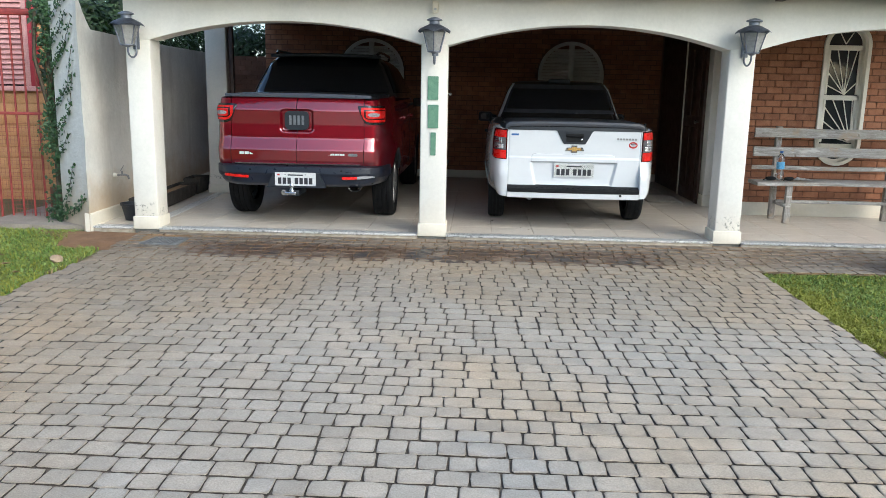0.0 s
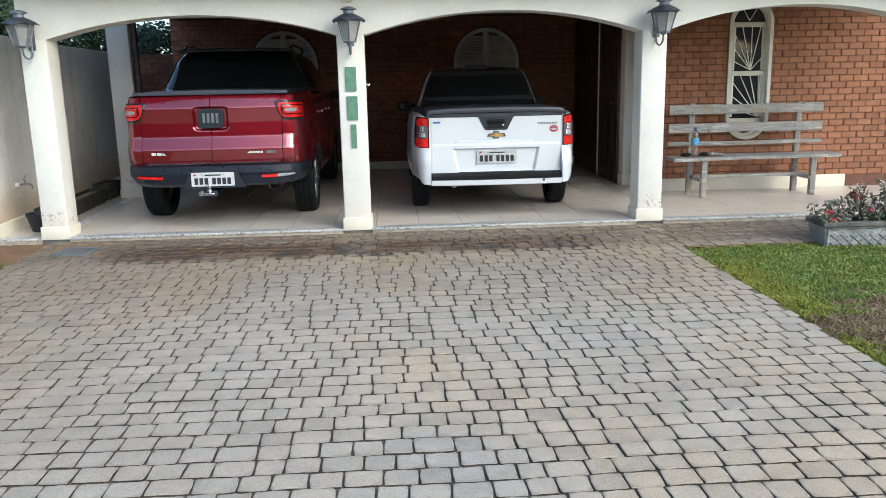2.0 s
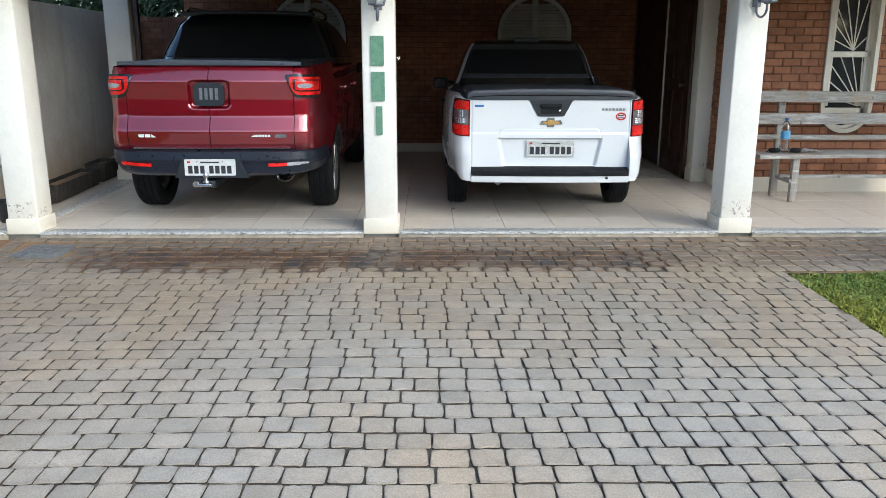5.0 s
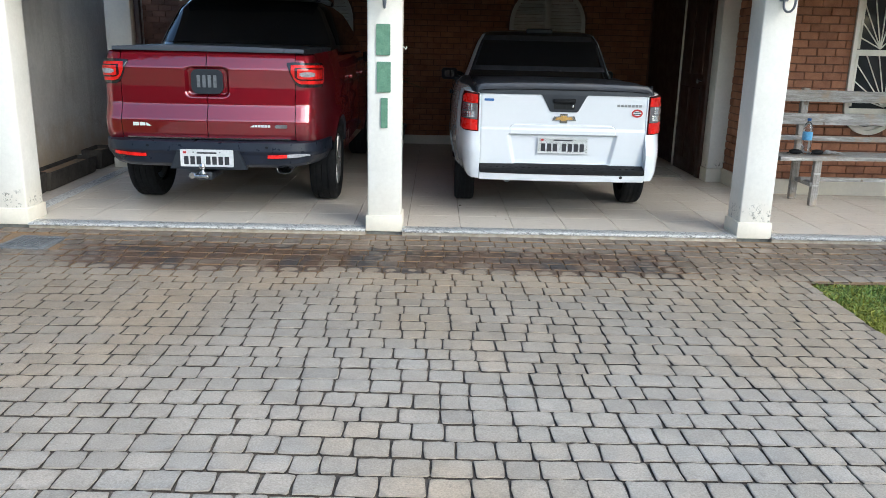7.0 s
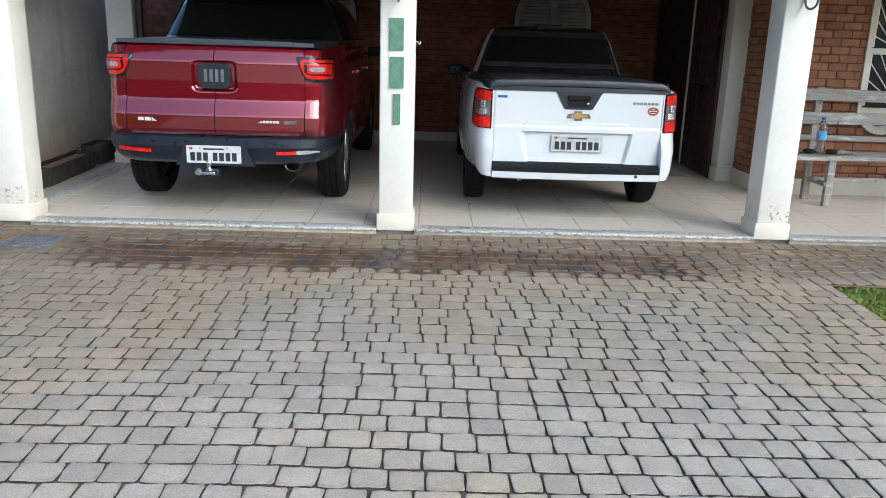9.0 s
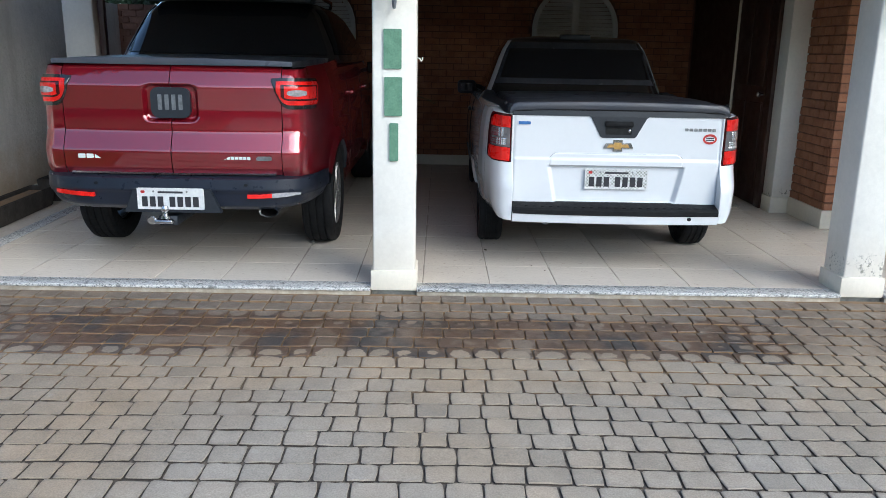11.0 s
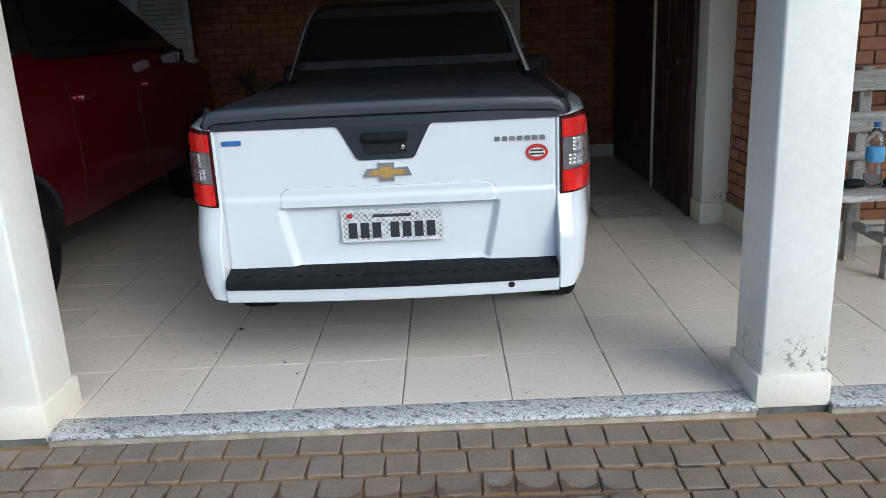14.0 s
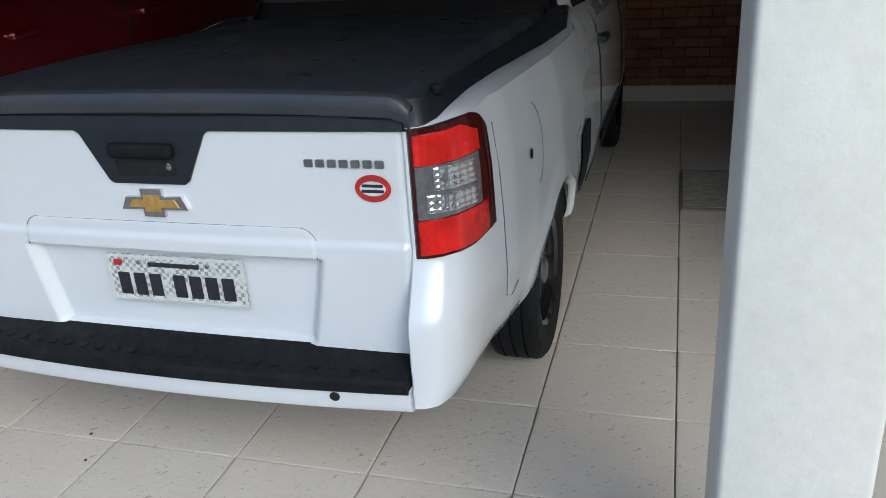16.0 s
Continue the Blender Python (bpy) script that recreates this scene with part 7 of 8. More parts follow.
# neighbouring house: block wall and a red-framed louvred window
nb = thing("neighbour_house", "orange brick house wall with a red-framed louvred window", "house", Matrix.Translation((0.36, 0, 0)))
NY = 2.2
NB = part("wall", B(box, -8.0, -5.02, NY + 0.014, NY + 0.2, -0.1, 3.2), M["orange_brick"], nb)
bm = bmesh.new()
box(bm, -0.15, 0.15, -0.0, 0.016, -0.062, 0.062, 0.006)
blk = to_mesh("brick", bm, M["orange_brick"])
WX1, WZ0 = -5.40, 1.32
for j in range(24):
    for i in range(9):
        x, z = -5.2 - 0.31 * i - (0.155 if j % 2 else 0), -0.03 + 0.134 * j
        if x + 0.15 > -5.03 or (x + 0.08 < WX1 + 0.1 and z > WZ0 - 0.07):
            continue
        o = new("brick", blk)
        o.parent = NB
        o.matrix_basis = Matrix.Translation((x, NY, z))
W2 = new("window")
W2.parent = nb
part("window_frame", B(box, WX1, WX1 + 0.1, NY - 0.05, NY + 0.014, WZ0, 2.9, 0.006), M["frame_red"], W2)
part("window_sill", B(box, -7.0, WX1 + 0.1, NY - 0.06, NY + 0.014, WZ0 - 0.06, WZ0, 0.006), M["pink_paint"], W2)
part("stile", B(box, WX1 - 0.07, WX1 - 0.002, NY - 0.035, NY + 0.0, WZ0 + 0.004, 2.9, 0.004), M["pink_paint"], W2)
part("stile", B(box, WX1 - 0.72, WX1 - 0.62, NY - 0.035, NY + 0.0, WZ0 + 0.004, 2.9, 0.004), M["pink_paint"], W2)
for k in range(26):
    bm = bmesh.new()
    box(bm, WX1 - 1.4, WX1 - 0.07, -0.005, 0.005, -0.034, 0.034, 0.002, 1)
    o = part("slat", bm, M["pink_paint"], W2)
    o.matrix_basis = Matrix.Translation((0, NY - 0.016, WZ0 + 0.05 + 0.06 * k)) @ Matrix.Rotation(radians(-32), 4, "X")
part("backing", B(box, WX1 - 1.4, WX1 - 0.02, NY + 0.004, NY + 0.012, WZ0, 2.9), M["dark"], W2)

# ---- concrete flower box ----
fb = thing("flower_box", "mossy concrete flower box with diamond pattern and red flowers", "planter", Matrix.Translation((3.955, -1.04, ground_z(-1.0) - 0.03)) @ Matrix.Rotation(radians(-3), 4, "Z"))
LN, DP, HT = 1.25, 0.285, 0.215
# sides lean out towards the rim
bm = bmesh.new()
rings = []
for grow, z in ((0.0, 0.0), (0.004, 0.10), (0.010, HT - 0.035)):
    rings.append([bm.verts.new(p) for p in ((-grow, -grow, z), (LN + grow, -grow, z), (LN + grow, DP + grow, z), (-grow, DP + grow, z))])
inner = [bm.verts.new((x, y, HT - 0.035)) for x, y in ((0.045, 0.045), (LN - 0.045, 0.045), (LN - 0.045, DP - 0.045), (0.045, DP - 0.045))]
for p, q in list(zip(rings, rings[1:])) + [(rings[-1], inner)]:
    for k in range(4):
        bm.faces.new((p[k], p[(k + 1) % 4], q[(k + 1) % 4], q[k]))
part("box_body", bm, M["pale_concrete"], fb, "pale weathered concrete sides")
bm = bmesh.new()
for x0, x1, y0, y1 in ((-0.03, LN + 0.03, -0.03, 0.035), (-0.03, LN + 0.03, DP - 0.035, DP + 0.03), (-0.03, 0.035, 0.037, DP - 0.037), (LN - 0.035, LN + 0.03, 0.037, DP - 0.037)):
    box(bm, x0, x1, y0, y1, HT - 0.04, HT, 0.010, 3)
part("box_rim", bm, M["concrete"], fb, "dark mossy concrete rim")
# scalloped moulding under the rim
bm = bmesh.new()
prev = None
for k in range(101):
    x = LN * k / 100
    zb = HT - 0.058 + 0.007 * math.cos(x * 2 * math.pi / 0.16)
    row = [bm.verts.new((x, y, z)) for y, z in ((-0.008, zb), (-0.020, zb + 0.003), (-0.020, HT - 0.038))]
    if prev:
        for q in range(2):
            bm.faces.new((prev[q], row[q], row[q + 1], prev[q + 1]))
    prev = row
part("moulding", bm, M["concrete"], fb)
for k in range(14):
    for j in range(3):
        x, z = 0.075 + k * 0.082 + 0.041 * (j % 2), 0.038 + 0.034 * j
        if x > LN - 0.07:
            continue
        bm = bmesh.new()
        out = [bm.verts.new((x + a * 0.039, -0.006, z + c * 0.032)) for a, c in ((-1, 0), (0, -1), (1, 0), (0, 1))]
        tip = [bm.verts.new((x + a * 0.027, -0.016, z + c * 0.022)) for a, c in ((-1, 0), (0, -1), (1, 0), (0, 1))]
        bm.faces.new(tip)
        for q in range(4):
            bm.faces.new((out[q], out[(q + 1) % 4], tip[(q + 1) % 4], tip[q]))
        part("diamond", bm, M["pale_concrete"], fb)
for x in (0.018, LN - 0.018):
    part("corner_bead", B(tube, (x, -0.006, 0.0), (x, -0.010, HT - 0.06), 0.012, None, 10), M["pale_concrete"], fb)
part("soil", B(box, 0.047, LN - 0.047, 0.047, DP - 0.047, 0.02, HT - 0.05), M["earth"], fb)
bm = bmesh.new()
spots, low_spots, petals, pale, r = [], [], [], [], random.Random(17)
for k in range(78):
    x, y = r.uniform(-0.04, LN), r.uniform(0.02, DP)
    b = Vector((min(max(x, 0.07), LN - 0.07), min(max(y, 0.07), DP - 0.07), HT - 0.06))
    h = r.uniform(0.12, 0.33) * (0.65 + 0.45 * step(x, 0.05, 0.35))
    lean = Vector((r.uniform(-0.035, 0.03), r.uniform(-0.04, 0.03), 0))
    for q in range(4):
        e = b + lean + Vector((r.uniform(-0.02, 0.02), r.uniform(-0.02, 0.02), h / 4))
        tube(bm, b, e, 0.0035, 0.003, 5)
        for _ in range(7 if q else 2):
            spots.append((e + Vector((r.uniform(-0.04, 0.04), r.uniform(-0.04, 0.04), r.uniform(-0.03, 0.03))), Vector((r.uniform(-0.5, 0.5), -0.5, 0.8))))
        b = e
    if k % 6 == 0:
        for _ in range(7):
            pale.append((b + Vector((r.uniform(-0.04, 0.04), r.uniform(-0.03, 0.03), r.uniform(-0.03, 0.03))), Vector((0, -0.6, 0.7))))
for x, y, z, n in ((0.03, -0.03, 0.07, 9), (0.06, -0.05, 0.03, 8), (0.12, -0.04, 0.0, 8), (0.26, 0.06, 0.22, 10), (0.33, 0.08, 0.20, 10), (0.40, 0.02, 0.08, 5), (0.62, 0.05, 0.27, 9), (0.56, 0.0, 0.11, 6), (0.72, -0.03, 0.06, 8), (0.9, 0.04, 0.16, 9), (1.05, 0.0, 0.08, 8)):
    for _ in range(n):
        petals.append((Vector((x, y + 0.06, HT + z)) + Vector((r.uniform(-0.026, 0.026), r.uniform(-0.02, 0.02), r.uniform(-0.022, 0.022))), Vector((0, -0.7, 0.6))))
for k in range(110):
    low_spots.append((Vector((r.uniform(0.42, 0.95), r.uniform(-0.01, 0.10), HT + r.uniform(0.0, 0.05))), Vector((0, -0.5, 0.8))))
tagged(part("flower_stem", bm, M["stem"], fb), kind="stuff")
leaves("foliage", fb, spots, 0.042, "grey_leaf", 31)
leaves("low_foliage", fb, low_spots, 0.035, "ivy", 35)
leaves("flowers", fb, petals, 0.042, "petal", 32, 0.0)
leaves("pale_flowers", fb, pale, 0.035, "pale_petal", 33, 0.0)


# ---- lawns ----
def lawn(name, label, inside, x0, x1, y0, y1, count, seed, dry, yellow):
    r = np.random.default_rng(seed)
    V, F, D, DF, Y, YF = [], [], [], [], [], []
    g = thing(name, label, "lawn", kind="stuff")
    pts = np.column_stack([r.uniform(x0, x1, count), r.uniform(y0, y1, count)])
    for x, y in pts:
        if not inside(x, y):
            continue
        d = dry(x, y) + 0.35 * noise.noise(Vector((x * 1.7, y * 1.7, seed))) + 0.5 * noise.noise(Vector((x * 9, y * 9, seed)))
        h = r.uniform(0.0, 0.03) * (0.7 + 0.9 * noise.noise(Vector((x * 6, y * 6, 3)))) * (0.6 if d > 0.5 else 1.0)
        a, b = r.uniform(0, 6.283), r.uniform(-0.03, 0.03)
        w = r.uniform(0.003, 0.0078)
        z = ground_z(y) - 0.05
        dx, dy = w * math.cos(a), w * math.sin(a)
        lx, ly = r.uniform(-0.05, 0.05), r.uniform(-0.05, 0.05)
        T0, T1 = (D, DF) if d > 0.5 else (Y, YF) if yellow(x, y) > r.uniform(0, 1) else (V, F)
        k = len(T0)
        T0 += [(x - dx, y - dy, z), (x + dx, y + dy, z), (x + dx * 0.7 + lx * 0.45, y + dy * 0.7 + ly * 0.45, z + h * 0.65 + 0.03), (x - dx * 0.7 + lx * 0.45, y - dy * 0.7 + ly * 0.45, z + h * 0.65 + 0.03), (x + lx, y + ly, z + h + 0.03)]
        T1 += [(k, k + 1, k + 2, k + 3), (k + 3, k + 2, k + 4)]
    for nm, a, b, m in (("green_blades", V, F, "grass"), ("dry_blades", D, DF, "dry_grass"), ("yellow_blades", Y, YF, "yellow_grass")):
        if a:
            me = bpy.data.meshes.new(nm)
            me.from_pydata(a, [], b)
            me.materials.append(M[m])
            o = new(nm, me)
            o.parent = g
            tagged(o, kind="stuff")


lawn("grass", "short green lawn with a dry brown patch beside the drive", lambda x, y: x > EDGE_R + 0.02 + 0.03 * noise.noise(Vector((y * 4, 1, 0))) and y < KERB + 0.012 + 0.04 * noise.noise(Vector((x * 3, 2, 0))),
     EDGE_R, 6.2, -5.0, KERB + 0.05, 120000, 41, lambda x, y: 1.2 * math.exp(-((x - 3.45) / 0.62) ** 2 - ((y + 3.2) / 0.75) ** 2), lambda x, y: 0.9 * (1 - step(x, EDGE_R + 0.08, EDGE_R + 0.45)) * step(-y, 1.0, 1.9) + 0.3)
lawn("grass", "short yellowish green lawn with dry leaves beside the drive", lambda x, y: x < EDGE_L - 0.02 + 0.03 * noise.noise(Vector((y * 4, 5, 0))) - 0.05 * (y + 2.5) and y < (-0.62 if x > -3.45 else 0.45) + 0.1 * noise.noise(Vector((x * 3, 9, 0))),
     -6.2, -2.6, -4.2, 0.5, 90000, 42, lambda x, y: 0.35 + 0.25 * (-y - 2.2), lambda x, y: 0.25 + 0.3 * step(-y, 1.0, 2.0))
rl = random.Random(12)
for k in range(14):
    bm = bmesh.new()
    s = rl.uniform(0.03, 0.06)
    pts = [(-s, 0, 0.004), (-s * 0.3, s * 0.5, 0.014), (s, s * 0.1, 0.006), (-s * 0.2, -s * 0.45, 0.012), (0, 0, 0.0)]
    v = [bm.verts.new(p) for p in pts]
    for a, b in ((0, 1), (1, 2), (2, 3), (3, 0)):
        bm.faces.new((v[a], v[b], v[4]))
    x, y = rl.uniform(-3.9, -3.0), rl.uniform(-2.6, -0.95)
    bmesh.ops.solidify(bm, geom=bm.faces[:], thickness=0.0008)
    bmesh.ops.transform(bm, matrix=Matrix.Translation((x, y, ground_z(y) - 0.005 + 0.03)) @ Matrix.Rotation(rl.uniform(0, 6), 4, "Z"), verts=bm.verts)
    solid("dry_leaf", bm, M["dry_grass"], "curled dry tan leaf lying on the grass", "leaf", "fallen leaves")


rk = bmesh.new()
bmesh.ops.create_icosphere(rk, subdivisions=2, radius=0.05)
for v in rk.verts:
    v.co *= 1 + 0.35 * noise.noise(v.co * 22)
    v.co.z *= 0.75
bmesh.ops.transform(rk, matrix=Matrix.Translation((-3.06, -1.2, ground_z(-1.2) + 0.005)), verts=rk.verts)
solid("rock", rk, M["rust_rock"], "small rough tan rock lying in the grass", "rock")


# crumbs of dry leaf on the tiles
for k, (x, y, size) in enumerate(((0.582, 0.954, 0.011), (0.866, 0.546, 0.006), (0.938, 0.427, 0.005))):
    bm = bmesh.new()
    bmesh.ops.create_icosphere(bm, subdivisions=2, radius=size)
    for v in bm.verts:
        v.co *= 1 + 0.5 * noise.noise(v.co * (0.9 / size) + Vector((k, 0, 0)))
        v.co.z = max(v.co.z * 0.55, -0.2 * size)
    bmesh.ops.transform(bm, matrix=Matrix.Translation((x, y, 0.2 * size + 0.0005)), verts=bm.verts)
    solid("leaf_crumb", bm, M["stem"], "small crumb of dry brown leaf lying on the tiles", "leaf", "leaf crumbs")


# ---- spiky potted plant by the back wall ----
pl = thing("potted_plant", "dark spiky potted plant standing by the brick wall", "plant", Matrix.Translation((-0.2, 4.85, 0.0)))
bm = bmesh.new()
lathe(bm, [(0.11, 0), (0.12, 0.01), (0.16, 0.27), (0.175, 0.275), (0.175, 0.31), (0.155, 0.31), (0.14, 0.26), (0.1, 0.05)], 24)
part("pot_body", bm, M["concrete"], pl)
part("trunk", B(pipe, [(0, 0, 0.1), (0.01, 0, 0.45), (0.0, 0.01, 0.9)], 0.025, 8), M["stem"], pl)
rp = random.Random(77)
for k in range(30):
    a, up = rp.uniform(0, 6.283), rp.uniform(-0.15, 1.1)
    d = Vector((math.cos(a) * math.cos(up), math.sin(a) * math.cos(up), math.sin(up)))
    side = d.cross(Vector((0, 0, 1))).normalized()
    bm = bmesh.new()
    L0, prev = rp.uniform(0.25, 0.4), None
    for q in range(6):
        f = q / 5
        p = Vector((0, 0, 0.88)) + d * L0 * f + Vector((0, 0, -0.10 * f * f))
        w = 0.014 * (1 - f) + 0.0015
        row = [bm.verts.new(p - side * w), bm.verts.new(p + Vector((0, 0, -0.004))), bm.verts.new(p + side * w)]
        if prev:
            bm.faces.new((prev[0], prev[1], row[1], row[0]))
            bm.faces.new((prev[1], prev[2], row[2], row[1]))
        prev = row
    part("leaf", bm, M["ivy"], pl)


# ---- pieces of the paving, floor and walls ----
def block_mesh(name, sx, sy, sz, material, bevel, seed, wob=0.0, corner=0.0, flank=None):
    """One block, top at z = 0, flat on top, with rounded and slightly uneven edges."""
    r = random.Random(seed)
    bm = bmesh.new()
    rings = ((0.0, -sz), (bevel * 0.25, -bevel * 0.45), (bevel, 0.0), (bevel + 0.004, 0.0))
    around = [(-1, -1, 0, 0), (1, -1, 0, 0), (1, 1, 0, 0), (-1, 1, 0, 0)]
    if corner:
        around = [(-1, -1, 1, 0), (1, -1, -1, 0), (1, -1, 0, 1), (1, 1, 0, -1), (1, 1, -1, 0), (-1, 1, 1, 0), (-1, 1, 0, -1), (-1, -1, 0, 1)]
    jit = [(r.uniform(-wob, wob), r.uniform(-wob, wob), r.uniform(0.5, 1.7) * corner) for _ in around]
    lay = []
    for d, z in rings:
        loop = []
        for (a, b, ca, cb), (ja, jb, c) in zip(around, jit):
            loop.append(bm.verts.new((a * (sx / 2 - d) + ja + ca * c, b * (sy / 2 - d) + jb + cb * c, z)))
        lay.append(loop)
    n = len(around)
    for i, (p, q) in enumerate(zip(lay, lay[1:])):
        for k in range(n):
            bm.faces.new((p[k], p[(k + 1) % n], q[(k + 1) % n], q[k])).material_index = 1 if flank and i == 0 else 0
    bm.faces.new(lay[-1])
    me = to_mesh(name, bm, material, 50)
    if flank:
        me.materials.append(flank)
    return me


def stone_mesh(sx, sy, seed):
    """A hand-cut paving stone: uneven outline with worn corners, flat top at z = 0, earthy flanks darkened for the
    shade in the joints.
    """
    r = random.Random(seed)
    bm = bmesh.new()
    base = [(-0.91, -1), (-0.45, -1.01), (0.0, -1), (0.45, -1.01), (0.91, -1), (0.985, -0.86), (1, 0.0), (0.985, 0.86), (0.91, 1), (0.45, 1.01), (0.0, 1), (-0.45, 1.01), (-0.91, 1), (-0.985, 0.86), (-1, 0.0), (-0.985, -0.86)]
    skew, bow, taper = r.uniform(-0.035, 0.035), r.uniform(-0.003, 0.003), r.uniform(-0.02, 0.02)
    line = []
    for a, b in base:
        x = a * sx / 2 * (1 + taper * b) + r.uniform(-0.003, 0.003)
        y = b * sy / 2 + r.uniform(-0.003, 0.003) + bow * (1 - a * a)
        line.append((x + skew * y, y))
    lay = []
    for k, z in ((0.0, -0.04), (0.0006, -0.004), (0.0016, -0.0012), (0.004, 0.0)):
        lay.append([bm.verts.new((x * (1 - 2 * k / sx), y * (1 - 2 * k / sy), z + (r.uniform(-0.0009, 0.0009) if z == 0 else 0))) for x, y in line])
    n = len(line)
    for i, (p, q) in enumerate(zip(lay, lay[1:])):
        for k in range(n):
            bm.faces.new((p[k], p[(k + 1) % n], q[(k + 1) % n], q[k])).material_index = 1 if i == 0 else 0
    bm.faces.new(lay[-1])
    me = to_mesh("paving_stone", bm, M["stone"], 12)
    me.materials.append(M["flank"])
    spot = me.attributes.new("spot", "FLOAT_VECTOR", "POINT")
    tag = r.uniform(0, 1)
    spot.data.foreach_set("vector", [c for v in me.vertices for c in (2 * v.co.x / sx, 2 * v.co.y / sy, tag)])
    return me


def stone_rows():
    """Places and sizes of the paving stones, row by row from the threshold outwards."""
    r = random.Random(11)
    y, j = -0.030, 0
    while y > -13.8:
        pitch = r.uniform(0.116, 0.134)
        yc = y - pitch / 2
        x = EDGE_L + r.uniform(-0.03, 0.06)
        right = EDGE_R if yc < KERB + 0.06 else 7.9
        while x < right - 0.05:
            w = min(r.choice((r.uniform(0.104, 0.142), r.uniform(0.115, 0.172))), max(right - x, 0.07))
            wave = 0.011 * math.sin(x * 1.7 + j * 0.12) + 0.004 * math.sin(x * 4.1 + j * 0.4)
            slope = 0.0187 * math.cos(x * 1.7 + j * 0.12) + 0.0164 * math.cos(x * 4.1 + j * 0.4)
            yield x + w / 2, yc + wave + r.uniform(-0.003, 0.003), w, pitch, slope
            x += w
        y -= pitch
        j += 1


STONE_W = [0.11, 0.127, 0.145, 0.164]
stone_kinds = [[stone_mesh(w - 0.0054, 0.125 - 0.0115, 31 * i + s) for s in range(9)] for i, w in enumerate(STONE_W)]
rest_v, rest_f, rest_m, rest_s = [], [], [], []
near_count = 0
rs = random.Random(3)
for x, y, w, pitch, slope in stone_rows():
    if -2.66 < x < -2.28 and -0.55 < y < -0.19:
        continue
    kind = stone_kinds[min(range(4), key=lambda i: abs(STONE_W[i] - w))][rs.randrange(9)]
    kw = STONE_W[min(range(4), key=lambda i: abs(STONE_W[i] - w))]
    tilt = Euler((rs.uniform(-0.006, 0.006) + 0.012, rs.uniform(-0.006, 0.006), slope * 0.7 + rs.uniform(-0.016, 0.016)))
    m = Matrix.LocRotScale(Vector((x, y, ground_z(y) + rs.uniform(-0.0012, 0.0012))), tilt, Vector(((w - 0.0054) / (kw - 0.0054), (pitch - 0.0115) / 0.1135, 1)))
    if near_count < 300 and y > -1.35 and -0.6 < x < 3.6:
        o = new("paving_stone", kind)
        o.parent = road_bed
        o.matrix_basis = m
        near_count += 1
    else:
        base = len(rest_v)
        rest_v += [m @ v.co for v in kind.vertices]
        rest_f += [tuple(base + i for i in p.vertices) for p in kind.polygons]
        rest_m += [p.material_index for p in kind.polygons]
        rest_s += [c for d in kind.attributes["spot"].data for c in (d.vector[0], d.vector[1], d.vector[2])]
me = bpy.data.meshes.new("paving_stones")
me.from_pydata(rest_v, [], rest_f)
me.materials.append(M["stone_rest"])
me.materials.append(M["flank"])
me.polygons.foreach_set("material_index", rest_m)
me.attributes.new("spot", "FLOAT_VECTOR", "POINT").data.foreach_set("vector", rest_s)
me.shade_smooth()
me.set_sharp_from_angle(angle=radians(12))
o = new("paving_stones", me)
o.parent = road_bed
tagged(o, "weathered grey paving stones laid in uneven rows", kind="stuff")

# floor tiles
T = 0.41
tile_kind = block_mesh("floor_tile", T - 0.004, T - 0.004, 0.012, M["tile"], 0.002, 1)
half = {}
for i in range(-17, 10):
    for j in range(14):
        x0, y0 = 2.203 + i * T, 0.118 + j * T
        x1, y1 = x0 + T, min(y0 + T, BACK_Y)
        if x0 > 5.9 or x1 < -4.3 or y1 - y0 < 0.05:
            continue
        if x0 > 3.2 and y0 > 1.9:
            continue
        if x1 < WALL_LINE[0][0] + 0.02 - 0.06 * y0:
            continue
        o = new("floor_tile", tile_kind)
        o.parent = slab
        o.matrix_basis = Matrix.LocRotScale(Vector(((x0 + x1) / 2, (y0 + y1) / 2, 0.0)), Euler((0, 0, 0)), Vector((1, (y1 - y0 - 0.005) / (T - 0.005), 1)))


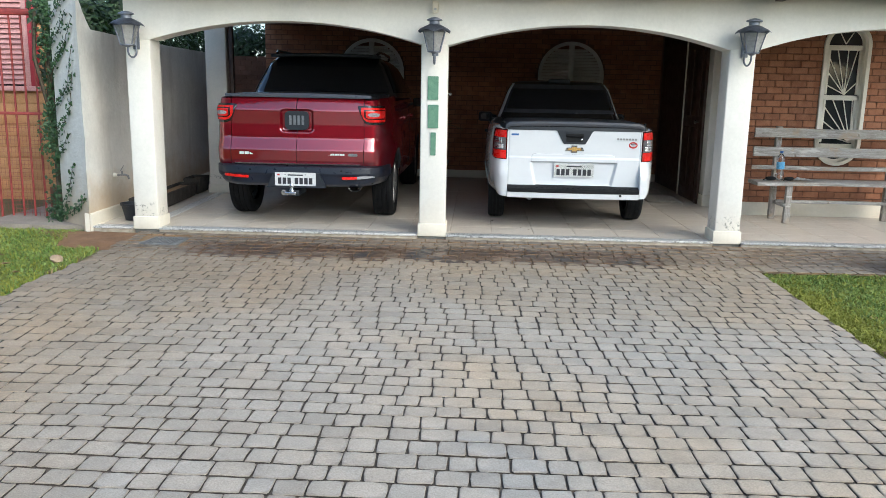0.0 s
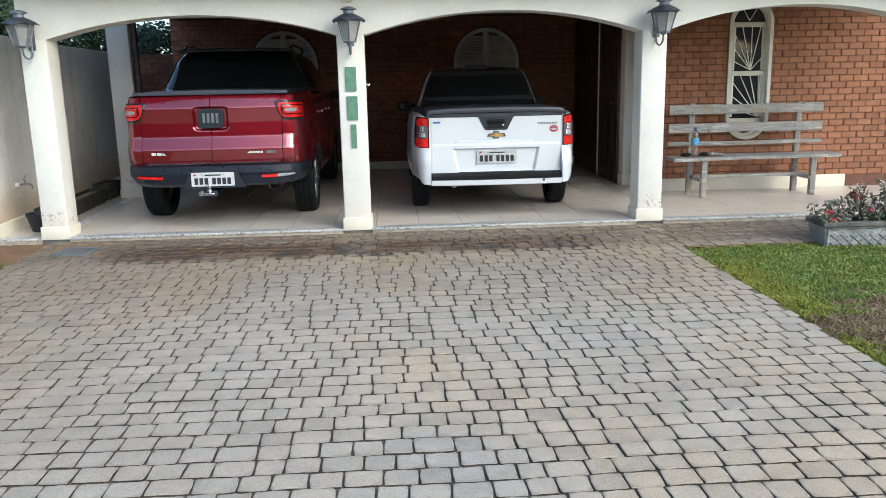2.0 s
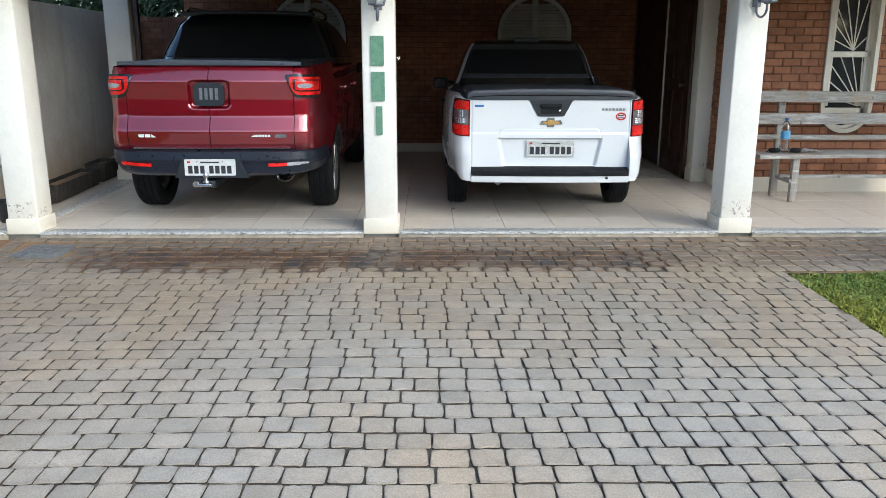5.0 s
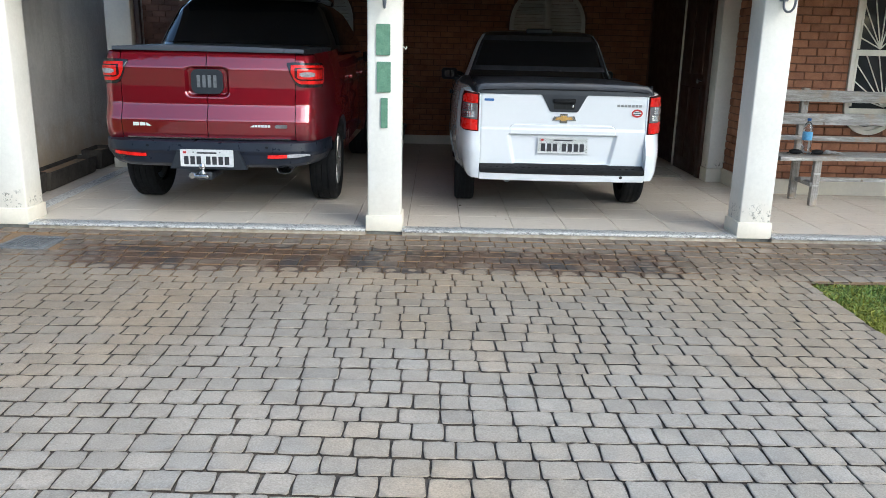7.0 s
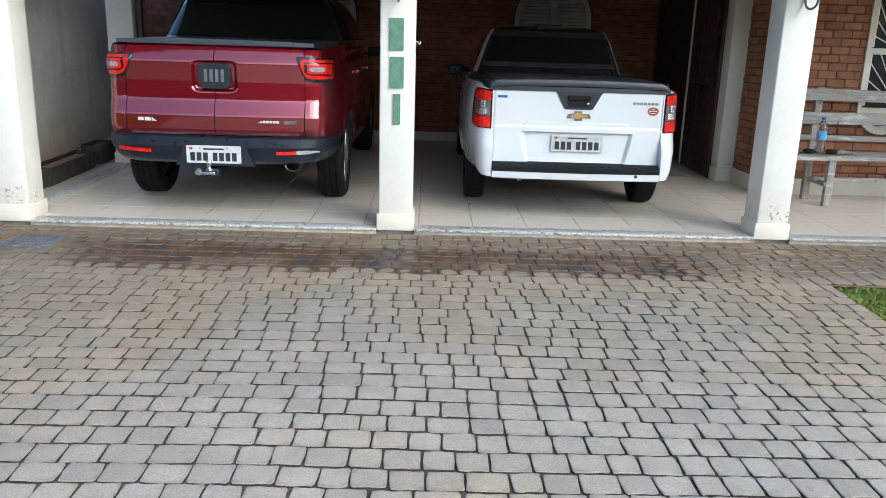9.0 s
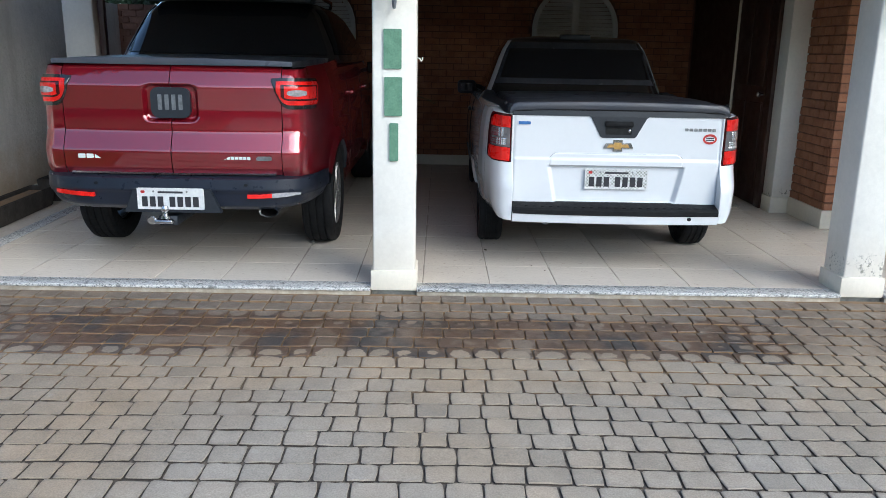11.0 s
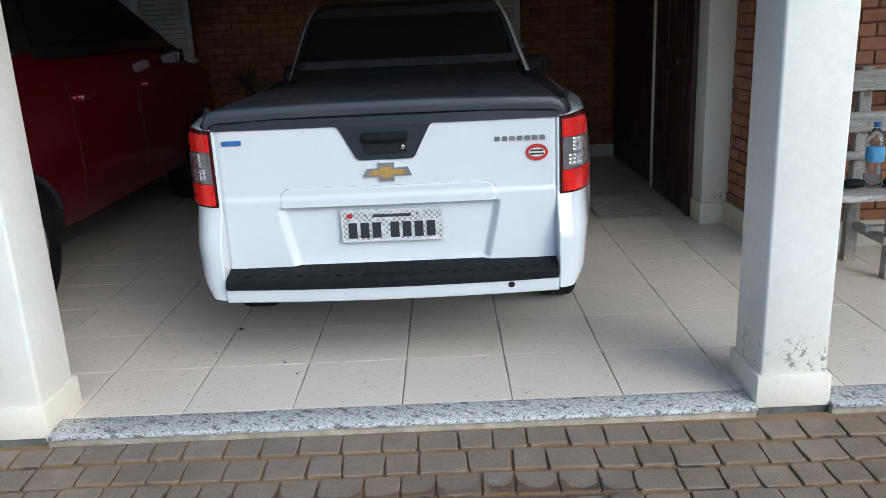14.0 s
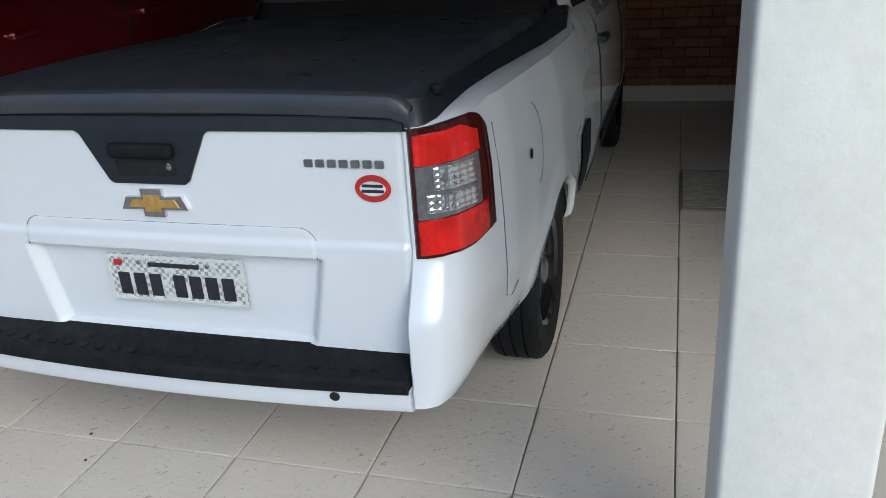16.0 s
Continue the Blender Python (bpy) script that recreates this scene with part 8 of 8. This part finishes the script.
# bricks
def brick_wall(owner, place, width, height, gaps, near, seed, h0=0.0, stuff=("brick", "brick_rest")):
    """Bricks in running bond over width x height; place(u, v) gives the pose of a brick centre, gaps(v) the stretches of a row that openings cut out."""
    r = random.Random(seed)
    kinds = [block_mesh("brick", BW - 0.009, BH - 0.009, 0.03, M[stuff[0]], 0.003, seed + k, 0.003) for k in range(4)]
    count = 0
    fs, vsx = [], []
    j = 0
    z = h0 + BH / 2
    while z < height:
        u = -BW / 2 if j % 2 else 0.0
        while u < width:
            pieces = [(max(u, 0.0), min(u + BW, width))]
            for g0, g1 in gaps(z):
                pieces = [q for a, b in pieces for q in ((a, min(b, g0)), (max(a, g1), b))]
            for a, b in pieces:
                if b - a < 0.03:
                    continue
                k = kinds[r.randrange(4)]
                m = place((a + b) / 2, z) @ Matrix.Translation((0, 0, r.uniform(-0.003, 0.004))) @ Matrix.Rotation(r.uniform(-0.012, 0.012) * (b - a) / BW, 4, "Z") @ Matrix.Diagonal(((b - a - 0.009) / (BW - 0.009), 1, 1, 1))
                if count < 300 and near((a + b) / 2, z):
                    o = new("brick", k)
                    o.parent = owner
                    o.matrix_basis = m
                    count += 1
                else:
                    base = len(vsx)
                    vsx += [m @ q.co for q in k.vertices]
                    fs += [tuple(base + i for i in p.vertices) for p in k.polygons]
            u += BW
        z += BH
        j += 1
    if vsx:
        me = bpy.data.meshes.new("bricks")
        me.from_pydata(vsx, [], fs)
        me.materials.append(M[stuff[1]])
        o = new("bricks", me)
        o.parent = owner
        tagged(o, "red bricks in running bond", kind="stuff")


def round_gap(centre, r, z, low, high):
    """The stretch that an opening with round ends cuts from the row at height z."""
    over = max(z - high, low - z, 0.0)
    over = max(over - 0.3 * BH, 0.0)
    return [(centre - math.sqrt(r * r - over * over), centre + math.sqrt(r * r - over * over))] if over < r else []


FACE = Matrix.Rotation(radians(90), 4, "X")
brick_wall(wall_porch, lambda u, z: Matrix.Translation((SIDE_X + u, FRONT_Y, z)) @ FACE, 4.0, 2.36, lambda z: round_gap(wx - SIDE_X, hw + 0.03, z, zl, zu), lambda u, z: u < 2.6 and z < 2.3, 100, 0.14)
brick_wall(wall_side, lambda u, z: Matrix.Translation((SIDE_X, 2.52 - u, z)) @ Matrix.Rotation(radians(-90), 4, "Z") @ FACE, 2.52 - FRONT_Y - 0.03, 2.36, lambda z: [], lambda u, z: True, 200, 0.14)


brick_wall(wall_back, lambda u, z: Matrix.Translation((-2.98 + u, BACK_Y, z)) @ FACE, 6.22, 2.36, lambda z: [g for c in SHUTTERS if z > SHUT_Z for g in round_gap(c + 2.98, SHUT_R + 0.015, z, SHUT_Z, SPRING)], lambda u, z: u < 2.6 and z > 0.9, 300, 0.11)
brick_wall(wall_garden, lambda u, z: Matrix.Translation((-4.38 + u, 5.355, z)) @ FACE, 1.39, 1.82, lambda z: [], lambda u, z: z > 1.0, 400, 0.0, ("dark_brick", "dark_brick"))
